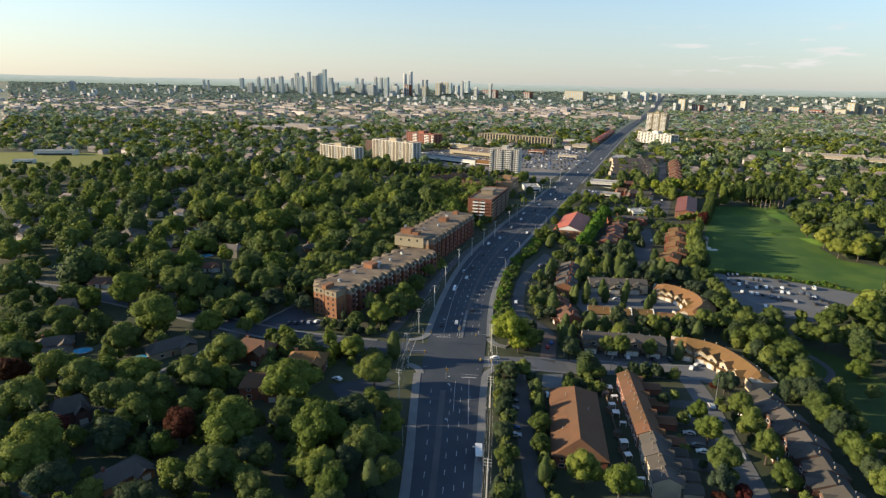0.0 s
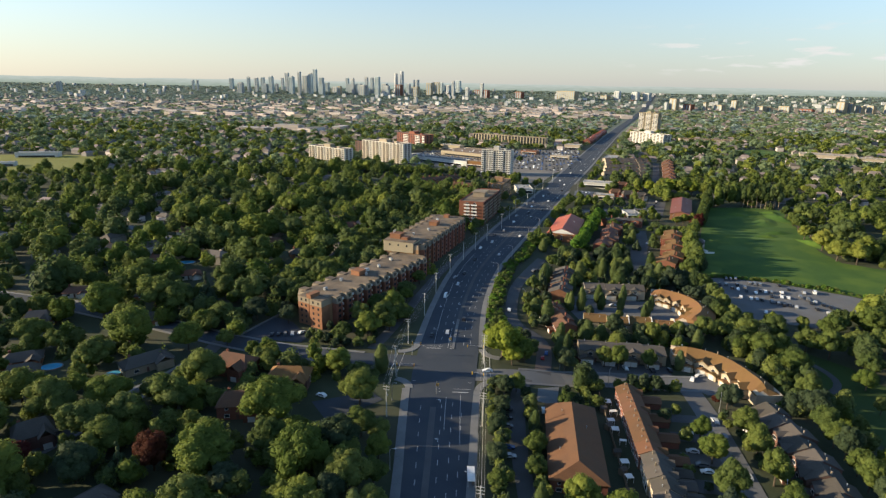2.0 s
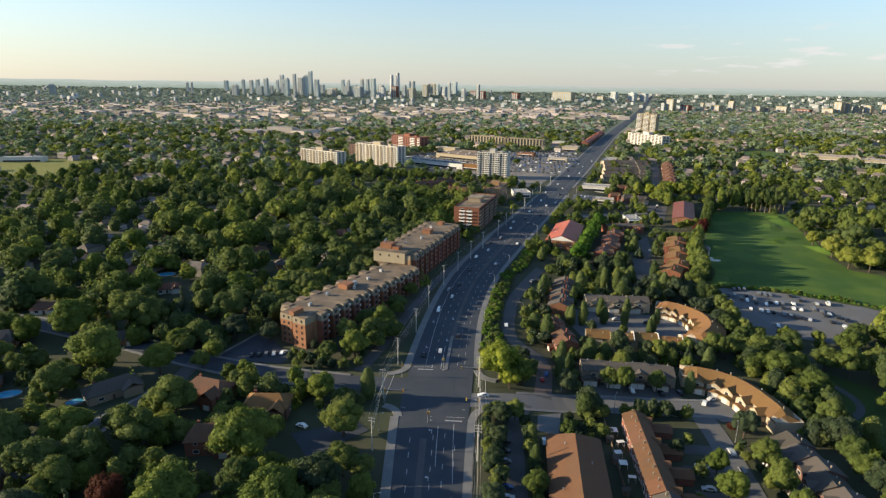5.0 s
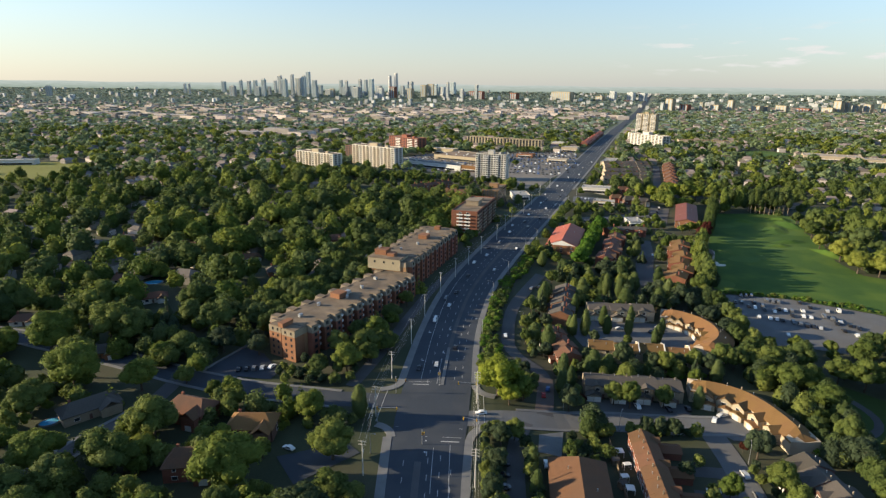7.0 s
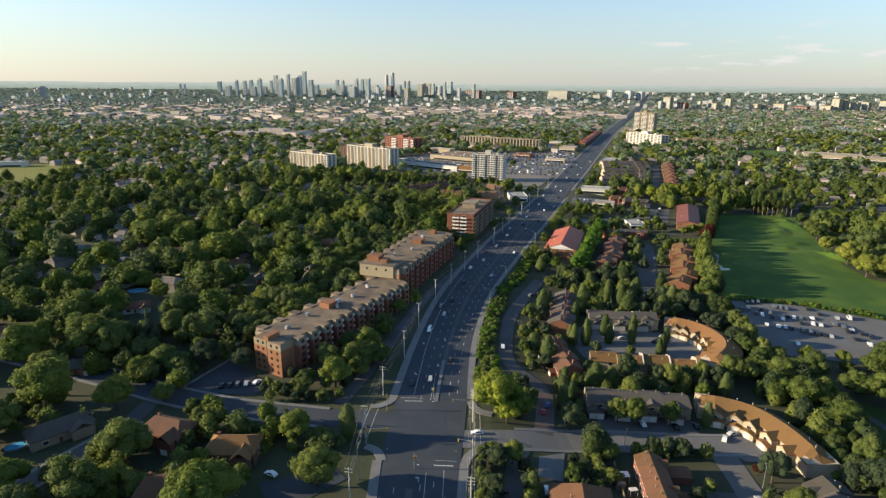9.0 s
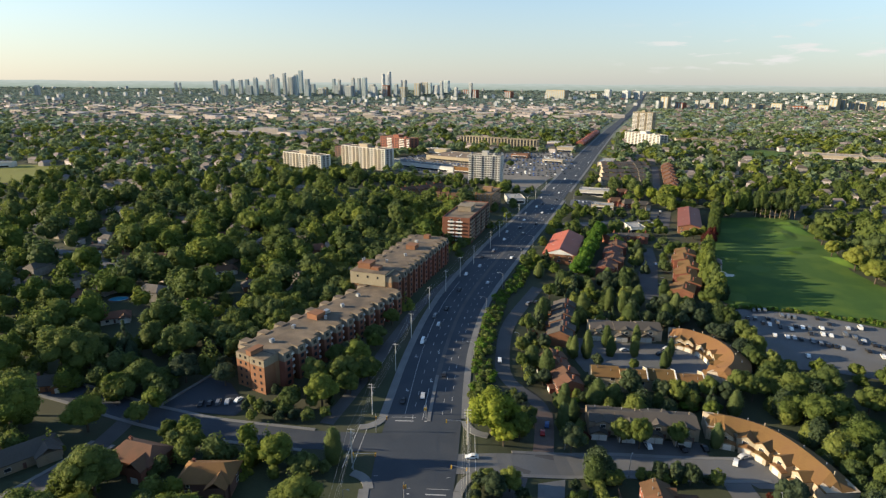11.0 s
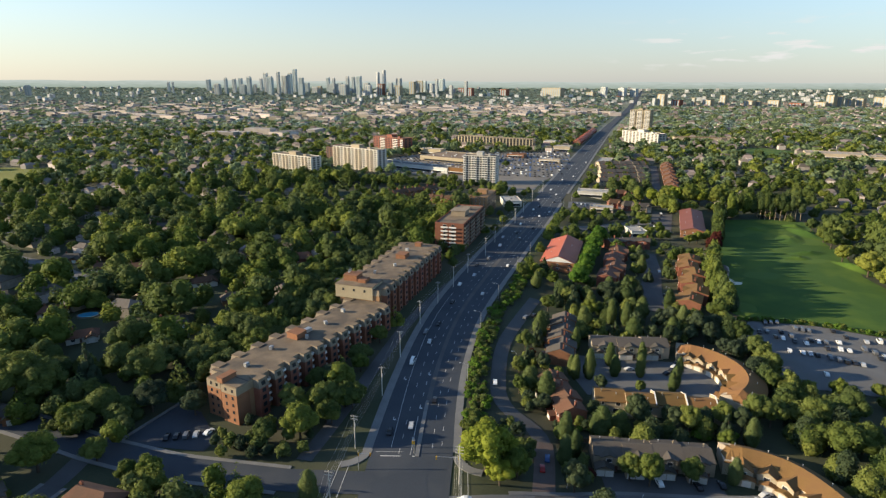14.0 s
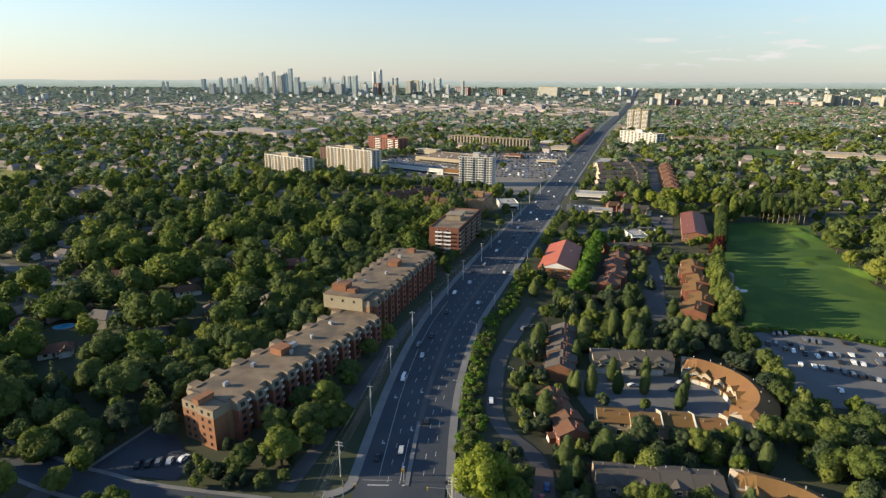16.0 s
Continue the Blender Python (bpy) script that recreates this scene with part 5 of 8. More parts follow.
def apartment_wing(t, u0, u1, v0, v1, z0, floors, fh, spacing):
    """A straight wing in the thing's own axes: x along it, y across it (east is -y)."""
    top = z0 + floors * fh
    brick_top = z0 + (floors - 1) * fh
    Build().box(u0, u1, v0, v1, -1.5, brick_top).part("wall", M["brick_tan"], t)
    Build().box(u0 - 0.02, u1 + 0.02, v0 - 0.02, v1 + 0.02, brick_top + 0.004, top, inset=0.25).part("upper_wall", M["beige"], t, "beige panelled top storey")
    b = Build().box(u0 + 0.3, u1 - 0.3, v0 + 0.3, v1 - 0.3, top, top + 0.12, 0)
    for a, c, d, e in ((u0 + 0.2, u0 + 0.6, v0 + 0.6, v1 - 0.6), (u1 - 0.6, u1 - 0.2, v0 + 0.6, v1 - 0.6)):
        b.box(a, c, d, e, top + 0.004, top + 0.42, 1)
    b.part("roof", [M["gravel"], M["shingle_grey"]], t, "flat gravel roof with a low parapet")
    bm_ = bay_mesh(floors, fh)
    for side, v, a in ((0, v0, 0), (1, v1, 180)):
        n = int((u1 - u0 - 3) / (spacing if side == 0 else spacing * 1.25))
        for i in range(n):
            u = u0 + 4.5 + (u1 - u0 - 9) * i / max(1, n - 1)
            bay = hang("bay", bm_, t, pose(u, v, z0, 0, 0, a), "projecting brick bay with a beige mansard top")
            for f in range(floors):
                hang("window", APT_WIN, bay, pose(0, -3.1 if f < floors - 1 else -2.95, f * fh + 1.6, -12 if f == floors - 1 else 0))
            if i < n - 1 and side == 0:
                um = u + (u1 - u0 - 9) / max(1, n - 1) / 2
                for f in range(1, floors):
                    hang("balcony", slab_mesh, t, pose(um, v, z0 + f * fh, 0, 0, a))
    for k in range(int((u1 - u0) / 16)):
        hang("rooftop_unit", unit_ac, t, pose(u0 + 9 + 16 * k, (v0 + v1) / 2 + 3 * math.sin(k * 2.1), top + 0.12, 0, 0, 20 * k))
    return top


A1 = (-75.2, 281.8)
apt = thing("apartment_house", "long orange-brown brick apartment house with a beige mansard storey", "apartment building", pose(*A1, 0.2, 0, 0, math.degrees(math.atan2(0.889, 0.457))))
FH = 2.95
top1 = apartment_wing(apt, 6.0, 98.5, 0.0, 20.5, 0.0, 5, FH, 7.9)
# south end: two flat brick faces with a dark slot between
Build().box(0, 6.4, 0.0, 8.0, -1.5, 4 * FH).box(0.8, 6.4, 9.2, 16.6, -1.5, 4 * FH).box(1.8, 6.4, 8.0, 9.2, -1.5, 4 * FH).part("end_wall", M["brick"], apt)
Build().box(0, 6.4, -0.02, 8.0, 4 * FH + 0.004, 5 * FH).box(0.8, 6.4, 9.2, 16.6, 4 * FH + 0.004, 5 * FH).part("end_cladding", M["beige"], apt)
Build().box(0.3, 6.6, 0.3, 7.9, 5 * FH, 5 * FH + 0.3).box(1.0, 6.6, 9.3, 16.4, 5 * FH, 5 * FH + 0.3).part("end_roof", M["gravel"], apt)
Build().box(0.2, 7.0, 7.2, 10.0, 5 * FH + 0.31, 5 * FH + 2.2).box(0.0, 7.2, 7.0, 10.2, 5 * FH + 2.204, 5 * FH + 2.45).part("stair_head", M["brick"], apt)
for f in range(5):
    for v in (2.2, 5.6):
        hang("window", APT_SMALL, apt, pose(0, v, f * FH + 1.6, 0, 0, -90))
    for v in (11.2, 14.2):
        hang("window", APT_SMALL, apt, pose(0.8, v, f * FH + 1.6, 0, 0, -90))
Build().box(43, 49, 9.5, 15.5, top1 + 0.12, top1 + 2.6).box(42.8, 49.2, 9.3, 15.7, top1 + 2.604, top1 + 2.85).part("lift_head", M["brick"], apt, "brick lift head on the flat roof")
Build().box(50.5, 54, 10.5, 13, top1 + 0.4, top1 + 1.9, inset=0.15).part("air_handler", M["steel"], apt)
keep(steps((-80, 285), (-44, 365), 8), 17)

A2 = (-34.5, 371.5)
apt2 = thing("apartment_house", "taller brick apartment wing with a beige penthouse front", "apartment building", pose(*A2, g(*A2) + 0.1, 0, 0, math.degrees(math.atan2(0.958, 0.287))))
top2 = apartment_wing(apt2, 0.0, 92.0, 0.0, 22.5, 0.0, 6, 3.0, 7.9)
Build().box(-0.6, 12, 3.5, 24.5, top2 - 5.4, top2 + 1.4).part("penthouse_front", M["offwhite"], apt2, "plain beige upper front wall")
Build().box(-0.8, 12.2, 3.3, 24.7, top2 + 1.404, top2 + 1.7).part("penthouse_roof", M["gravel"], apt2)
Build().box(5, 12, 15, 22.5, top2 + 1.7, top2 + 4.6).box(4.8, 12.2, 14.8, 22.7, top2 + 4.604, top2 + 4.9).part("lift_head", M["brick"], apt2)
Build().box(4, 9.5, 9.5, 14.0, top2 + 1.7, top2 + 3.4).part("stair_head", M["brick"], apt2)
for i in range(4):
    Build().tube((8 + i, 21.0, top2 + 4.9), (8 + i, 21.0, top2 + 6.6), 0.28, 0.28, 8).part("flue", M["steel"], apt2)
Build().box(55, 62, 8, 14, top2 + 0.12, top2 + 2.6).box(54.8, 62.2, 7.8, 14.2, top2 + 2.604, top2 + 2.85).part("lift_head", M["brick"], apt2)
Build().box(84, 88, 9, 13, top2 + 0.12, top2 + 2.4).part("lift_head", M["brick"], apt2)
for v in (8, 14, 20):
    hang("window", APT_SMALL, apt2, pose(-0.6, v, top2 - 0.9, 0, 0, -90))
for f in range(4):
    for v in (4, 9, 14, 19):
        hang("window", APT_WIN, apt2, pose(0, v, f * 3 + 1.6, 0, 0, -90))
keep(steps((-46, 378), (-14, 456), 8), 17)


def tower_block(name, label, a, c, depth, height, floors, bays, wall, cat="apartment building", balcony=True, trim=None, side_windows=True, pent=True, accent=None, cols=None, tall=0.56, rail=None):
    """A slab of flats: a and c are the ends of its front, as seen from the avenue's south; the front looks to -y of its own axes."""
    (x0, y0), (x1, y1) = a, c
    ln = math.hypot(x1 - x0, y1 - y0)
    t = thing(name, label, cat, pose(x0, y0, min(g(x0, y0), g(x1, y1)), 0, 0, math.degrees(math.atan2(y1 - y0, x1 - x0))))
    Build().box(0, ln, 0, depth, -2, height).part("wall", wall, t)
    b = Build().box(0.4, ln - 0.4, 0.4, depth - 0.4, height, height + 0.1, 0)
    for p, q, r, s in ((0, ln, 0, 0.4), (0, ln, depth - 0.4, depth), (0, 0.4, 0.4, depth - 0.4), (ln - 0.4, ln, 0.4, depth - 0.4)):
        b.box(p, q, r, s, height + 0.004, height + 0.7, 1)
    b.part("roof", [M["gravel"], wall], t)
    if pent:
        Build().box(ln * 0.38, ln * 0.56, depth * 0.25, depth * 0.75, height + 0.1, height + 4.2).box(ln * 0.37, ln * 0.57, depth * 0.22, depth * 0.78, height + 4.204, height + 4.5).part("lift_head", trim or wall, t)
        Build().box(ln * 0.72, ln * 0.78, depth * 0.35, depth * 0.6, height + 0.1, height + 2.4).part("stair_head", trim or wall, t)
    fh, bw = height / floors, ln / bays
    me = window_mesh(bw * 0.60, fh * tall, [M["dark"], M["glass"]])
    slab = Build().box(-bw * 0.46, bw * 0.46, -1.3, 0.02, -0.2, 0.0).box(-bw * 0.46, bw * 0.46, -1.3, -1.22, 0.0, 1.05, 1).box(-bw * 0.46, -bw * 0.46 + 0.08, -1.22, 0, 0, 1.05, 1).box(bw * 0.46 - 0.08, bw * 0.46, -1.22, 0, 0, 1.05, 1).mesh("balcony", [M["concrete"], rail or trim or M["trim"]])
    for f in range(floors):
        z = f * fh + fh * 0.55
        for i in range(bays):
            x = (i + 0.5) * bw
            hang("window", me, t, pose(x, 0, z))
            if balcony and (i in cols if cols else i % 3 != 2) and f:
                hang("balcony", slab, t, pose(x, 0, f * fh))
        if side_windows:
            for y in (depth * 0.3, depth * 0.7):
                hang("window", me, t, pose(ln, y, z, 0, 0, 90))
    if accent:
        for i in range(0, bays, 3):
            x = (i + 2.5) * bw
            Build().box(x - bw * 0.5, x - bw * 0.32, -0.25, 0.1, 0, height).part("pier", accent, t)
    keep([a, c], ln * 0.35)
    return t


# red-brown blocks beside the avenue: the long side faces the road
tower_block("brick_block", "seven-storey red-brown brick apartment block with white balconies", (8.7, 504), (25.5, 569.5), 21.5, 20.0, 7, 11, M["brick_red"], trim=M["beige"], side_windows=False)
blk = [o for o in bpy.data.objects if o.name == "brick_block"][0]
bal_w = Build().box(-2.6, 2.6, -1.3, 0.02, -0.2, 0.0, 0).box(-2.6, 2.6, -1.3, -1.22, 0.0, 1.05, 1).mesh("balcony", [M["concrete"], M["trim"]])
for f in range(1, 7):
    for y in (8.0, 14.2):
        hang("balcony", bal_w, blk, pose(0, y, f * 20 / 7, 0, 0, -90), "cream balcony on the end wall")
        hang("window", WIN["door"], blk, pose(0, y, f * 20 / 7 + 1.2, 0, 0, -90))
tower_block("brick_block", "smaller brown brick apartment block behind trees", (31, 624), (41, 660), 17.0, 17.0, 6, 6, M["brick_tan"], side_windows=False, balcony=False)
blk = [o for o in bpy.data.objects if o.name == "brick_block.001"][0]
for f in range(6):
    for y in (3, 7, 11, 14.5):
        hang("window", WIN["small"], blk, pose(0, y, f * 17 / 6 + 1.6, 0, 0, -90))

# white and brick blocks round the plaza
tower_block("white_block", "long white apartment slab with rows of balconies", (-247, 884), (-184, 839), 17, 29, 10, 12, M["white"], trim=M["stucco"])
tower_block("white_block", "long white apartment slab with a pinkish middle and balconies", (-177, 940), (-106, 887), 18, 31, 11, 12, M["white"], trim=M["stucco"])
tower_block("white_block", "white apartment tower with dark balconies beside the plaza", (9.5, 806), (48, 795), 18, 33, 12, 12, M["white"], cols=(0, 3, 4, 7, 8, 11))
tower_block("red_brick_block", "orange-red brick apartment slab with pale balcony strips", (-152, 1172), (-93, 1118), 22, 24, 8, 12, M["brick_red"], cols=(3, 4, 8, 9, 11))
tower_block("low_beige_block", "long low beige apartment row with brown strips", (-4, 1258), (66, 1216), 18, 17, 5, 12, M["offwhite"], balcony=False, pent=False, tall=0.9)
tower_block("low_beige_block", "long low beige apartment row with brown strips", (67, 1210), (137, 1180), 18, 17, 5, 12, M["offwhite"], balcony=False, pent=False, tall=0.9)
tower_block("yellow_tower", "pale yellow apartment tower rising over the avenue", (421, 1590), (460, 1560), 24, 52, 17, 8, M["offwhite"], accent=M["stucco"])
tower_block("white_slab", "long low white apartment slab beside the avenue", (334, 1320), (377, 1228), 20, 24, 8, 10, M["white"], balcony=False)
tower_block("dark_block", "dark red low block between white slabs", (-200, 1000), (-168, 975), 20, 24, 8, 6, M["brick_dark"], balcony=False)


def shed(name, label, x, y, w, d, h, turn, roof, wall, units=3, fascia=None):
    """A flat-roofed shop or hall with a parapet, shop front and roof units."""
    t = thing(name, label, "shop", place(x, y, turn), group="flat-roofed shops")
    Build().box(-w / 2, w / 2, -d / 2, d / 2, -1, h).part("wall", wall, t)
    b = Build().box(-w / 2 + 0.3, w / 2 - 0.3, -d / 2 + 0.3, d / 2 - 0.3, h, h + 0.1)
    b.part("roof", roof, t)
    b = Build()
    for p, q, r, s in ((-w / 2, w / 2, -d / 2, -d / 2 + 0.3), (-w / 2, w / 2, d / 2 - 0.3, d / 2), (-w / 2, -w / 2 + 0.3, -d / 2 + 0.3, d / 2 - 0.3), (w / 2 - 0.3, w / 2, -d / 2 + 0.3, d / 2 - 0.3)):
        b.box(p, q, r, s, h + 0.004, h + 0.7)
    b.part("parapet", fascia or wall, t)
    Build().box(-w * 0.42, w * 0.42, -d / 2 - 0.12, -d / 2 + 0.05, 0.4, min(3.0, h - 0.8)).part("shop_window", M["glass"], t)
    Build().box(-w * 0.46, w * 0.46, -d / 2 - 1.2, -d / 2, min(3.1, h - 0.7), min(3.6, h - 0.3)).part("canopy", fascia or M["trim"], t)
    rnd = random.Random(int(abs(x) * 7 + y))
    for _ in range(units):
        hang("rooftop_unit", unit_ac, t, pose(rnd.uniform(-0.4, 0.4) * w, rnd.uniform(-0.35, 0.35) * d, h + 0.1, 0, 0, rnd.choice((0, 90))))
    a, half = radians(turn if w > d else turn + 90), (max(w, d) - min(w, d)) / 2
    for k in range(5):
        o = half * (k / 2 - 1)
        BLOCKED.append((x + o * math.cos(a), y + o * math.sin(a), min(w, d) * 0.62 + 1))
    return t


shed("plaza_store", "large flat-roofed store with a brown gravel roof and pale parapet", 4, 1020, 100, 70, 7, -33, M["gravel_brown"], M["stucco"], 14, fascia=M["offwhite"])
shed("plaza_store", "pale stepped annex behind the large store", -42, 1096, 46, 16, 9, -33, M["flatroof"], M["offwhite"], 3)
shed("plaza_store", "long low blue-grey store wing", -58, 921, 128, 20, 7, -34.8, M["asphalt_pale"], M["tower_pale"], 8)
shed("plaza_store", "orange-walled corner store of the plaza", 5, 880, 26, 18, 8, -25, M["gravel_brown"], M["shingle_orange"], 3)
shed("plaza_bank", "small pale bank building in the plaza car park", 143, 1000, 32, 15, 5, -22, M["flatroof"], M["stucco"], 3)
shed("plaza_restaurant", "small brown-roofed restaurant in the plaza", 98, 1065, 28, 20, 5, -20, M["shingle_brown"], M["brick"], 2)
shed("corner_store", "cream flat-roofed building near the crossing", 189, 1163, 30, 24, 8, -20, M["flatroof"], M["stucco"], 2)
shed("corner_store", "pale grey building with a round roof edge", 178, 1245, 22, 22, 9, -20, M["flatroof"], M["white"], 1)
shed("motor_shop", "white flat-roofed shop in a paved yard", 152, 572, 13, 18, 4.5, 5, M["flatroof"], M["white"], 2)
shed("motor_shop", "low white shop beside parked cars", 145, 664, 22, 14, 4.5, -15, M["flatroof"], M["stucco"], 3)
shed("motor_shop", "white shop with stepped roof beside the avenue", 152, 735, 34, 18, 6, -15, M["flatroof"], M["white"], 3)
shed("low_shop", "long low shop with a pale roof beside the avenue", 222, 985, 60, 20, 6, 70, M["flatroof"], M["stucco"], 3)
shed("low_hall", "low white hall in front of the brick block", 57, 680, 18, 26, 5, 5, M["flatroof"], M["white"], 2)
shed("school", "large low pale school with flat roofs among far trees", 618, 1082, 86, 44, 8, -24, M["stucco"], M["stucco"], 6)
shed("school", "flat-roofed school wing among far trees", 668, 1044, 44, 28, 7, -24, M["stucco"], M["stucco"], 4)
shed("long_shed", "long pale roof among far trees", 715, 1395, 60, 16, 7, 5, M["flatroof"], M["white"], 2)
shed("long_shed", "long pale roof among far trees", 785, 1380, 64, 14, 7, 3, M["flatroof"], M["white"], 2)
shed("tan_hall", "long tan-roofed hall among trees", 510, 1345, 120, 30, 8, -12, M["shingle_orange"], M["stucco"], 2)
shed("club_house", "white flat-roofed buildings beside the sports field", -680, 900, 60, 16, 7, 15, M["flatroof"], M["white"], 3)
shed("club_house", "low white building on the sports field", -655, 800, 26, 12, 5, 20, M["flatroof"], M["white"], 1)
shed("club_house", "small white building on the sports field", -690, 770, 22, 12, 5, 20, M["flatroof"], M["white"], 1)
# gabled terraces far along the avenue
proto = townhouse("far grey-brown roofed townhouse in a dense terrace", 9.5, 16, 6.0, 3.4, M["shingle_grey"], M["stucco"], garage=False, group="far terraces", front="flat", back_windows=False, pitch=1.0)
first_row = True
for y0, x0, n in ((806, 173, 6), (838, 181, 6), (874, 190, 6), (910, 197, 7), (948, 204, 7)):
    row_of(proto, steps((x0, y0), (x0 + 9.6 * n, y0 + 5), n), 0.6, first=first_row)
    first_row = False
    keep(steps((x0, y0), (x0 + 9.6 * n, y0 + 5), n), 10)
proto = townhouse("far brown townhouse beside a lane", 12, 14, 6.0, 3.0, M["shingle_brown"], M["brick"], garage=False, group="far terraces", front="flat", back_windows=False, pitch=1.0)
row_of(proto, steps((303, 956), (249, 766), 13), 1.2)
keep(steps((303, 956), (249, 766), 13), 11)
proto = townhouse("far red-roofed townhouse in a terrace beside the avenue", 11, 15, 6.0, 3.4, M["roof_red"], M["brick_red"], garage=False, group="far terraces", front="flat", back_windows=False, pitch=1.0)
row_of(proto, steps((232, 1260), (330, 1570), 24), 0.8)
keep(steps((232, 1260), (330, 1570), 24), 11)
proto = townhouse("brick townhouse with a low brown roof behind the apartment blocks", 9, 10, 5.6, 2.4, M["shingle_brown"], M["brick"], garage=False, group="far terraces", front="flat", back_windows=False, pitch=1.0)
row_of(proto, steps((-74, 702), (-20, 742), 7), 0.5)
keep(steps((-74, 702), (-20, 742), 7), 9)
row_of(proto, steps((-30, 688), (0, 678), 3), 0.5, first=False)
keep(steps((-30, 688), (0, 678), 3), 10)
for x, y, a, k in ((171, 744, 5, 2), (182, 735, 5, 0), (162, 682, 0, 0), (173, 672, 5, 4), (186, 665, 0, 2), (196, 728, 8, 1)):
    copy_thing(HOUSES[k], place(x, y, a))
    BLOCKED.append((x, y, 9))

# ---- skyline ----
def sky_tower(x, y, w, d, top, wall, cap=0.0, curve=0.0):
    """A far tower: shaft with floor bands, a set-back head; curve makes its floors turn and swell."""
    z = g(x, y) - 4
    t = thing("skyline_tower", "far high-rise tower in the hazy city skyline", "tower", pose(x, y, z, 0, 0, -math.degrees(math.atan2(x, y)) - 33), group="skyline towers")
    h = top - z
    if curve:
        b = Build()
        n, k = 14, 16
        rings = []
        for i in range(n + 1):
            f = i / n
            s = 1 + curve * math.sin(math.pi * f)
            a0 = f * 2.6
            ring = [(w / 2 * s * math.cos(a), d / 2 * s * math.sin(a)) for a in np.linspace(0, 2 * math.pi, k + 1)[:-1]]
            rings.append([(p * math.cos(a0) - q * math.sin(a0), p * math.sin(a0) + q * math.cos(a0), h * f) for p, q in ring])
        b.v = [p for ring in rings for p in ring]
        b.f = [(i * k + j, i * k + (j + 1) % k, (i + 1) * k + (j + 1) % k, (i + 1) * k + j) for i in range(n) for j in range(k)] + [tuple(range(n * k, n * k + k))]
        b.m = [0] * len(b.f)
        b.part("shaft", wall, t)
        return t
    Build().box(-w / 2, w / 2, -d / 2, d / 2, 0, h * (1 - cap)).part("shaft", wall, t)
    if cap:
        Build().box(-w * 0.34, w * 0.34, -d * 0.34, d * 0.34, h * (1 - cap), h).part("head", M["tower_pale"], t)
    n = max(2, int(w / 13))
    me = Build().box(-w / n * 0.28, w / n * 0.28, -d / 2 - 0.5, -d / 2, 4, h * (1 - cap) - 4).mesh("window_strip", M["tower_window"])
    for i in range(n):
        hang("window_strip", me, t, pose(-w / 2 + w * (i + 0.5) / n, 0, 0))
    return t

BLOCKED += [(24, 583, 17), (30, 600, 13), (185, 528, 18), (196, 545, 15), (206, 522, 13), (48, 610, 10), (176, 540, 12), (77, 384, 9), (80, 376, 9)]

SKY_A = [(-2132, 4520, 21, 110, "P"), (-2014, 4340, 16, 108, "P"), (-1872, 4610, 35, 125, "G"), (-1637, 4340, 25, 138, "G"), (-1612, 4430, 30, 131, "P"), (-1533, 4340, 30, 135, "G"), (-1441, 4250, 35, 147, "G"), (-1476, 4610, 24, 135, "P"), (-1383, 4430, 34, 170, "P"), (-1296, 4250, 45, 148, "G"), (-1251, 4290, 26, 177, "P"), (-1224, 4350, 45, 152, "P"), (-1171, 4295, 33, 170, "G"), (-1198, 4520, 34, 199, "G"), (-1129, 4430, 37, 140, "G"), (-1124, 4520, 77, 105, "B"), (-1030, 4475, 85, 78, "P"), (-976, 4610, 28, 143, "G"), (-888, 4385, 23, 141, "P"), (-906, 4430, 59, 97, "G")]
SKY_B = [(-844, 4385, 42, 103, "G"), (-765, 4250, 26, 150, "P"), (-757, 4430, 27, 147, "G"), (-695, 4295, 39, 151, "G"), (-593, 4520, 24, 179, "C"), (-548, 4520, 24, 194, "C"), (-538, 4250, 56, 102, "R"), (-491, 4430, 34, 109, "G"), (-442, 4520, 43, 137, "P"), (-332, 4385, 50, 115, "Y"), (-293, 4520, 69, 121, "Y"), (-252, 4475, 27, 120, "G"), (-207, 4475, 51, 102, "P"), (-159, 4250, 23, 134, "P"), (-133, 4610, 42, 135, "G"), (15, 4475, 59, 74, "R"), (-1663, 4250, 48, 98, "P"), (-683, 4565, 52, 105, "P"), (-1300, 4565, 52, 81, "P"), (-1463, 4430, 27, 94, "P")]
SKY_C = [(546, 3700, 162, 85, "Y"), (843, 3700, 41, 90, "P"), (770, 3700, 57, 62, "Y"), (261, 3700, 57, 76, "R"), (902, 3700, 130, 40, "R"), (993, 3720, 41, 44, "Y"), (957, 3000, 46, 66, "Y"), (1243, 3000, 33, 62, "Y"), (1367, 3000, 53, 38, "Y"), (1410, 3000, 24, 36, "Y"), (1481, 3000, 66, 40, "Y"), (1585, 3000, 79, 28, "R"), (1697, 3000, 66, 33, "Y"), (1744, 3000, 45, 64, "Y"), (1786, 3000, 26, 61, "Y"), (1830, 3000, 39, 48, "Y"), (1882, 3000, 39, 49, "Y"), (1105, 3000, 20, 50, "Y"), (1174, 3000, 53, 40, "Y")]
SKY_D = [(920, 3000, 18, 47, "P"), (970, 3000, 18, 42, "P"), (950, 3700, 49, 85, "P"), (1018, 3700, 49, 82, "P"), (1028, 3000, 53, 40, "R"), (34, 3700, 23, 120, "P"), (59, 3700, 49, 83, "R"), (-2885, 4100, 39, 86, "P"), (1975, 3000, 75, 55, "Y"), (2077, 3000, 69, 52, "Y"), (-1500, 4300, 40, 92, "G"), (-1080, 4240, 46, 96, "G"), (-960, 4260, 36, 84, "Y"), (-790, 4240, 60, 96, "P"), (-620, 4240, 44, 92, "P"), (-420, 4240, 60, 90, "Y"), (-60, 4240, 30, 92, "P")]
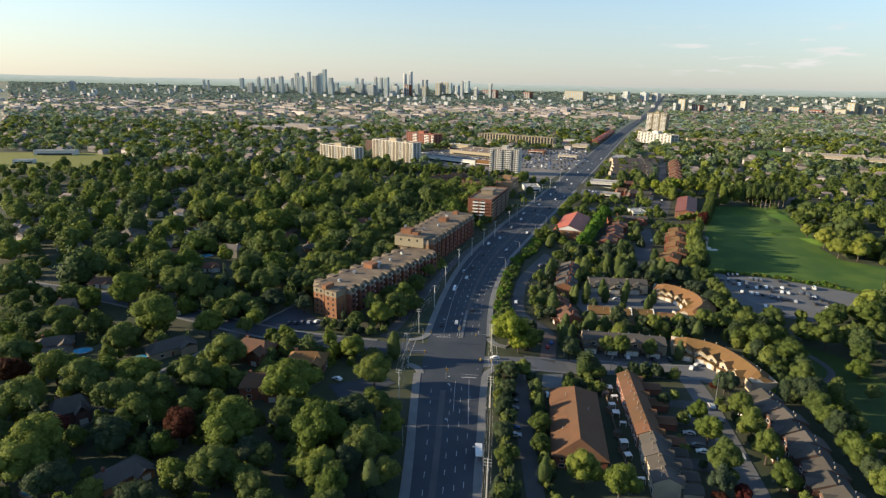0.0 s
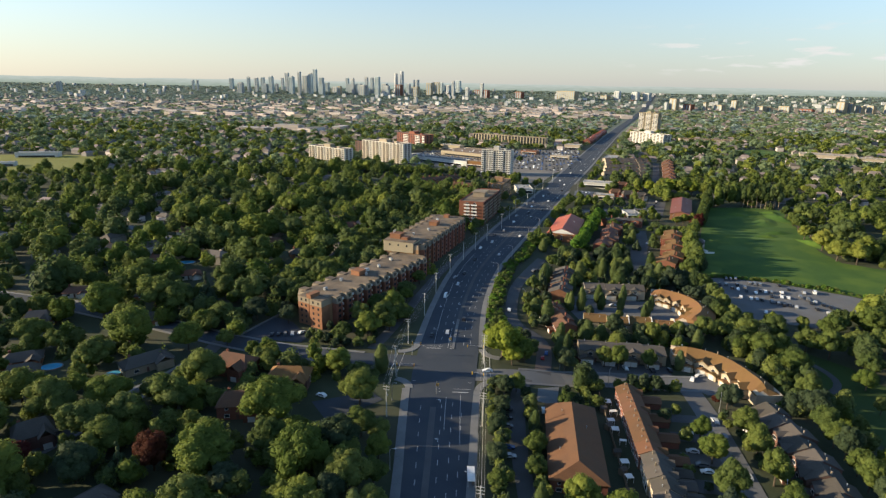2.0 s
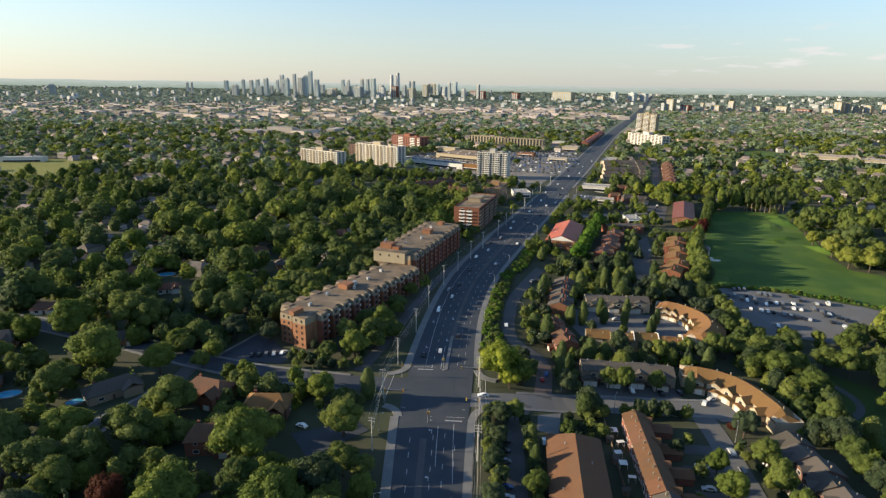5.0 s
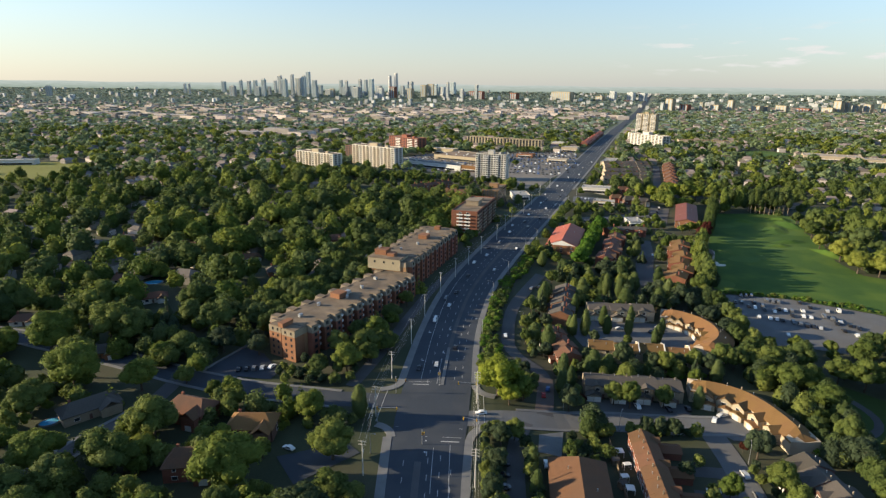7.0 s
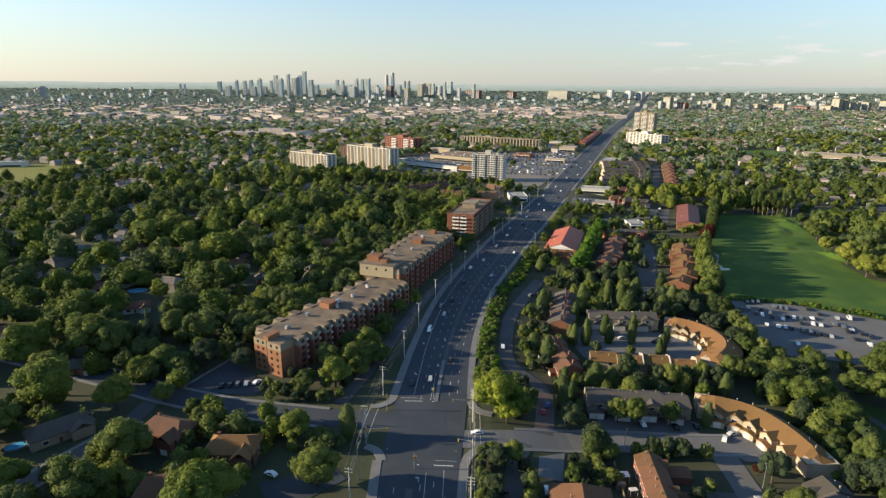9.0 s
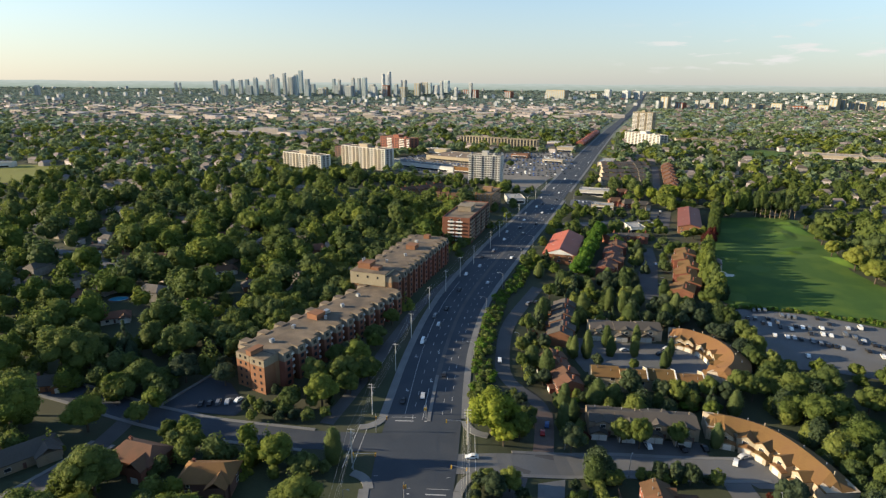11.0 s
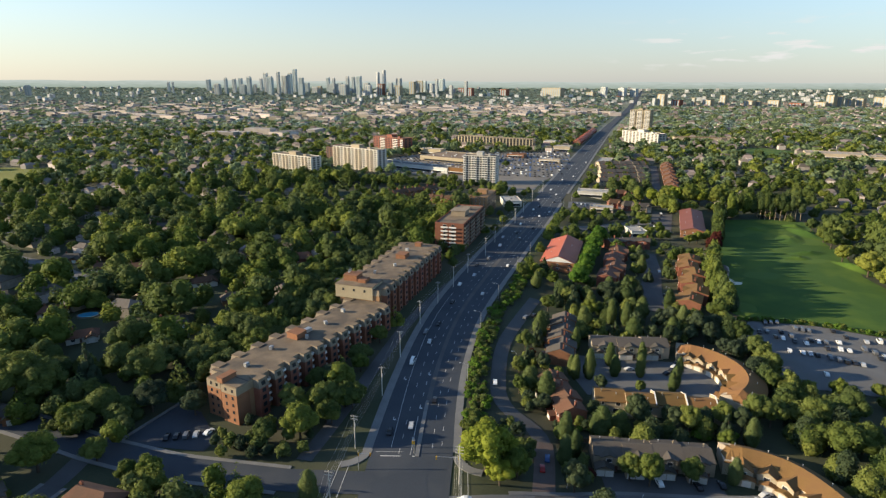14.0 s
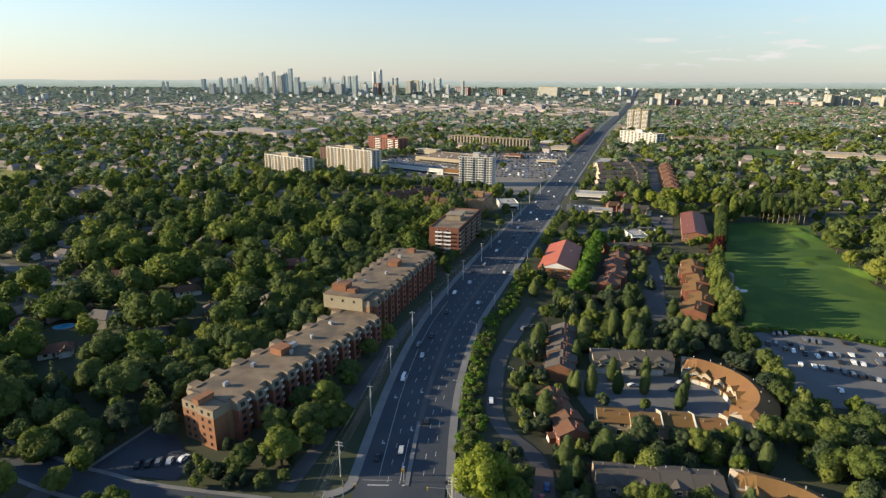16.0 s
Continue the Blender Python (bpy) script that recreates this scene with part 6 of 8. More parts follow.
# pale and glass skyline towers have distance haze in their base colours
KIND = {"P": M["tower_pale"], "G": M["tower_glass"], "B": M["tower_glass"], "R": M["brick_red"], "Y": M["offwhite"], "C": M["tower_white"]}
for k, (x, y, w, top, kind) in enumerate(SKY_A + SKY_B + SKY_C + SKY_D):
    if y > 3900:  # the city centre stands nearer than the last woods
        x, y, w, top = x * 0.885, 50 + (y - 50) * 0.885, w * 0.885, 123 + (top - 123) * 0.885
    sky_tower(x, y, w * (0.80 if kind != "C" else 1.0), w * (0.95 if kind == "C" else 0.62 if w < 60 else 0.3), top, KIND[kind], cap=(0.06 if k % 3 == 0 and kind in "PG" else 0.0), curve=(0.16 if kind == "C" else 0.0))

# ---- poles, wires, lamps, signals ----
POLES_LEFT = [(-30.8, 204), (-32.1, 239.3), (-29.8, 269.5), (-24.8, 304.5), (-20.7, 337), (-13.9, 371.9), (-5.8, 399.4), (2.5, 427.5), (11.5, 455), (24.5, 494.9), (33, 530), (40.6, 562.6), (54.4, 597.2), (66, 640), (80, 690), (98, 745)]
POLES_RIGHT = [(2.6, 110), (4.1, 148), (5.5, 200.3), (6.6, 251.5)]


def utility_pole(x, y, h, arms):
    t = thing("utility_pole", "tall pale utility pole with crossarms and wires", "utility pole", place(x, y, -8), group="utility poles along the avenue")
    Build().tube((0, 0, -0.5), (0, 0, h), 0.22, 0.13, 8).part("pole", M["pole"], t)
    for k in range(arms):
        z = h - 0.5 - 1.1 * k
        b = Build().box(-1.25, 1.25, -0.06, 0.06, z - 0.07, z + 0.07)
        for px in (-1.1, -0.5, 0.5, 1.1):
            b.tube((px, 0, z + 0.06), (px, 0, z + 0.3), 0.05, 0.04, 6)
        b.part("crossarm", M["pole"], t)
    Build().tube((0.3, 0, h - 4.4), (0.3, 0, h - 3.5), 0.22, 0.22, 8).part("transformer", M["steel"], t)
    return t


def wire(pts, h, off, mat):
    """Cables strung from pole to pole, sagging between."""
    cu = bpy.data.curves.new("power_line", "CURVE")
    cu.dimensions, cu.bevel_depth, cu.bevel_resolution = "3D", 0.02, 0
    for o, z in off:
        sp = cu.splines.new("POLY")
        p = []
        for (x0, y0), (x1, y1) in zip(pts, pts[1:]):
            for i in range(6):
                f = i / 6
                p.append((x0 + (x1 - x0) * f + o, y0 + (y1 - y0) * f, g(x0, y0) * (1 - f) + g(x1, y1) * f + h + z - 3.2 * f * (1 - f)))
        p.append((pts[-1][0] + o, pts[-1][1], g(*pts[-1]) + h + z))
        sp.points.add(len(p) - 1)
        for q, co in zip(sp.points, p):
            q.co = (*co, 1)
    ob = new("power_line", cu)
    cu.materials.append(mat)
    return tagged(ob, "thin sagging power lines between the poles", "power line")


for x, y in POLES_LEFT:
    utility_pole(x, y, 13.0, 1 if y > 300 else 2)
for x, y in POLES_RIGHT:
    utility_pole(x, y, 14.0, 3)
# pale surface colours put the sunlit look into the wires
wire(POLES_LEFT, 12.6, ((-1.1, 0), (0.5, 0), (1.1, 0), (0.2, -3.2), (0.3, -4.6)), M["steel"])
wire(POLES_RIGHT, 13.6, ((-1.1, 0), (1.1, 0), (0.2, -1.1), (-0.6, -2.2), (0.3, -4.2), (0.3, -5.0)), M["pole"])


def street_lamp(x, y, turn, h=8.5, arm=3.0):
    t = thing("street_lamp", "galvanised street lamp with a curved arm", "street lamp", place(x, y, turn), group="street lamps")
    Build().tube((0, 0, -0.3), (0, 0, h), 0.13, 0.08, 8).part("pole", M["steel"], t)
    Build().tube((0, 0, h - 0.1), (-arm * 0.5, 0, h + 0.5), 0.06, 0.055, 6).tube((-arm * 0.5, 0, h + 0.5), (-arm, 0, h + 0.55), 0.055, 0.05, 6).part("arm", M["steel"], t)
    Build().box(-arm - 0.6, -arm + 0.1, -0.17, 0.17, h + 0.45, h + 0.65, inset=0.05).part("lamp_head", M["steel"], t)
    Build().tube((0, 0, 0), (0, 0, 0.45), 0.28, 0.24, 8).part("base", M["concrete"], t)


for x, y in ((8.7, 315.4), (15.9, 369.1), (27.2, 409), (43.3, 465), (55.4, 500), (71, 552), (88, 604), (104, 650), (121, 700), (138, 750), (1.8, 160), (-0.5, 120)):
    street_lamp(x + 1.2, y, -12)
for x, y, a in ((-25.0, 172, 180), (-30.3, 215.8, 160), (41.5, 254, 60), (60.5, 240, 240), (100.6, 222, 250), (99.5, 168, 245), (128, 418, 0), (31.5, 331, 0)):
    street_lamp(x, y, a, 7.5, 1.6)


def signal(x, y, turn, arm=7.5, h=6.0):
    t = thing("traffic_signal", "steel mast with a long arm and yellow traffic signals", "traffic signal", place(x, y, turn), group="traffic signals at the crossing")
    Build().tube((0, 0, -0.3), (0, 0, h + 1.5), 0.15, 0.11, 8).part("mast", M["steel"], t)
    Build().tube((0, 0, h), (arm, 0, h + 0.4), 0.09, 0.06, 6).part("arm", M["steel"], t)
    for px in (arm, arm * 0.02):
        s = Build().box(px - 0.2, px + 0.2, -0.2, 0.2, h - 0.75, h + 0.45, 0).part("signal_head", M["yellow"], t)
        for k in range(3):
            Build().tube((px, -0.2, h + 0.2 - 0.4 * k), (px, -0.28, h + 0.2 - 0.4 * k), 0.13, 0.13, 8).part("lens", M["lens"], s)


signal(-31.0, 235.5, 0)
signal(-26.6, 257.5, 0, 4.0)
signal(6.6, 256.5, 180)
signal(6.4, 229.5, 170, 5.0)
signal(-12.9, 222.0, 0, 0.6, 4.6)
signal(-8.9, 266.8, 180, 0.6, 4.6)

# bus shelter
t = thing("bus_shelter", "long glazed bus shelter with a pale roof beside the avenue", "bus shelter", place(1.6, 168.5, 2))
Build().box(-1.1, 1.1, -3.6, 3.6, 2.4, 2.6).box(-1.2, 1.2, -3.7, 3.7, 2.604, 2.68).part("roof", M["trim"], t, "pale flat roof panel")
for px, py in ((-0.95, -3.4), (0.95, -3.4), (-0.95, 3.4), (0.95, 3.4), (0.95, 0)):
    Build().box(px - 0.06, px + 0.06, py - 0.06, py + 0.06, 0, 2.4).part("post", M["steel"], t)
for py in (-1.7, 1.7):
    Build().box(0.97, 1.0, py - 1.55, py + 1.55, 0.2, 2.3).part("pane", M["glass"], t)
Build().box(0.3, 0.8, -2.4, 2.4, 0.42, 0.5).box(0.4, 0.5, -2.2, -2.0, 0, 0.42).box(0.4, 0.5, 2.0, 2.2, 0, 0.42).part("bench", M["wood"], t)

# retaining wall and fence beside the apartment car park
tagged(ribbon("retaining_wall", [(-113.5, 271.5), (-107, 288), (-103, 297.5)], -0.25, 0.25, 0.9, M["concrete"], thick=1.4, step=4), "low pale concrete retaining wall beside the car park", "wall", kind="structure")
for n_, pts in enumerate(([(131, 226), (127, 245), (118, 268), (104, 276)], [(52, 280), (96, 278)], [(51.5, 160), (55, 232)], [(50, 288), (106, 285)])):
    q = path_points(pts, 2.4)
    fence = thing("fence", "weathered wooden board fence behind gardens", "fence", place(*q[0]), group="garden fences")
    inv = fence.matrix_basis.inverted()
    for p, r in zip(q, q[1:]):
        a = math.degrees(math.atan2(r[1] - p[1], r[0] - p[0]))
        ln = math.hypot(*(r - p))
        m_ = pose((p[0] + r[0]) / 2, (p[1] + r[1]) / 2, g((p[0] + r[0]) / 2, (p[1] + r[1]) / 2) - 0.2, 0, 0, a)
        b = Build().box(-ln / 2, ln / 2, -0.03, 0.03, 0.1, 1.9).box(-ln / 2, ln / 2, -0.06, 0.06, 1.9, 1.98)
        b.part("panel", M["wood"], fence, at=inv @ m_)
        Build().box(-ln / 2 - 0.07, -ln / 2 + 0.07, -0.07, 0.07, 0, 2.1).part("post", M["wood"], fence, at=inv @ m_)

# ---- vehicles ----
def car(paint, label, ln=4.5, h=1.45, van=False):
    t = thing("car", label, "car", group="parked and driving cars")
    w = 0.9
    if van:
        prof = [(-ln / 2, 0.35), (ln / 2, 0.35), (ln / 2, 0.95), (ln / 2 - 0.7, 1.1), (ln / 2 - 1.5, h), (-ln / 2 + 0.1, h), (-ln / 2, 1.0)]
        glass = [(ln / 2 - 0.82, 1.14), (ln / 2 - 1.48, h - 0.1), (-ln / 2 + 0.5, h - 0.1), (-ln / 2 + 0.4, 1.14)]
    else:
        prof = [(-ln / 2, 0.32), (ln / 2, 0.32), (ln / 2 + 0.02, 0.62), (ln / 2 - 0.15, 0.78), (ln / 2 - 1.25, 0.92), (ln / 2 - 2.0, h), (-ln / 2 + 1.25, h), (-ln / 2 + 0.4, 0.98), (-ln / 2, 0.85)]
        glass = [(ln / 2 - 1.4, 0.97), (ln / 2 - 2.02, h - 0.07), (-ln / 2 + 1.25, h - 0.07), (-ln / 2 + 0.62, 0.97)]

    def skin(p, half, lean, mi, b):
        lo = min(z for _, z in p)
        left = [(x, half - lean * (z - lo), z) for x, z in p]
        right = [(x, -half + lean * (z - lo), z) for x, z in p]
        k, n = len(b.v), len(p)
        b.v += left + right
        for i in range(n):
            j = (i + 1) % n
            b.f.append((k + i, k + j, k + n + j, k + n + i))
            b.m.append(mi)
        b.f += [tuple(range(k + n - 1, k - 1, -1)), tuple(range(k + n, k + 2 * n))]
        b.m += [mi, mi]
        return b

    skin(prof, w, 0.12, 0, Build()).part("body", paint, t)
    skin(glass, w - 0.05, 0.10, 0, Build()).part("cabin_glass", M["glass"], t)
    for px, py in ((ln / 2 - 0.85, w - 0.08), (ln / 2 - 0.85, -w + 0.08), (-ln / 2 + 0.85, w - 0.08), (-ln / 2 + 0.85, -w + 0.08)):
        Build().tube((px, py - 0.1, 0.32), (px, py + 0.1, 0.32), 0.32, 0.32, 10).part("wheel", M["tyre"], t)
    return t


CARS = [car(PAINTS["white"], "white family car with dark windows"), car(PAINTS["silver"], "silver saloon car with dark windows"), car(PAINTS["grey"], "dark grey car with tinted windows", 4.6, 1.6, True), car(PAINTS["black"], "glossy black saloon car on asphalt"),
        car(PAINTS["red"], "dark red small family car", 4.1, 1.5), car(PAINTS["white"], "tall white van with dark windscreen", 5.2, 2.1, True), car(PAINTS["blue"], "dark blue saloon car on asphalt")]
fresh = set(range(len(CARS)))


def park(k, x, y, turn, z=None):
    m_ = pose(x, y, g(x, y) + 0.05 if z is None else z, 0, 0, turn)
    if k in fresh:
        fresh.discard(k)
        CARS[k].matrix_basis = m_
    else:
        copy_thing(CARS[k], m_)


rnd = random.Random(11)
PICK = (0, 0, 0, 1, 1, 2, 2, 2, 2, 3, 3, 3, 3, 3, 2, 6, 3)
LOT_A = [(168, 385.9), (171, 386.1), (174.3, 386.3), (159.8, 374.6), (163.7, 374.8), (165.4, 369.2), (168.1, 367.4), (170.8, 375), (173.7, 370.6), (172.2, 364.5), (164.6, 354.5), (180.2, 379), (182.9, 377.5), (185.7, 376.8), (180.8, 365.6), (183.7, 364.3), (186.8, 363.7), (176.8, 362.4), (184, 357), (198, 376.7)]
LOT_B = [(169.9, 352.7), (172.8, 351.5), (175.4, 350.2), (193.4, 364), (189.9, 356.6), (193.2, 355.4), (200.4, 369.7), (179.9, 347.8), (182.7, 345.9), (185.4, 344.2), (188.2, 342.9), (191, 341.6), (207.4, 364.8), (201.2, 356.6), (204, 353.6), (213.9, 365.1), (203, 347.8), (206.2, 349.9), (208.7, 345.6), (211, 342), (169.4, 332.4), (201.7, 339.1), (204.9, 333)]
for k, (x, y) in enumerate(LOT_A + LOT_B):
    park(5 if k == 35 else rnd.choice(PICK), x, y, 72 + rnd.uniform(-4, 4) + (180 if k % 3 == 0 else 0))
for x, y in ((121, 684), (125, 685), (129, 684), (133, 686), (138, 684), (126, 674), (131, 675), (199, 652), (196, 642), (190, 628), (180, 606), (176, 598)):
    park(rnd.choice(PICK), x, y, 80)
for k, x, y, a in ((6, 14.6, 187, 4), (1, 14.8, 182, 2), (2, 14.6, 200, 3), (3, 14.9, 206, 5), (3, 15.2, 212, 3), (4, 34.5, 262, 85), (6, 37.0, 268, 80), (0, 30.0, 215, 88), (1, 96.4, 215, 92), (2, 95.6, 204, 91), (1, 94.3, 181, 91), (0, 82.5, 206, 175),
                   (1, 80.5, 194, 172), (2, 81, 186, 170), (0, 81.5, 182.5, 172), (0, 72, 257.5, 95), (3, 84, 256, 95), (0, 99.5, 249, 60), (1, 104, 252.5, 20), (3, 92, 257, 90), (1, 83, 334, 10), (0, 92, 345, -5), (3, 99, 331, 30), (3, 102, 333.5, 30), (1, 104.5, 337, 25), (3, 107, 340.5, 20),
                   (6, 77, 341, 95), (4, 66, 343, 90), (0, 21.6, 316, 88), (0, -59.0, 216.5, 155), (3, -95, 273.5, 100), (2, -91.8, 274.2, 100), (1, -88.5, 275, 100), (3, -98.2, 272.8, 100), (0, -84.5, 276.5, 70), (1, 139.5, 470, 75), (3, 128, 425, 70), (0, 8.2, 243.5, 185), (3, 46.4, 388, 60), (2, 41.5, 384, 62)):
    park(k, x, y, a)
LANE_S, LANE_N = (-9.6, -5.6, -2.2), (4.8, 8.2, 11.2)
for k, lane, y, dirn in ((5, 0, 332, 1), (1, 1, 352, 1), (3, 1, 372, 1), (1, 2, 283, 1), (3, 0, 279, 1), (2, 0, 362, 1), (3, 1, 401, 1), (0, 0, 431, 1), (1, 1, 449, 1), (3, 0, 470, 1), (2, 1, 486, 1), (0, 1, 520, 1), (1, 0, 545, 1), (3, 2, 560, 1), (0, 1, 590, 1), (2, 0, 615, 1), (0, 1, 650, 1), (3, 2, 664, 1), (1, 0, 700, 1), (0, 1, 760, 1), (0, 2, 830, 1), (3, 0, 880, 1), (1, 1, 960, 1),
                       (3, 0, 301, -1), (1, 1, 415, -1), (0, 2, 470, -1), (2, 0, 540, -1), (3, 1, 575, -1), (0, 0, 622, -1), (1, 2, 640, -1), (3, 1, 690, -1), (0, 0, 730, -1), (2, 2, 790, -1), (0, 1, 860, -1), (1, 0, 930, -1), (0, 2, 1000, -1)):
    off = (LANE_S if dirn > 0 else LANE_N)[lane]
    m_ = on_road(off, y)
    park(k, m_.translation.x, m_.translation.y, math.degrees(m_.to_euler().z) + (-90 if dirn > 0 else 90), m_.translation.z)

# rows of far parked cars in the plaza, too small to tell apart
rp = np.random.RandomState(91)
far_cars = Build()
for row in range(19):
    for i in range(52):
        u, v = -110 + 5.6 * i + rp.uniform(-0.4, 0.4), 0.0
        px_, py_ = u + 6.0 * row * 0.32, 880 + 16.5 * row - 0.42 * u * 0.5
        if rp.uniform() < 0.22 or not inside(PLAZA, np.array([px_]), np.array([py_]))[0] or any((px_ - bx) ** 2 + (py_ - by) ** 2 < (br * 0.95) ** 2 for bx, by, br in BLOCKED):
            continue
        k = len(far_cars.v)
        mi = int(rp.choice((0, 1, 2, 2, 2, 3, 3, 3, 3, 3, 3, 3)))
        far_cars.box(-0.9, 0.9, -2.2, 2.2, 0.25, 0.9, mi).box(-0.8, 0.8, -1.3, 1.5, 0.904, 1.45, mi, inset=0.2)
        z0 = g(px_, py_) + 0.02
        far_cars.v[k:] = [(px_ + p * 0.93 - q * 0.36, py_ + p * 0.36 + q * 0.93, z0 + r_) for p, q, r_ in far_cars.v[k:]]
tagged(far_cars.part("far_cars", [PAINTS["white"], PAINTS["silver"], PAINTS["blue"], PAINTS["black"]]), "rows of small parked cars in the far plaza", "cars", kind="stuff")

# ---- trees ----
def rot_z(a):
    c, s = np.cos(a), np.sin(a)
    return np.array([[c, -s, 0], [s, c, 0], [0, 0, 1]])


def quad_ball(n):
    """A ball of quads, n cuts a side."""
    bm = bmesh.new()
    bmesh.ops.create_cube(bm, size=2.0)
    if n > 1:
        bmesh.ops.subdivide_edges(bm, edges=bm.edges[:], cuts=n - 1, use_grid_fill=True)
    v = np.array([q.co.normalized()[:] for q in bm.verts])
    f = np.array([[q.index for q in p.verts] for p in bm.faces])
    bm.free()
    return v, f


BALL_COARSE = quad_ball(2)


def crown(kind, seed, leaves, leaf, core=True, lobe_count=24):
    """A crown about 1 m across and tall: lobes covered with small leaf clumps as tilted triangles, round an uneven core. Returns vertices and triangles."""
    r = np.random.RandomState(seed)
    leaves *= 2
    lobes = []
    if kind == "broad":
        n = lobe_count
        for i in range(n):
            dz = 1 - 1.55 * (i + r.uniform(0.1, 0.9)) / n
            a = 2.4 * i + r.uniform(-0.5, 0.5)
            rr = np.sqrt(max(0.05, 1 - dz * dz)) * 0.27 * r.uniform(0.62, 1.22)
            lobes.append((rr * np.cos(a), rr * np.sin(a), 0.52 + 0.27 * dz * r.uniform(0.8, 1.15), r.uniform(0.07, 0.165) * (1.25 if n < 18 else 1)))
        lobes.append((r.uniform(-0.04, 0.04), r.uniform(-0.04, 0.04), 0.50, 0.28))
    elif kind == "column":
        for z in np.linspace(0.14, 0.86, 7):
            lobes.append((r.uniform(-0.05, 0.05), r.uniform(-0.05, 0.05), z, 0.33 * (1.15 - abs(z - 0.4) * 1.25) + r.uniform(-0.02, 0.03)))
    elif kind == "spruce":
        for z in np.linspace(0.08, 0.94, 8):
            k = max(1, int(6 * (1 - z)))
            for i in range(k):
                a = 2 * np.pi * (i + r.uniform(-0.3, 0.3)) / k
                rad = 0.30 * (1 - z)
                lobes.append((rad * np.cos(a), rad * np.sin(a), z, 0.05 + 0.15 * (1 - z)))
    lobes = np.array(lobes)
    w = lobes[:, 3] ** 2
    many = leaves * 4
    pick = r.choice(len(lobes), many, p=w / w.sum())
    d = r.normal(size=(many, 3))
    d /= np.linalg.norm(d, axis=1)[:, None]
    d[:, 2] = np.where(d[:, 2] < -0.45, -d[:, 2], d[:, 2])
    c = lobes[pick, :3] + d * lobes[pick, 3:4] * (0.86 + 0.36 * r.uniform(size=(many, 1)) ** 2)
    # leaves deep inside other lobes are not seen
    deep = (np.linalg.norm(c[:, None] - lobes[None, :, :3], axis=2) < lobes[None, :, 3] * 0.84).any(1)
    c, d = np.r_[c[~deep], c[deep]][:leaves], np.r_[d[~deep], d[deep]][:leaves]
    nrm = d + r.normal(size=(leaves, 3)) * 0.42
    nrm[:, 2] += 0.25
    nrm /= np.linalg.norm(nrm, axis=1)[:, None]
    t = np.cross(nrm, r.normal(size=(leaves, 3)))
    t /= np.linalg.norm(t, axis=1)[:, None]
    s = np.cross(nrm, t)
    size = leaf * r.uniform(0.6, 1.2, (leaves, 1))
    tri = np.stack([c + (t * a * r.uniform(0.7, 1.2, (leaves, 1)) + s * b_ * r.uniform(0.7, 1.2, (leaves, 1))) * size for a, b_ in ((-1, -0.8), (1, -0.8), (0, 1.2))], 1)
    v, f = tri.reshape(-1, 3), np.arange(leaves * 3).reshape(-1, 3)
    if core:
        for x, y, z, rad in sorted(lobes.tolist(), key=lambda q: -q[3])[:max(1, int(len(lobes) * core))]:
            unit, faces = BALL_COARSE
            ball = unit * rad * 0.97 * r.uniform(0.84, 1.10, (len(unit), 1)) + (x, y, z)
            f = np.r_[f, faces[:, [0, 1, 2]] + len(v), faces[:, [0, 2, 3]] + len(v)]
            v = np.r_[v, ball]
    return v, f


def trunk_mesh(seed, kind):
    """A tapered trunk with limbs, for a tree 1 m tall."""
    r = random.Random(seed)
    b = Build()
    if kind != "broad":
        return b.tube((0, 0, -0.03), (0, 0, 0.85), 0.022, 0.006, 6).mesh("trunk", M["bark"])
    p = Vector((0, 0, -0.03))
    q = Vector((r.uniform(-0.02, 0.02), r.uniform(-0.02, 0.02), 0.26))
    b.tube(p, q, 0.030, 0.021, 7)
    for i in range(5):
        a = 2 * math.pi * (i + r.uniform(-0.3, 0.3)) / 5
        e = q + Vector((math.cos(a) * 0.2, math.sin(a) * 0.2, r.uniform(0.2, 0.34)))
        b.tube(q - Vector((0, 0, 0.02)), e, 0.014, 0.006, 5)
        b.tube(e, e + Vector((math.cos(a + 0.6) * 0.12, math.sin(a + 0.6) * 0.12, 0.12)), 0.006, 0.002, 4)
    b.tube(q, q + Vector((0, 0, 0.4)), 0.016, 0.004, 5)
    return b.mesh("trunk", M["bark"])


LEAF_OF = {"b": "leaf", "l": "leaf_light", "d": "leaf_dark", "r": "leaf_red", "c": "leaf_mid", "s": "leaf_dark", "w": "leaf_yellow", "h": "hedge", "v": "leaf_gold"}
SHAPE_OF = {"c": "column", "s": "spruce"}
LABEL_OF = {"b": "broad leafy deciduous tree with a dark uneven crown", "l": "deciduous tree with a sunlit yellow-green crown", "d": "dark green dense garden tree", "r": "small tree with purple-red leaves",
            "c": "slim upright green tree beside houses", "s": "conical dark green conifer tree", "w": "pale yellow-green willow with a loose crown", "h": "bright green bushy tree in a dense row", "v": "large golden-green tree with a full crown in evening sun"}
SHAPES = {k: [crown(k, 40 + 7 * i + len(k), 1200 if k == "broad" else 800, 0.0185) for i in range(6 if k == "broad" else 3)] for k in ("broad", "column", "spruce")}
PROTO = {}


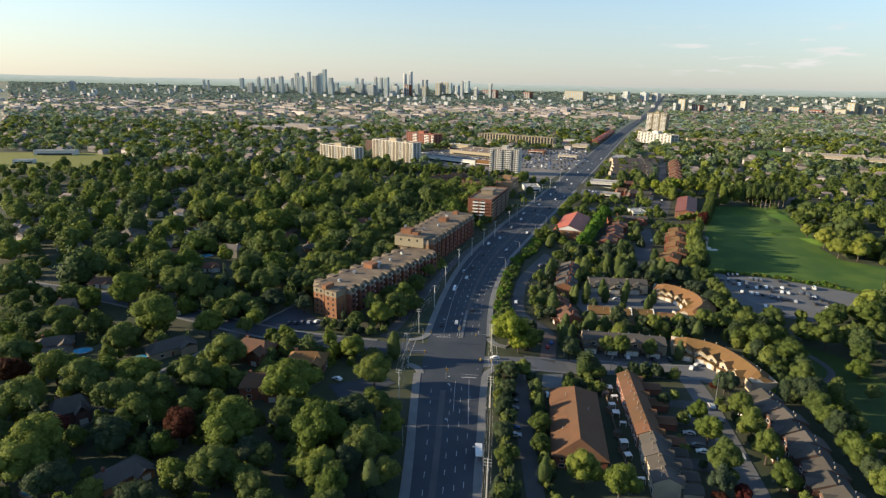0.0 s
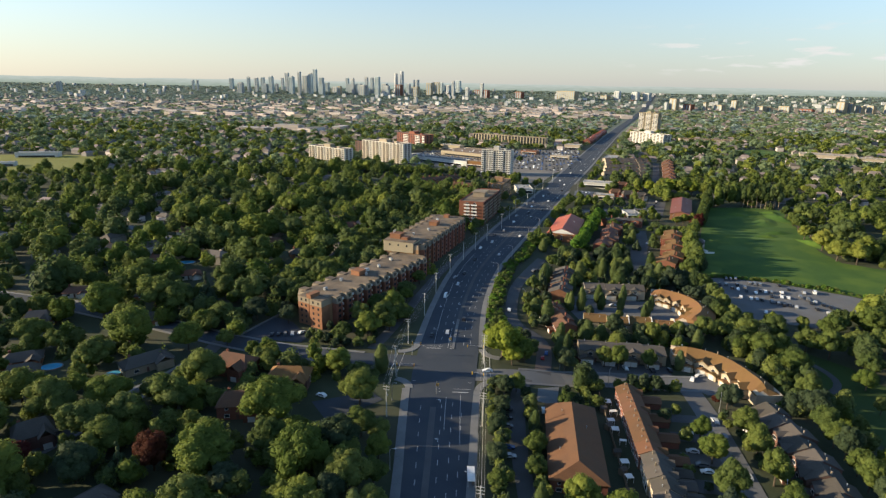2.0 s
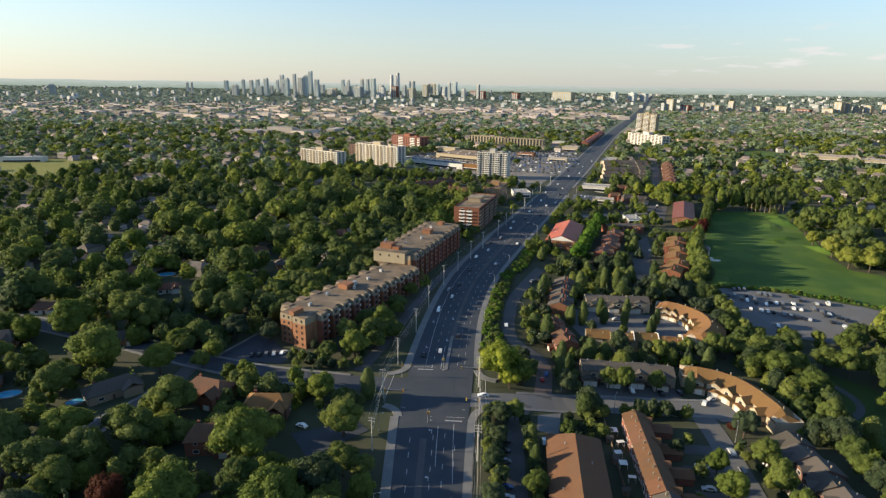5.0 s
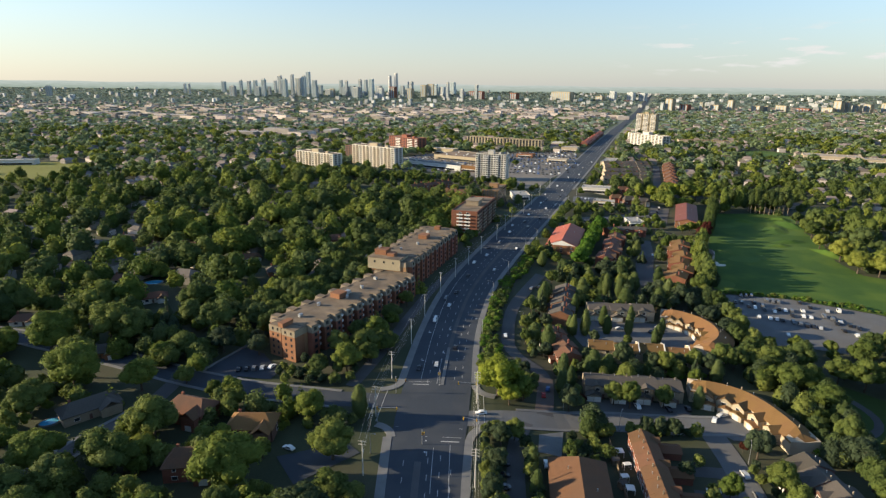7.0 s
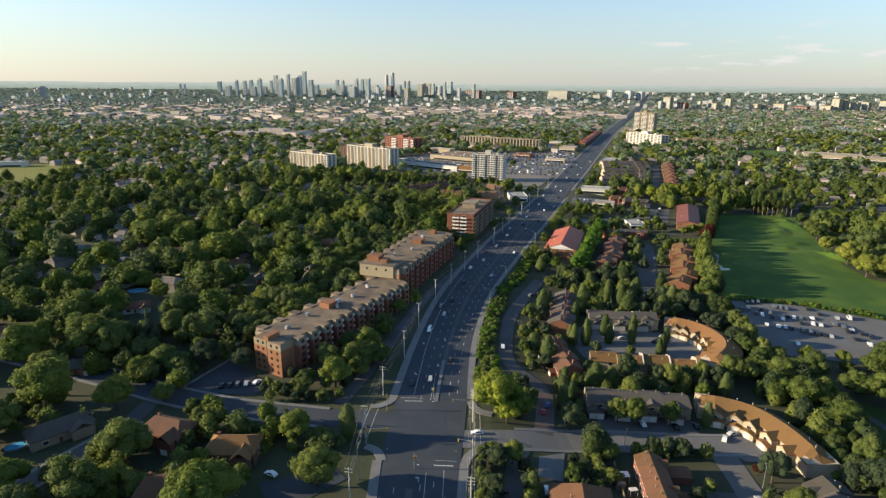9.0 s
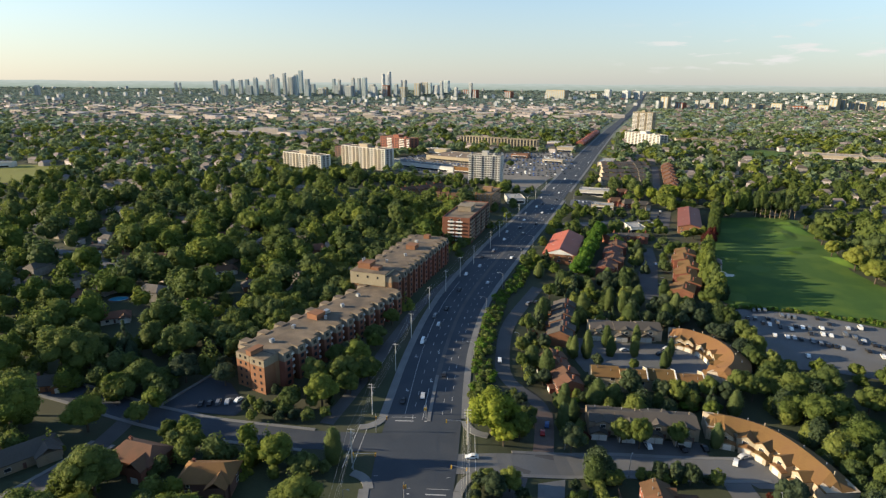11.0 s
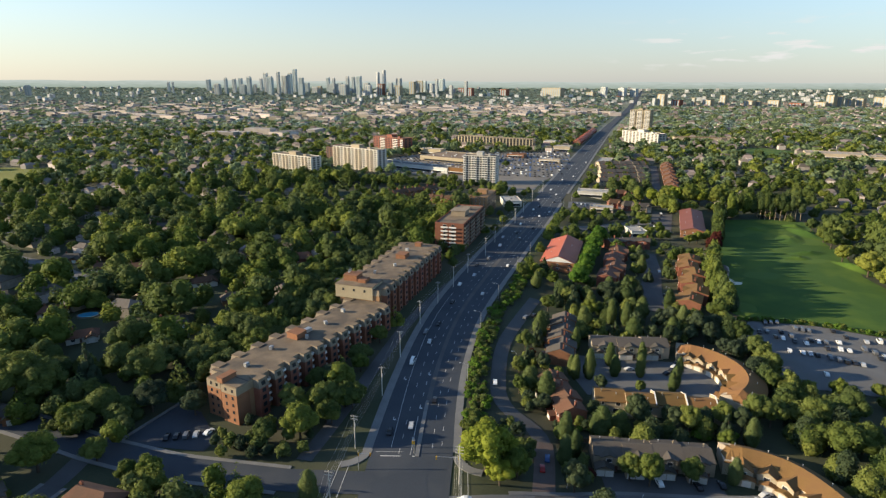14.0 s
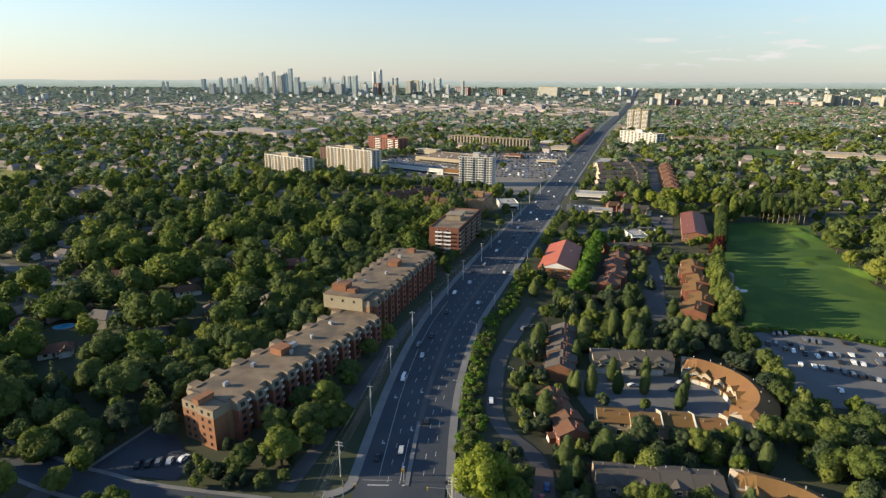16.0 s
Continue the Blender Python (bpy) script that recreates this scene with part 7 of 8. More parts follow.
def tree(x, y, d, k, seed, tall=None):
    """A tree of its own: trunk and crown, d metres across."""
    shape = SHAPE_OF.get(k, "broad")
    n = seed % len(SHAPES[shape])
    h = tall or {"broad": d * 1.0 + 1.8, "column": d * 2.1, "spruce": d * 2.1}[shape]
    m_ = pose(x, y, g(x, y) - 0.1, 0, 0, (seed * 77) % 360) @ Matrix.Diagonal((d * (1.16 + 0.05 * (seed % 5)), d * (1.36 - 0.05 * (seed % 5)), h * (0.92 + 0.04 * (seed % 4)), 1))
    if (k, n) not in PROTO:
        t = thing("tree", LABEL_OF[k], "tree", group="trees")
        hang("trunk", trunk_mesh(seed, shape), t, Matrix.Identity(4))
        hang("crown", raw_mesh("crown", *SHAPES[shape][n], [M[LEAF_OF[k]]]), t, Matrix.Identity(4))
        PROTO[k, n] = t
        t.matrix_basis = m_
        return
    t = copy_thing(PROTO[k, n], Matrix.Identity(4))
    t.matrix_basis = m_


TREES_AVENUE = [(15.2, 258.5, 19, "v"), (19.5, 251.5, 9, "v"), (21.5, 264, 10, "v"), (25.5, 255.8, 7, "l"), (14.9, 223.7, 9, "d"), (19.9, 227.3, 8, "b"), (13.2, 210, 7, "d"), (11.1, 194.3, 8, "d"), (9.9, 178.2, 8, "d"), (9.9, 164.7, 7, "b"), (8.2, 149.4, 5, "s"), (12.2, 150.3, 5, "s"), (24.8, 211.9, 4.5, "c"), (24.6, 197, 5, "c"), (24, 184.4, 6, "b"), (22.5, 171.8, 5, "b"), (22.7, 157.4, 5, "c"), (35.3, 158, 9, "l"), (45.6, 153, 9, "l"), (43.4, 252, 7, "d"), (51.3, 239, 6, "d"), (62.6, 258.8, 7, "b"), (68.4, 256.3, 8, "b"), (82.4, 257.8, 6, "b")]
TREES_CRESCENT = [(69.9, 238, 5, "d"), (74.8, 237.4, 5, "d"), (79.4, 236.7, 5, "d"), (86, 202.2, 6, "l"), (85.1, 188, 8, "l"), (83.2, 170.1, 9, "b"), (78.7, 158.8, 7, "d"), (104.8, 225, 7, "d"), (108.5, 228.5, 6, "d"), (103.4, 205.8, 8, "b"), (102.3, 192.7, 8, "b"), (101.1, 177.6, 8, "b"), (101.7, 228.9, 3.5, "r"), (99.7, 163.4, 7, "b"), (84.5, 156.1, 6, "r"), (76.1, 151.2, 6, "r"), (49.7, 258.6, 4, "r"), (102.1, 277, 5, "l"), (106.1, 291, 7, "b"), (119.6, 293.3, 8, "b"), (141.3, 274.1, 15, "b"), (147.2, 257.8, 13, "b"), (149.6, 276.5, 12, "b")]
TREES_GOLF = [(140.1, 233.1, 8, "b"), (137.1, 220.8, 9, "d"), (134.6, 209.6, 8, "b"), (133.4, 201.3, 7, "b"), (133, 193.7, 8, "d"), (131.9, 184.8, 7, "b"), (130.5, 176.4, 8, "b"), (130.3, 168.3, 7, "d"), (130.1, 160.6, 8, "b"), (172.1, 245.9, 10, "l"), (165.5, 225.6, 5, "b"), (147.3, 209.4, 5, "b"), (173.6, 276.5, 14, "b"), (189.1, 281.9, 14, "b"), (201.7, 284.4, 13, "b"), (182.4, 260.6, 11, "b"), (165.6, 282.4, 12, "b"), (276.4, 498.3, 14, "w"), (273.4, 466.2, 18, "w"), (294.4, 552, 13, "b"), (304.7, 587.3, 11, "b"), (277, 446.6, 14, "w"), (184, 496, 9, "r"), (188, 506, 10, "r"), (193, 516, 10, "r"), (197, 526, 10, "r"), (203, 535, 9, "r")]
TREES_WEST = [(-158, 251, 22, "l"), (-166, 262, 18, "b"), (-131.2, 252.8, 15, "l"), (-191.6, 284.5, 21, "l"), (-170.3, 298, 22, "b"), (-158, 296, 17, "b"), (-115.3, 259, 9, "b"), (-98.3, 248.5, 7.7, "b"), (-91.7, 249, 9, "l"), (-107, 217.9, 17, "b"), (-105.5, 206, 11, "w"), (-112, 199, 17, "b"), (-72, 195, 20, "l"), (-66.2, 210.7, 7.2, "b"), (-55.9, 235, 13.5, "l"), (-42.4, 211.5, 15, "b"), (-38.1, 238.5, 6.5, "c"), (-160.7, 229.6, 15, "b"), (-136.4, 198.5, 17, "l"), (-123.3, 187.5, 15, "b"), (-94.4, 288, 9.8, "d"), (-144.6, 304.3, 10, "s"), (-145.3, 338, 19, "b"), (-123.2, 311, 18, "b"), (-128.2, 285, 12, "b"), (-134.5, 276, 10, "l")]
TREES_GARDENS = [(-83, 164, 20, "l"), (-152, 190, 18, "b"), (-133.4, 180, 16, "b"), (-121.5, 173, 12.6, "b"), (-166, 176.6, 18, "b"), (-172, 200.9, 16, "b"), (-187, 197, 13, "r"), (-79.8, 145, 14, "b"), (-60.8, 160, 6, "b"), (-31, 143.4, 6.9, "c"), (-53.5, 166, 19, "l"), (-43.7, 178, 15, "d"), (-108.8, 160, 7.5, "s"), (-113, 134, 8, "b"), (-152.8, 165, 8, "s"), (-101, 166, 13, "r"), (-145, 162, 11, "r"), (-68, 178, 13, "b"), (-141, 150, 18, "l"), (-121.6, 158, 13, "d"), (-67, 140, 11.5, "b"), (-48, 148, 13, "l"), (-74, 157, 10, "d"), (-36, 160, 14, "b"), (-38, 190, 12, "b"), (-138, 139, 16, "l"), (-126, 134, 13, "d"), (-190, 246, 10, "b"), (-200, 214, 14, "b"), (-176, 160, 16, "b"), (-190, 176, 15, "b"), (-163, 142, 15, "l"), (-95, 128, 14, "d"), (-58, 127, 13, "b"), (-205, 250, 15, "b"), (-27.5, 126, 9, "l"), (-28.5, 139, 8, "d"), (-28, 151, 9, "b"), (-29, 164, 9, "b"), (-29.5, 177, 9, "l"), (-31, 189, 8, "b"), (-112, 290, 13, "d"), (-140, 318, 14, "b")]
TREES_COURT = [(63.2, 326.4, 6, "c"), (98.5, 320, 5, "c"), (96, 316.5, 4.5, "c"), (103.5, 330, 4, "b"), (66, 316, 4.5, "d"), (82, 314.5, 4, "b"), (76.9, 391.5, 10, "w"), (93.5, 381.2, 6, "c"), (86.4, 383.4, 6, "c"), (100.2, 383.8, 6, "c"), (109.1, 376.7, 6, "d"), (116, 381, 7, "d"), (125.8, 371.9, 7, "d"), (119.9, 362.9, 6, "d"), (62.1, 352.9, 5.5, "c"), (57.3, 326.2, 5, "b"), (75.1, 338, 5, "c"), (74.9, 328.6, 5, "d"), (89.9, 340.3, 5, "c"), (86.1, 328.7, 5, "c"), (55.9, 329.5, 4, "s"), (37.5, 321.2, 5, "b"), (32.7, 327.6, 5, "b"), (31.1, 310.3, 5, "b"), (36.9, 335.6, 4.5, "s"), (39.8, 342.4, 4, "r"), (44, 332.7, 5, "d"), (109.1, 358.1, 7, "d")]
TREES_ROW = [(79, 436, 13, "h"), (83, 447.4, 13, "h"), (87, 458, 13, "h"), (90.8, 469.9, 13, "h"), (95, 482, 13, "h"), (99.7, 496.8, 13, "h"), (104, 511, 13, "h"), (108.4, 525.9, 13, "h"), (113, 539, 13, "h"), (117.7, 552.2, 13, "h"), (45.1, 279.9, 6, "c"), (47.1, 271.1, 5, "c"), (42.6, 266.1, 5.5, "c"), (96.5, 258.5, 5, "c"), (111.7, 287.1, 7, "d"), (124.5, 291.7, 8, "b"), (136.8, 316.9, 6, "b"), (139.1, 305.6, 8, "b"), (133.9, 299, 7, "b"), (140.4, 290.1, 14, "b"), (154.4, 292.9, 14, "b"), (132.4, 279.3, 12, "b")]
TREES_EDGE = [(143.7, 346.4, 8, "b"), (143.5, 362.3, 8, "b"), (143.9, 388.8, 8, "b"), (143.4, 330.5, 8, "b"), (152, 402.1, 8, "b"), (159.7, 425.7, 8, "b"), (166.7, 446.1, 8, "b"), (135.4, 374.1, 7, "d"), (129.2, 362.3, 7, "d"), (58.2, 294.8, 5, "d"), (73.9, 290.9, 8, "d"), (86.4, 289.5, 7, "d"), (98, 289, 6, "d"), (49.6, 323.9, 4, "b"), (-50.3, 274.2, 10, "l"), (-62.2, 271.5, 7, "b"), (-42, 306.5, 10, "l"), (-45.9, 291.1, 10, "b"), (-57, 289.5, 9, "b"), (-37.9, 330.3, 8, "b"), (-31.9, 350.8, 7, "b"), (-98.5, 297.7, 8, "d")]
TREES_FAR = [(-78.5, 268.2, 4, "d"), (-69.3, 266.4, 4, "d"), (53, 650.8, 9, "b"), (43.3, 589.3, 8, "l"), (34.2, 557.9, 7, "b"), (260.2, 727, 14, "l"), (220, 701.6, 12, "l"), (236.9, 699.7, 13, "l"), (277, 708.4, 15, "l"), (71.2, 938.4, 11, "b")]
TREES_WILLOW = [(268, 437, 17, "w"), (278, 430, 16, "w"), (290, 440, 18, "w"), (286, 507, 11, "w"), (289, 533, 15, "b"), (337, 556, 19, "b"), (303, 470, 15, "b"), (206, 702, 13, "v"), (216, 696, 14, "w"), (228, 700, 15, "v"), (240, 694, 14, "w"), (252, 696, 15, "v"), (264, 690, 14, "w"), (193, 546, 9, "w"), (201, 548, 9, "w"), (186, 543, 8, "w"), (226, 716, 14, "l"), (250, 715, 15, "l")]
EXTRA, SLENDER = [], []
for k, y in enumerate(np.arange(396, 640, 5.9)):
    xg = float(np.interp(y, (395, 440, 517, 602, 640), (155, 166, 195, 230, 247)))
    if y < 492:
        EXTRA.append((xg - 4 + 2 * math.sin(k * 1.7), float(y)))
    elif y > 534 and y < 634:
        SLENDER.append((xg + 2 + 2 * math.sin(k * 1.7), float(y)))
for k in range(7):
    EXTRA.append((248 + 5.2 * k, 642 + 5 * math.sin(k * 2.0)))
rw = np.random.RandomState(77)
for k, y in enumerate(np.arange(118, 178, 6.6)):
    tree(-39 - rw.uniform(0, 5), float(y), float(rw.uniform(8, 11)), "bdbl"[k % 4], 600 + k, float(rw.uniform(13, 17)))
for k in range(15):
    tree(float(rw.uniform(-54, -34)), float(rw.uniform(276, 350)), float(rw.uniform(7, 10)), "blbd"[k % 4], 640 + k)
TREES = TREES_AVENUE + TREES_CRESCENT + TREES_GOLF + TREES_WEST + TREES_GARDENS + TREES_COURT + TREES_ROW + TREES_EDGE + TREES_FAR + TREES_WILLOW
for k, (x, y, d, kind) in enumerate(TREES):
    if -66 < x < -30 and 260 < y < 360:
        tree(x, y, d * 1.3, kind, k)
    elif 55 < x < 125 and 322 < y < 356:
        tree(x, y, d, "c", k, d * 2.2)
    elif kind == "r" and x > 180:
        tree(x, y, d, kind, k, 15.0)
    elif 190 < x < 290 and 660 < y < 740:
        tree(x, y, d * 1.15, kind, k, d * 1.45)
    elif x > 22 and y < 420 and d < 9.5 and kind in "bdl":
        d *= 1.25  # the garden trees of the terraces are taller than wide
        tree(x, y, d, kind, k, d * 1.25 + 1.5)
    else:
        tree(x, y, d, kind, k, 12.0 if 128 < x < 141 and y < 236 else None)

# free ground for scattered trees
def free(x, y, gap):
    x, y = np.asarray(x, float), np.asarray(y, float)
    ok = np.abs(x - np.interp(y, RY, RX)) > np.interp(y, RY, RW) / 2 + 5 + gap * 0.5
    for poly in (GOLF, GOLF_NEAR, CAR_PARK, COURT_B, PLAZA, LAWN, SCHOOL_YARD, SHOPS, SHOP_LOT, BLOCK_LOT, APT_LOT):
        ok &= ~inside(poly, x, y)
    for pts, half, _ in STREETS.values():
        q = path_points(pts, 6)
        for px, py in q:
            ok &= (x - px) ** 2 + (y - py) ** 2 > (half + gap * 0.42) ** 2
    for px, py, r in BLOCKED:
        ok &= (x - px) ** 2 + (y - py) ** 2 > (r + gap * 0.25) ** 2
    ok &= ~((x > -80) & (x < -18) & (y > 258) & (y < 300))
    ok &= ~((x > 40) & (x < 60) & (y > 156) & (y < 232))
    ok &= ~((x > 26) & (x < 130) & (y > 225) & (y < 300))
    ok &= ~((x > 66) & (x < 112) & (y > 150) & (y < 240))
    ok &= ~((x > 14) & (x < 150) & (y > 255) & (y < 440))
    ok &= ~((x > 255) & (x < 330) & (y > 380) & (y < 640) & (gap > 20))
    ok &= ~((x > 145) & (x < 330) & (y > 345) & (y < 412))
    ok &= ~((x > -205) & (x < -24) & (y > 122) & (y < 302))
    ok &= ~inside([(-642, 739), (-515, 790), (-560, 915), (-800, 930), (-800, 700)], x, y)
    return ok


GAPS = [(-233, 463), (-209, 462), (-150, 429), (-178, 352), (-249, 578), (-307, 735), (-312, 567), (-194, 606), (-292, 480), (-262, 463)]


def gapped(spots):
    """Leaves glades south-east of some houses and of a street, where lawns and drives lie."""
    ok = np.ones(len(spots), bool)
    for hx, hy in GAPS:
        d = np.array((0.53, -0.85))
        along, across = (spots[:, 0] - hx) * d[0] + (spots[:, 1] - hy) * d[1], (spots[:, 0] - hx) * d[1] - (spots[:, 1] - hy) * d[0]
        ok &= ~((along > -8) & (along < 34) & (np.abs(across) < 8.5))
    return spots[ok]


def scatter(seed, n, x0, x1, y0, y1, gap, side=0.80, taken=()):
    """Random places, thinned to a spacing."""
    r = np.random.RandomState(seed)
    y = np.sqrt(r.uniform(max(0, y0) ** 2, y1 ** 2, n)) if y0 > 500 else r.uniform(y0, y1, n)
    x = r.uniform(-1, 1, n) * (y * side + 60) if x0 is None else r.uniform(x0, x1, n)
    keep_ = free(x, y, gap)
    x, y = x[keep_], y[keep_]
    cell, out = {}, []
    for px, py, *_ in taken:
        cell.setdefault((int(px // gap), int(py // gap)), []).append((px, py))
    for px, py in zip(x, y):
        i, j = int(px // gap), int(py // gap)
        if all((px - a) ** 2 + (py - b_) ** 2 > gap * gap for u in (i - 1, i, i + 1) for w_ in (j - 1, j, j + 1) for a, b_ in cell.get((u, w_), ())):
            cell.setdefault((i, j), []).append((px, py))
            out.append((px, py))
    return np.array(out)


near = scatter(5, 9000, -260, 260, 95, 640, 8.6, taken=[(t_[0], t_[1]) for t_ in TREES])
wide = (near[:, 0] > -0.80 * near[:, 1] - 40) & (near[:, 0] < 0.80 * near[:, 1] + 40)
near = gapped(near[wide])
open_ground = np.array([noise.noise(Vector((p[0] * 0.021, p[1] * 0.021, 8.0))) for p in near])
near = near[(open_ground > -0.34) | (near[:, 0] > -60) | (near[:, 1] < 300)]
order = np.argsort(np.hypot(near[:, 0] * 0.8, near[:, 1]))
near = near[order]
rs = np.random.RandomState(9)
N_OWN = 36
for k, (x, y) in enumerate(near[:N_OWN]):
    kind = rs.choice(["b", "b", "b", "b", "l", "d", "d", "s", "r"] if x < 0 else ["b", "b", "d", "d", "c", "l"])
    d = {"s": rs.uniform(4.5, 7), "c": rs.uniform(4.5, 6), "r": rs.uniform(5, 8)}.get(kind, rs.uniform(10, 17) if x < 0 else rs.uniform(6, 10))
    tree(float(x), float(y), float(d), kind, 300 + k)


GARDEN = []
for k, (x, y) in enumerate([(58, 284), (66, 287), (92, 286), (103, 281), (112, 279), (40, 300), (41, 306), (36, 315), (38, 348), (44, 356), (47, 364), (50, 372), (66, 366), (70, 374), (78, 372), (84, 366), (94, 366), (102, 364), (112, 366), (120, 376), (128, 382), (70, 400), (80, 404), (90, 398), (100, 396), (106, 392), (56, 398), (62, 408), (66, 420), (92, 420), (96, 430), (104, 420), (110, 432), (126, 452), (128, 470), (132, 490), (136, 505), (52, 432), (56, 444), (60, 455), (124, 404), (132, 350)]):
    GARDEN.append((x + rs.uniform(-1, 1), y + rs.uniform(-1, 1)))


def forest(name, label, spots, shapes, mats, lo, hi, seed, flat=1.0):
    """Many trees in one mesh: crowns of leaf clumps on the land."""
    r = np.random.RandomState(seed)
    for mi, mt in enumerate(mats):
        mine = spots[mi::len(mats)]
        vs, fs, k = [], [], 0
        for x, y in mine:
            v, f = shapes[r.randint(len(shapes))]
            d = lo + (hi - lo) * r.uniform() ** 1.5
            if 36 < x < 185 and y < 690 and flat < 1.3 or abs(x - float(np.interp(y, RY, RX))) < 46:
                d = min(d, r.uniform(8, 12))
            if x > 225 and 560 < y < 830 and flat < 1.3:
                d = min(d, r.uniform(11, 18))
            if -125 < x < 40 and 640 < y < 870 and "row" not in name:
                d = min(d, r.uniform(8, 12.5))
            if x < -400 and 540 < y < 775:
                d = min(d, r.uniform(11, 17))
            sx = r.uniform(0.88, 1.16)
            v = (v * (d * sx, d / sx, d * flat * r.uniform(0.85, 1.1))) @ rot_z(r.uniform(0, 6.28)).T + (x, y, g(x, y) - 0.12 * d)
            vs.append(v)
            fs.append(f + k)
            k += len(v)
        if vs:
            ob = new(name, raw_mesh(name, np.concatenate(vs), np.concatenate(fs), [mt]))
            tagged(ob, label, "trees", kind="stuff")


MID = [crown("broad", 200 + i, 190, 0.043, core=0.35, lobe_count=15) for i in range(8)]
MID += [crown("column", 230, 140, 0.06, core=0.6), crown("spruce", 231, 150, 0.05, core=0.4)]
rest = near[N_OWN:]
close = rest[rest[:, 1] < 320]
rest = rest[rest[:, 1] >= 320]
BELT = []
HIGH = [crown("broad", 250 + i, 750, 0.025, core=0.8, lobe_count=18) for i in range(5)] + [crown("spruce", 262, 420, 0.036, core=0.5)]
for (ax, ay), (ux, uy), lo_, hi_, rows_ in ((A1, (0.457, 0.889), 16, 104, (32, 43, 54)), (A2, (0.287, 0.958), 4, 150, (35, 47, 58))):
    for n_, v_ in enumerate(rows_):
        for u_ in np.arange(lo_ + 4 * n_, hi_, 9.5):
            q_ = (ax + ux * u_ - uy * (v_ + rs.uniform(-1.5, 1.5)), ay + uy * u_ + ux * v_ + rs.uniform(-2, 2))
            close = close[np.hypot(close[:, 0] - q_[0], close[:, 1] - q_[1]) > 8]
            rest = rest[np.hypot(rest[:, 0] - q_[0], rest[:, 1] - q_[1]) > 8]
            BELT.append(q_)
forest("tall_trees", "continuous belt of tall broad trees behind the apartment house", np.array(BELT), HIGH[:5], [M["leaf"], M["leaf_mid"], M["leaf"]], 15.0, 19.5, 29, 0.98)
forest("near_trees", "mature leafy garden trees in a dense canopy", close, HIGH, [M["leaf"], M["leaf_light"], M["leaf_mid"], M["leaf"]], 12.0, 19.0, 25)
SLIM = [crown("column", 240 + i, 500, 0.036, core=0.6) for i in range(3)] + [crown("broad", 246, 420, 0.042, core=0.6)]
for k, (x, y) in enumerate(GARDEN):
    tree(float(x), float(y), float(rs.uniform(6.5, 9.5)), "ccbscd"[k % 6], 700 + k, float(rs.uniform(9, 13.5)))
forest("slender_trees", "slim upright trees between a red-roofed block and the fairway", np.array(SLENDER), SLIM[:3], [M["leaf"], M["leaf_mid"]], 8.5, 10.5, 26, 1.6)


def pine(x, y, h, wide, seed, proto=None):
    """A tall pine: a long bare trunk under a narrow uneven crown."""
    m_ = pose(x, y, g(x, y) - 0.1, 0, 0, seed * 67.0)
    if proto:
        copy_thing(proto, m_)
        return proto
    t = thing("pine_tree", "tall pine with a bare trunk and high crown behind the fairway", "tree", m_, group="pines behind the golf course")
    Build().tube((0, 0, -0.2), (0.3, 0.1, h * 0.5), 0.30, 0.21, 8).tube((0.3, 0.1, h * 0.5), (0.2, 0.2, h * 0.93), 0.21, 0.06, 7).part("trunk", M["bark_pale"], t)
    v, f = SLIM[seed % 4]
    crown_me = raw_mesh("crown", v * (wide, wide, h * 0.58) + (0.2, 0.1, h * 0.42), f, [M["leaf"] if seed % 2 else M["leaf_mid"]])
    hang("crown", crown_me, t, Matrix.Identity(4))
    return t


PINES = [pine(284 + 4.0 * k, 634 - 1.1 * k, 23 + 2.5 * math.sin(k * 2.1), 9.5 + 1.5 * math.sin(k * 3.1), k) for k in range(9)]
for k in range(13):
    pine(286 + 3.1 * k + 2 * math.sin(k * 4.7), 643 + 5 * math.sin(k * 2.3), 0, 0, k + 20, PINES[(k * 5) % 9])
belt = [(rs.uniform(128, 150), rs.uniform(222, 300)) for _ in range(46)] + [(rs.uniform(134, 146), rs.uniform(300, 384)) for _ in range(40)] + [(rs.uniform(48, 56), rs.uniform(236, 240)) for _ in range(4)]
belt += [(rs.uniform(262, 300), rs.uniform(425, 545)) for _ in range(46)] + [(rs.uniform(152, 162), rs.uniform(402, 436)) for _ in range(10)] + [(rs.uniform(56, 112), rs.uniform(274, 286)) for _ in range(9)] + [(rs.uniform(62, 132), rs.uniform(358, 436)) for _ in range(60)]
belt = [q for q in belt if all((q[0] - bx) ** 2 + (q[1] - by) ** 2 > 64 for bx, by, _ in BLOCKED) and not (112 < q[0] < 126 and q[1] > 392) and not inside(GOLF, np.array([q[0] - 4]), np.array([q[1]]))[0]]
forest("belt_trees", "dense small trees and undergrowth beside gardens", np.array(belt), SLIM[:3] + MID[:1], [M["leaf"], M["leaf_mid"], M["leaf_dark"]], 6.0, 12.0, 28, 1.15)
forest("golf_trees", "tall trees in a row along the golf fairway", np.array(EXTRA), MID[:8], [M["leaf"], M["leaf_light"], M["leaf_mid"]], 9.5, 12.5, 27, 1.95)
wide_mid = scatter(6, 16000, -700, 700, 95, 830, 12.4, taken=[(t_[0], t_[1]) for t_ in TREES] + [tuple(p) for p in near])
wide_mid = gapped(wide_mid)
wide_mid = wide_mid[(np.abs(wide_mid[:, 0]) < 0.80 * wide_mid[:, 1] + 50)]
patchy = np.array([noise.noise(Vector((p[0] * 0.016, p[1] * 0.016, 3.0))) for p in wide_mid])
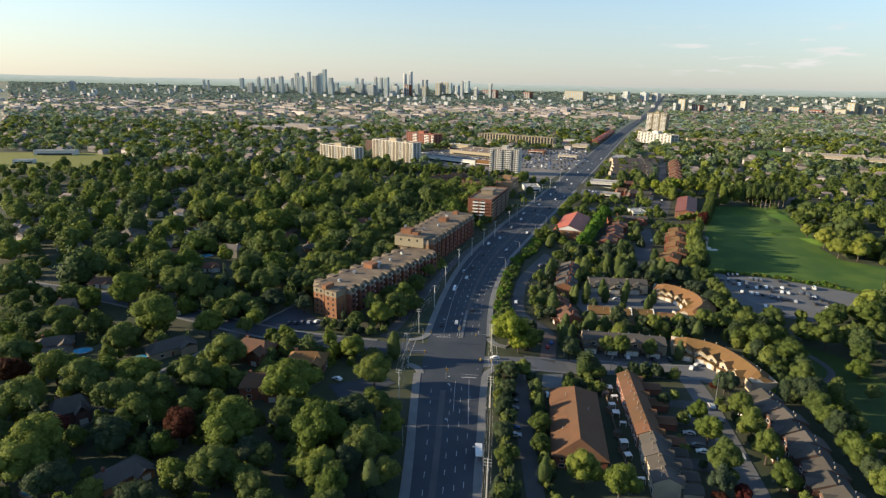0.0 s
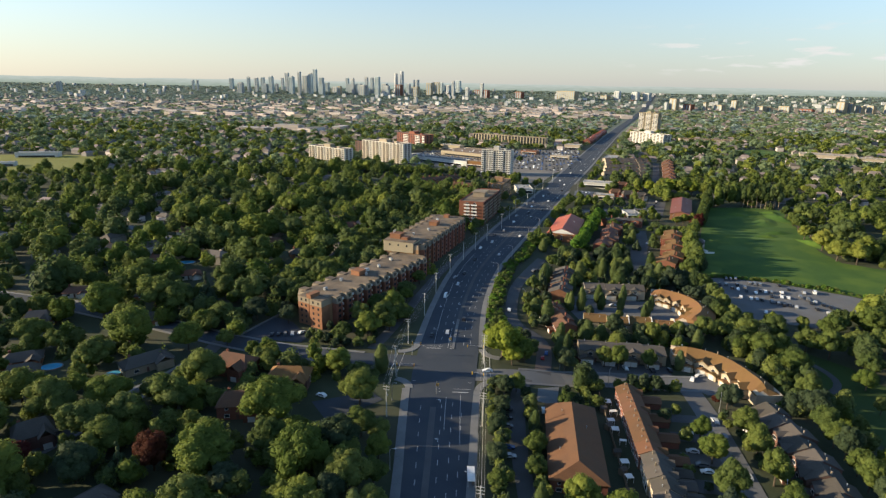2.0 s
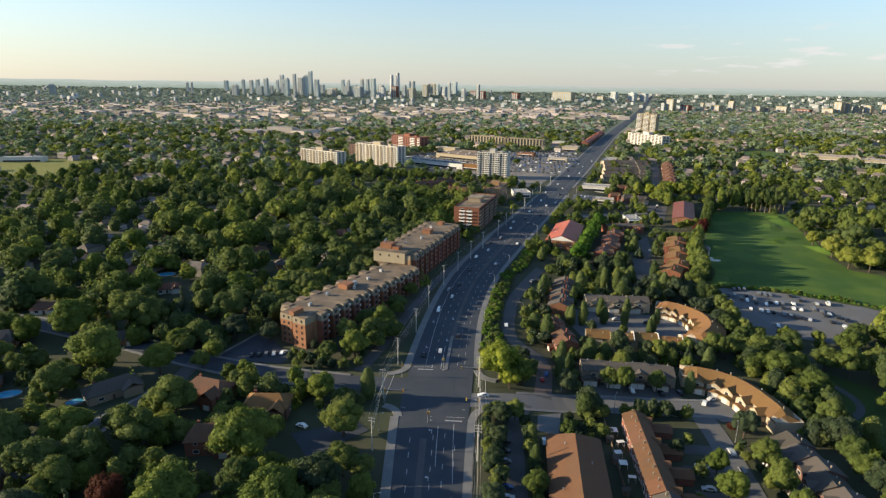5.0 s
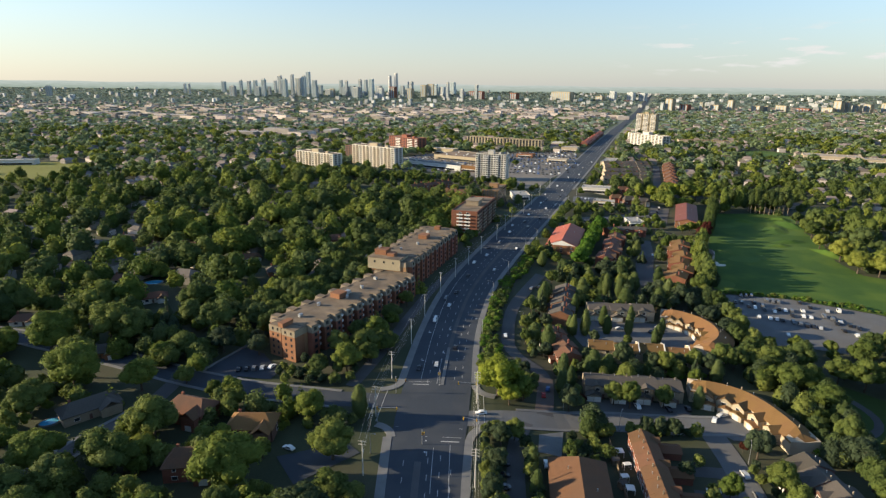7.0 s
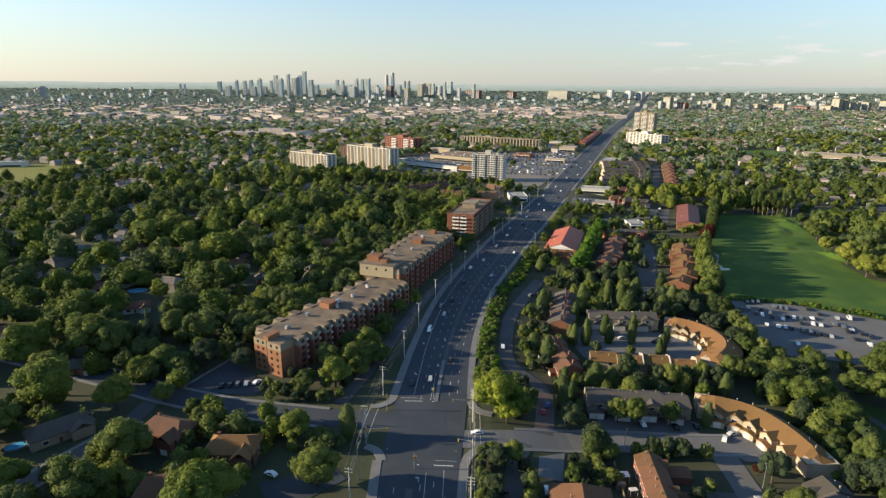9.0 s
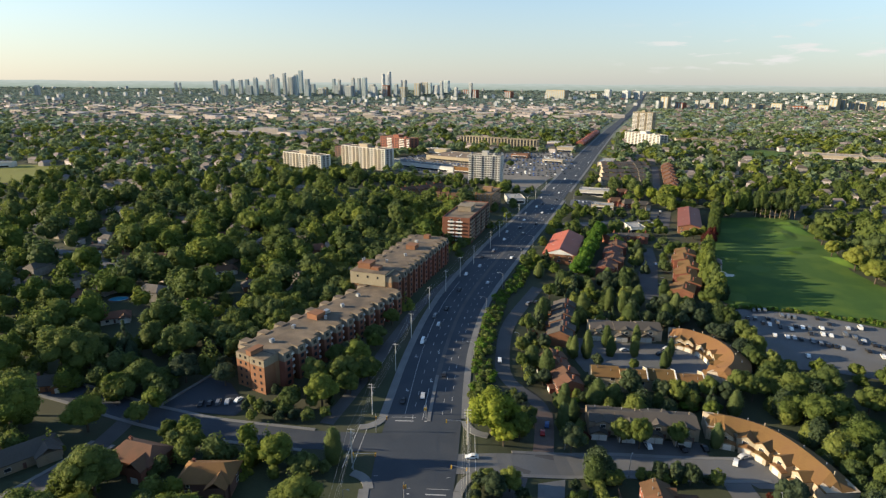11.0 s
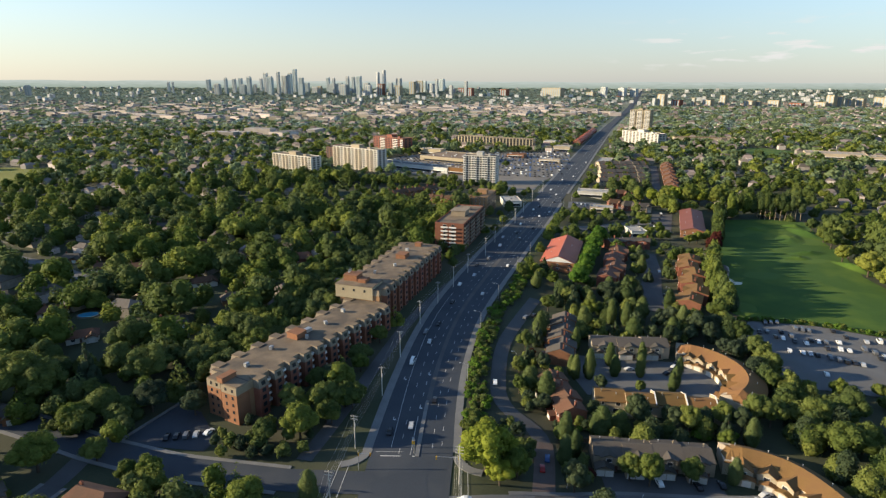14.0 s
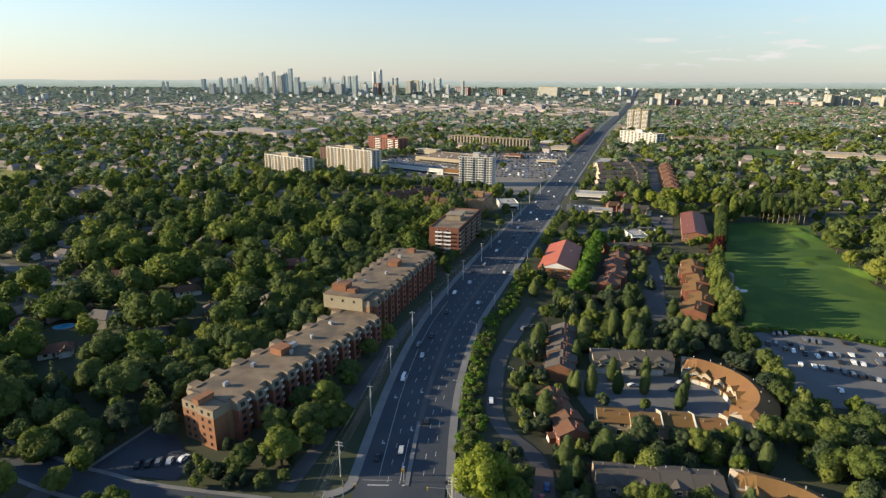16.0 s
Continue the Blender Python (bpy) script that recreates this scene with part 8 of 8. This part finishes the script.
wide_mid = wide_mid[((patchy > -0.17) & (wide_mid[:, 0] < 225)) | ((wide_mid[:, 0] > 0) & (wide_mid[:, 0] < 225)) | ((np.abs(wide_mid[:, 0] + 100) < 110) & (wide_mid[:, 1] > 560)) | (wide_mid[:, 0] > 225) | ((wide_mid[:, 0] < -235) & (patchy > -0.36))]
forest("mid_trees", "dense leafy canopy of mature street and garden trees", np.r_[rest, wide_mid][np.random.RandomState(3).permutation(len(rest) + len(wide_mid))], MID, [M["leaf"], M["leaf_light"], M["leaf_light"], M["leaf"], M["leaf_mid"]], 9.5, 26.0, 21)
FAR_T = [crown("broad", 300 + i, 40, 0.13, core=False, lobe_count=8) for i in range(6)]
far1 = scatter(7, 34000, None, None, 800, 1600, 13.2)
FAR_U = [crown("broad", 320 + i, 16, 0.22, core=False, lobe_count=6) for i in range(5)]
far2 = scatter(8, 42000, None, None, 1580, 2900, 18.5)
ri = np.random.RandomState(44)
IND = [(ri.uniform(-1850, -250), ri.uniform(1980, 2400)) for _ in range(70)] + [(ri.uniform(-2300, -300), ri.uniform(2450, 2950)) for _ in range(90)] + [(ri.uniform(-300, 560), ri.uniform(2150, 2950)) for _ in range(120)] + [(ri.uniform(-560, -330), ri.uniform(1440, 1540)) for _ in range(6)]
for ix, iy in IND:
    far2 = far2[(np.abs(far2[:, 0] - ix) > 34) | (far2[:, 1] - iy > 16) | (far2[:, 1] - iy < -80)]
    far1 = far1[(np.abs(far1[:, 0] - ix) > 45) | (far1[:, 1] - iy > 20) | (far1[:, 1] - iy < -70)]
def clear_before(spots, homes, wide, deep):
    """Drops trees that stand over a house or close in front of it."""
    ok = np.ones(len(spots), bool)
    for hx, hy in homes:
        ok &= ~((np.abs(spots[:, 0] - hx) < wide) & (spots[:, 1] - hy < 5) & (spots[:, 1] - hy > -deep))
    return spots[ok]


HOMES_MID = scatter(51, 2600, None, None, 380, 820, 24)
HOMES_MID = HOMES_MID[(np.abs(HOMES_MID[:, 0]) > 60) & ~((HOMES_MID[:, 0] < -330) & (HOMES_MID[:, 1] > 480) & (HOMES_MID[:, 1] < 780) & (HOMES_MID[:, 0] < -420))]
HOMES_MID = HOMES_MID[~((HOMES_MID[:, 0] > 50) & (HOMES_MID[:, 0] < 250) & (HOMES_MID[:, 1] > 540) & (HOMES_MID[:, 1] < 790))]
HOMES_MID = HOMES_MID[(HOMES_MID[:, 0] < 225) | (np.arange(len(HOMES_MID)) % 3 == 0)]
HOMES_MID = HOMES_MID[~((HOMES_MID[:, 0] > -150) & (HOMES_MID[:, 0] < 60) & (HOMES_MID[:, 1] > 690))]
HOMES_FAR = scatter(52, 7000, None, None, 820, 1800, 33)
HOMES_FAR = HOMES_FAR[~((HOMES_FAR[:, 0] > -190) & (HOMES_FAR[:, 0] < 150) & (HOMES_FAR[:, 1] < 1180))]
far1 = clear_before(far1, HOMES_FAR, 7, 20)
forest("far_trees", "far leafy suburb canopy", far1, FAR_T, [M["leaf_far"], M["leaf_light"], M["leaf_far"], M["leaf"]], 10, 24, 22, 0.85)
forest("far_woods", "distant suburb woods with haze in the leaf colour", far2, FAR_U, [M["leaf_far"], M["leaf_horizon"], M["leaf_far"]], 16, 30, 23, 0.55)
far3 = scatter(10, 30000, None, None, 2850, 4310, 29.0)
forest("horizon_woods", "far woods towards the horizon, leaf colour paled for haze", far3, FAR_U, [M["leaf_horizon"]], 28, 52, 24, 0.26)

# dense green strip between avenue and lane, and shrubs round the gardens
rg = np.random.RandomState(61)
strip = [(rg.uniform(8.5, 13.5), y) for y in np.arange(112, 234, 1.9)] + [(rg.uniform(23.0, 25.6), y) for y in np.arange(118, 226, 3.0)]
strip += [(rg.uniform(60, 92), rg.uniform(235.5, 238.5)) for _ in range(16)] + [(rg.uniform(40, 56), rg.uniform(214, 238)) for _ in range(14)] + [(rg.uniform(74, 87), y + rg.uniform(-1, 1)) for y in np.arange(160, 226, 6.6)]
strip += [(rg.uniform(99, 106), y + rg.uniform(-1, 1)) for y in np.arange(155, 222, 5.0)] + [(rg.uniform(18, 32), rg.uniform(254, 285)) for _ in range(26)] + [(rg.uniform(40, 50), rg.uniform(256, 288)) for _ in range(16)]
strip += [(rg.uniform(52, 104), rg.uniform(284, 290)) for _ in range(16)] + [(rg.uniform(60, 118), rg.uniform(358, 372)) for _ in range(30)] + [(rg.uniform(32, 46), rg.uniform(296, 350)) for _ in range(26)]
strip += [(rg.uniform(-80, -36), rg.uniform(262, 284)) for _ in range(22)]
SIDE = path_points(STREETS["road_side"][0], 4)
yard = np.array([(rg.uniform(-205, -38), rg.uniform(124, 246)) for _ in range(420)] + [(rg.uniform(-205, -112), rg.uniform(262, 302)) for _ in range(130)] + [(rg.uniform(-205, -150), rg.uniform(225, 300)) for _ in range(50)])
yard = yard[[all((q[0] - bx) ** 2 + (q[1] - by) ** 2 > 50 for bx, by, _ in BLOCKED) and np.min(np.hypot(SIDE[:, 0] - q[0], SIDE[:, 1] - q[1])) > 8.0 and not (-68 < q[0] < -36 and 192 < q[1] < 230) and not (q[1] > 258 and q[1] < 269 - 0.3 * (q[0] + 120)) for q in yard]]
forest("yard_trees", "small garden trees and tall shrubs between houses", yard, MID, [M["leaf"], M["leaf_mid"], M["leaf_light"]], 5.0, 11.5, 63, 1.05)
forest("shrubs", "dense shrubs and small trees in gardens and verges", np.array(strip), [crown("broad", 430 + i, 170, 0.055, core=0.4, lobe_count=9) for i in range(4)], [M["leaf"], M["leaf_dark"], M["leaf"]], 4.0, 7.5, 62, 1.05)

# hedge of bushes down the avenue's bank
BUSH = [crown("broad", 400 + i, 90, 0.10, core=False) for i in range(4)]
bank = []
rb = np.random.RandomState(31)
for y in np.arange(268, 470, 1.15):
    xe = float(road_x(y) + road_w(y) / 2)
    for _ in range(2):
        o = rb.uniform(4.0, 12.5) + (3 if y > 400 else 0)
        if np.min(np.hypot(path_points(STREETS["road_drive"][0], 4)[:, 0] - xe - o, path_points(STREETS["road_drive"][0], 4)[:, 1] - y)) > 5:
            bank.append((xe + o, y + rb.uniform(-1, 1)))
for pts in ([(147, 387), (163, 390.5), (194, 385), (214, 375.5), (234, 365.5), (252, 352)], [(50, 287), (107, 283)], [(128, 226), (124, 246), (112, 272)], [(123, 300), (134, 318), (136, 335), (127, 352)], [(146, 322), (145, 352), (146, 384)]):
    for p in path_points(pts, 2.2):
        bank.append((p[0] + rb.uniform(-0.8, 0.8), p[1] + rb.uniform(-0.8, 0.8)))
forest("bushes", "low green bushes and hedges along banks and fences", np.array(bank), BUSH, [M["leaf"], M["hedge"]], 2.6, 5.4, 33, 0.8)

# bright row of trees in front of the white slabs
line = path_points([(-250, 868), (-169, 832), (-110, 796), (-52, 786)], 7.5)
forest("row_trees", "bright row of broad trees before the white slabs", line + np.random.RandomState(70).uniform(-2, 2, line.shape), MID[:8], [M["leaf_light"], M["leaf"]], 13.0, 17.0, 71, 1.0)
line = path_points([(-44, 790), (-20, 796), (4, 788), (36, 776), (52, 764)], 7.0)
forest("row_trees", "low dark trees before the corner store and the white tower", line + np.random.RandomState(72).uniform(-2, 2, line.shape), MID[:8], [M["leaf"], M["leaf_dark"]], 9.0, 11.0, 73, 0.95)

# ---- far houses and sheds ----
rh = np.random.RandomState(41)


def sheds_stuff(name, label, spots, w, d, h, roof, wall, gable):
    b = Build()
    for x, y in spots:
        ww, dd, hh, a = rh.uniform(*w), rh.uniform(*d), rh.uniform(*h), rh.choice((-18, -18, 72)) + rh.uniform(-8, 8)
        k = len(b.v)
        if gable:
            b.box(-ww / 2, ww / 2, -dd / 2, dd / 2, -1, hh, 0)
            b.gable(-ww / 2, ww / 2, -dd / 2, dd / 2, hh, hh * 0.5, 1, hip=2.5)
        else:
            b.box(-ww / 2, ww / 2, -dd / 2, dd / 2, -1, hh, 0)
            b.box(-ww / 2 + 0.3, ww / 2 - 0.3, -dd / 2 + 0.3, dd / 2 - 0.3, hh + 0.004, hh + 0.4, 1)
        c, s = math.cos(radians(a)), math.sin(radians(a))
        z0 = g(x, y)
        b.v[k:] = [(x + p * c - q * s, y + p * s + q * c, z0 + r) for p, q, r in b.v[k:]]
    return tagged(b.part(name, [wall, roof]), label, "buildings", kind="stuff")


sheds_stuff("mid_houses", "suburban houses with grey and brown roofs between trees", HOMES_MID, (11, 16), (8, 11), (3.4, 5.8), M["roof_mix"], M["wall_mix"], True)
sheds_stuff("far_houses", "far suburban houses between trees", HOMES_FAR, (11, 17), (8, 12), (5.0, 7.5), M["roof_mix"], M["wall_mix"], True)
h3 = scatter(53, 5000, None, None, 1750, 3200, 62)
sheds_stuff("distant_houses", "distant roofs of a suburb", h3, (14, 22), (10, 15), (7, 10), M["roof_mix"], M["wall_mix"], True)
# industrial belt
sheds_stuff("industrial_halls", "tan and pale flat-roofed industrial halls in the distance", IND, (18, 78), (18, 44), (8, 13), M["hall_roof"], M["hall_wall"], False)
hz = [(rh.uniform(-3100, -600), rh.uniform(3100, 4250)) for _ in range(70)] + [(rh.uniform(-600, 3100), rh.uniform(3000, 4250)) for _ in range(240)]
sheds_stuff("horizon_buildings", "scattered pale buildings near the horizon", hz, (9, 26), (9, 20), (9, 22), M["far_block"], M["far_block"], False)

# hazy land beyond the last woods: glowing strip, haze painted into its emission
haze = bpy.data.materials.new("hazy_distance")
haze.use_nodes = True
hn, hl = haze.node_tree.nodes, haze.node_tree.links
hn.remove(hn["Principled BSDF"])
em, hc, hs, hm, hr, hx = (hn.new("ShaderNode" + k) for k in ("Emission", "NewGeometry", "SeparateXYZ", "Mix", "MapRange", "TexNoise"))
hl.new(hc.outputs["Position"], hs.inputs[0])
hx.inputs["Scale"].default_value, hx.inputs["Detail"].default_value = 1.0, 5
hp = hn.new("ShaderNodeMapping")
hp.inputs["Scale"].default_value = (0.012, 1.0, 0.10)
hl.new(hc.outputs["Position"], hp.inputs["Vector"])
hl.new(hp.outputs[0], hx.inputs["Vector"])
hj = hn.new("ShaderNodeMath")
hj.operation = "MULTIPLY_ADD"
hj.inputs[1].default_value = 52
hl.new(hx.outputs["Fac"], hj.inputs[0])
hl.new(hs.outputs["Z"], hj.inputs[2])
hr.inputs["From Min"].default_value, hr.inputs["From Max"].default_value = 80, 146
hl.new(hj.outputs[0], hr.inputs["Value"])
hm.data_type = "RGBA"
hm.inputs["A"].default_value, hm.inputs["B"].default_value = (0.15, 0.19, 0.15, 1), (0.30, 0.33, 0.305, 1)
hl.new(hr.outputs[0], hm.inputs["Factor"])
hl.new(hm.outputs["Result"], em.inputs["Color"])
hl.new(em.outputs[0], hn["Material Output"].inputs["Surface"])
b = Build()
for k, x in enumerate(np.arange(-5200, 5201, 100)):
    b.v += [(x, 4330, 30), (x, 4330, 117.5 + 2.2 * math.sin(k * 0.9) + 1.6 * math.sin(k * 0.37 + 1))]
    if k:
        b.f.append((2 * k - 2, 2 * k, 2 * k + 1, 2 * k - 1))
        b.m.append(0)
tagged(b.part("backdrop", haze), "glowing backdrop painted as pale hazy land along the horizon", "backdrop", kind="structure")
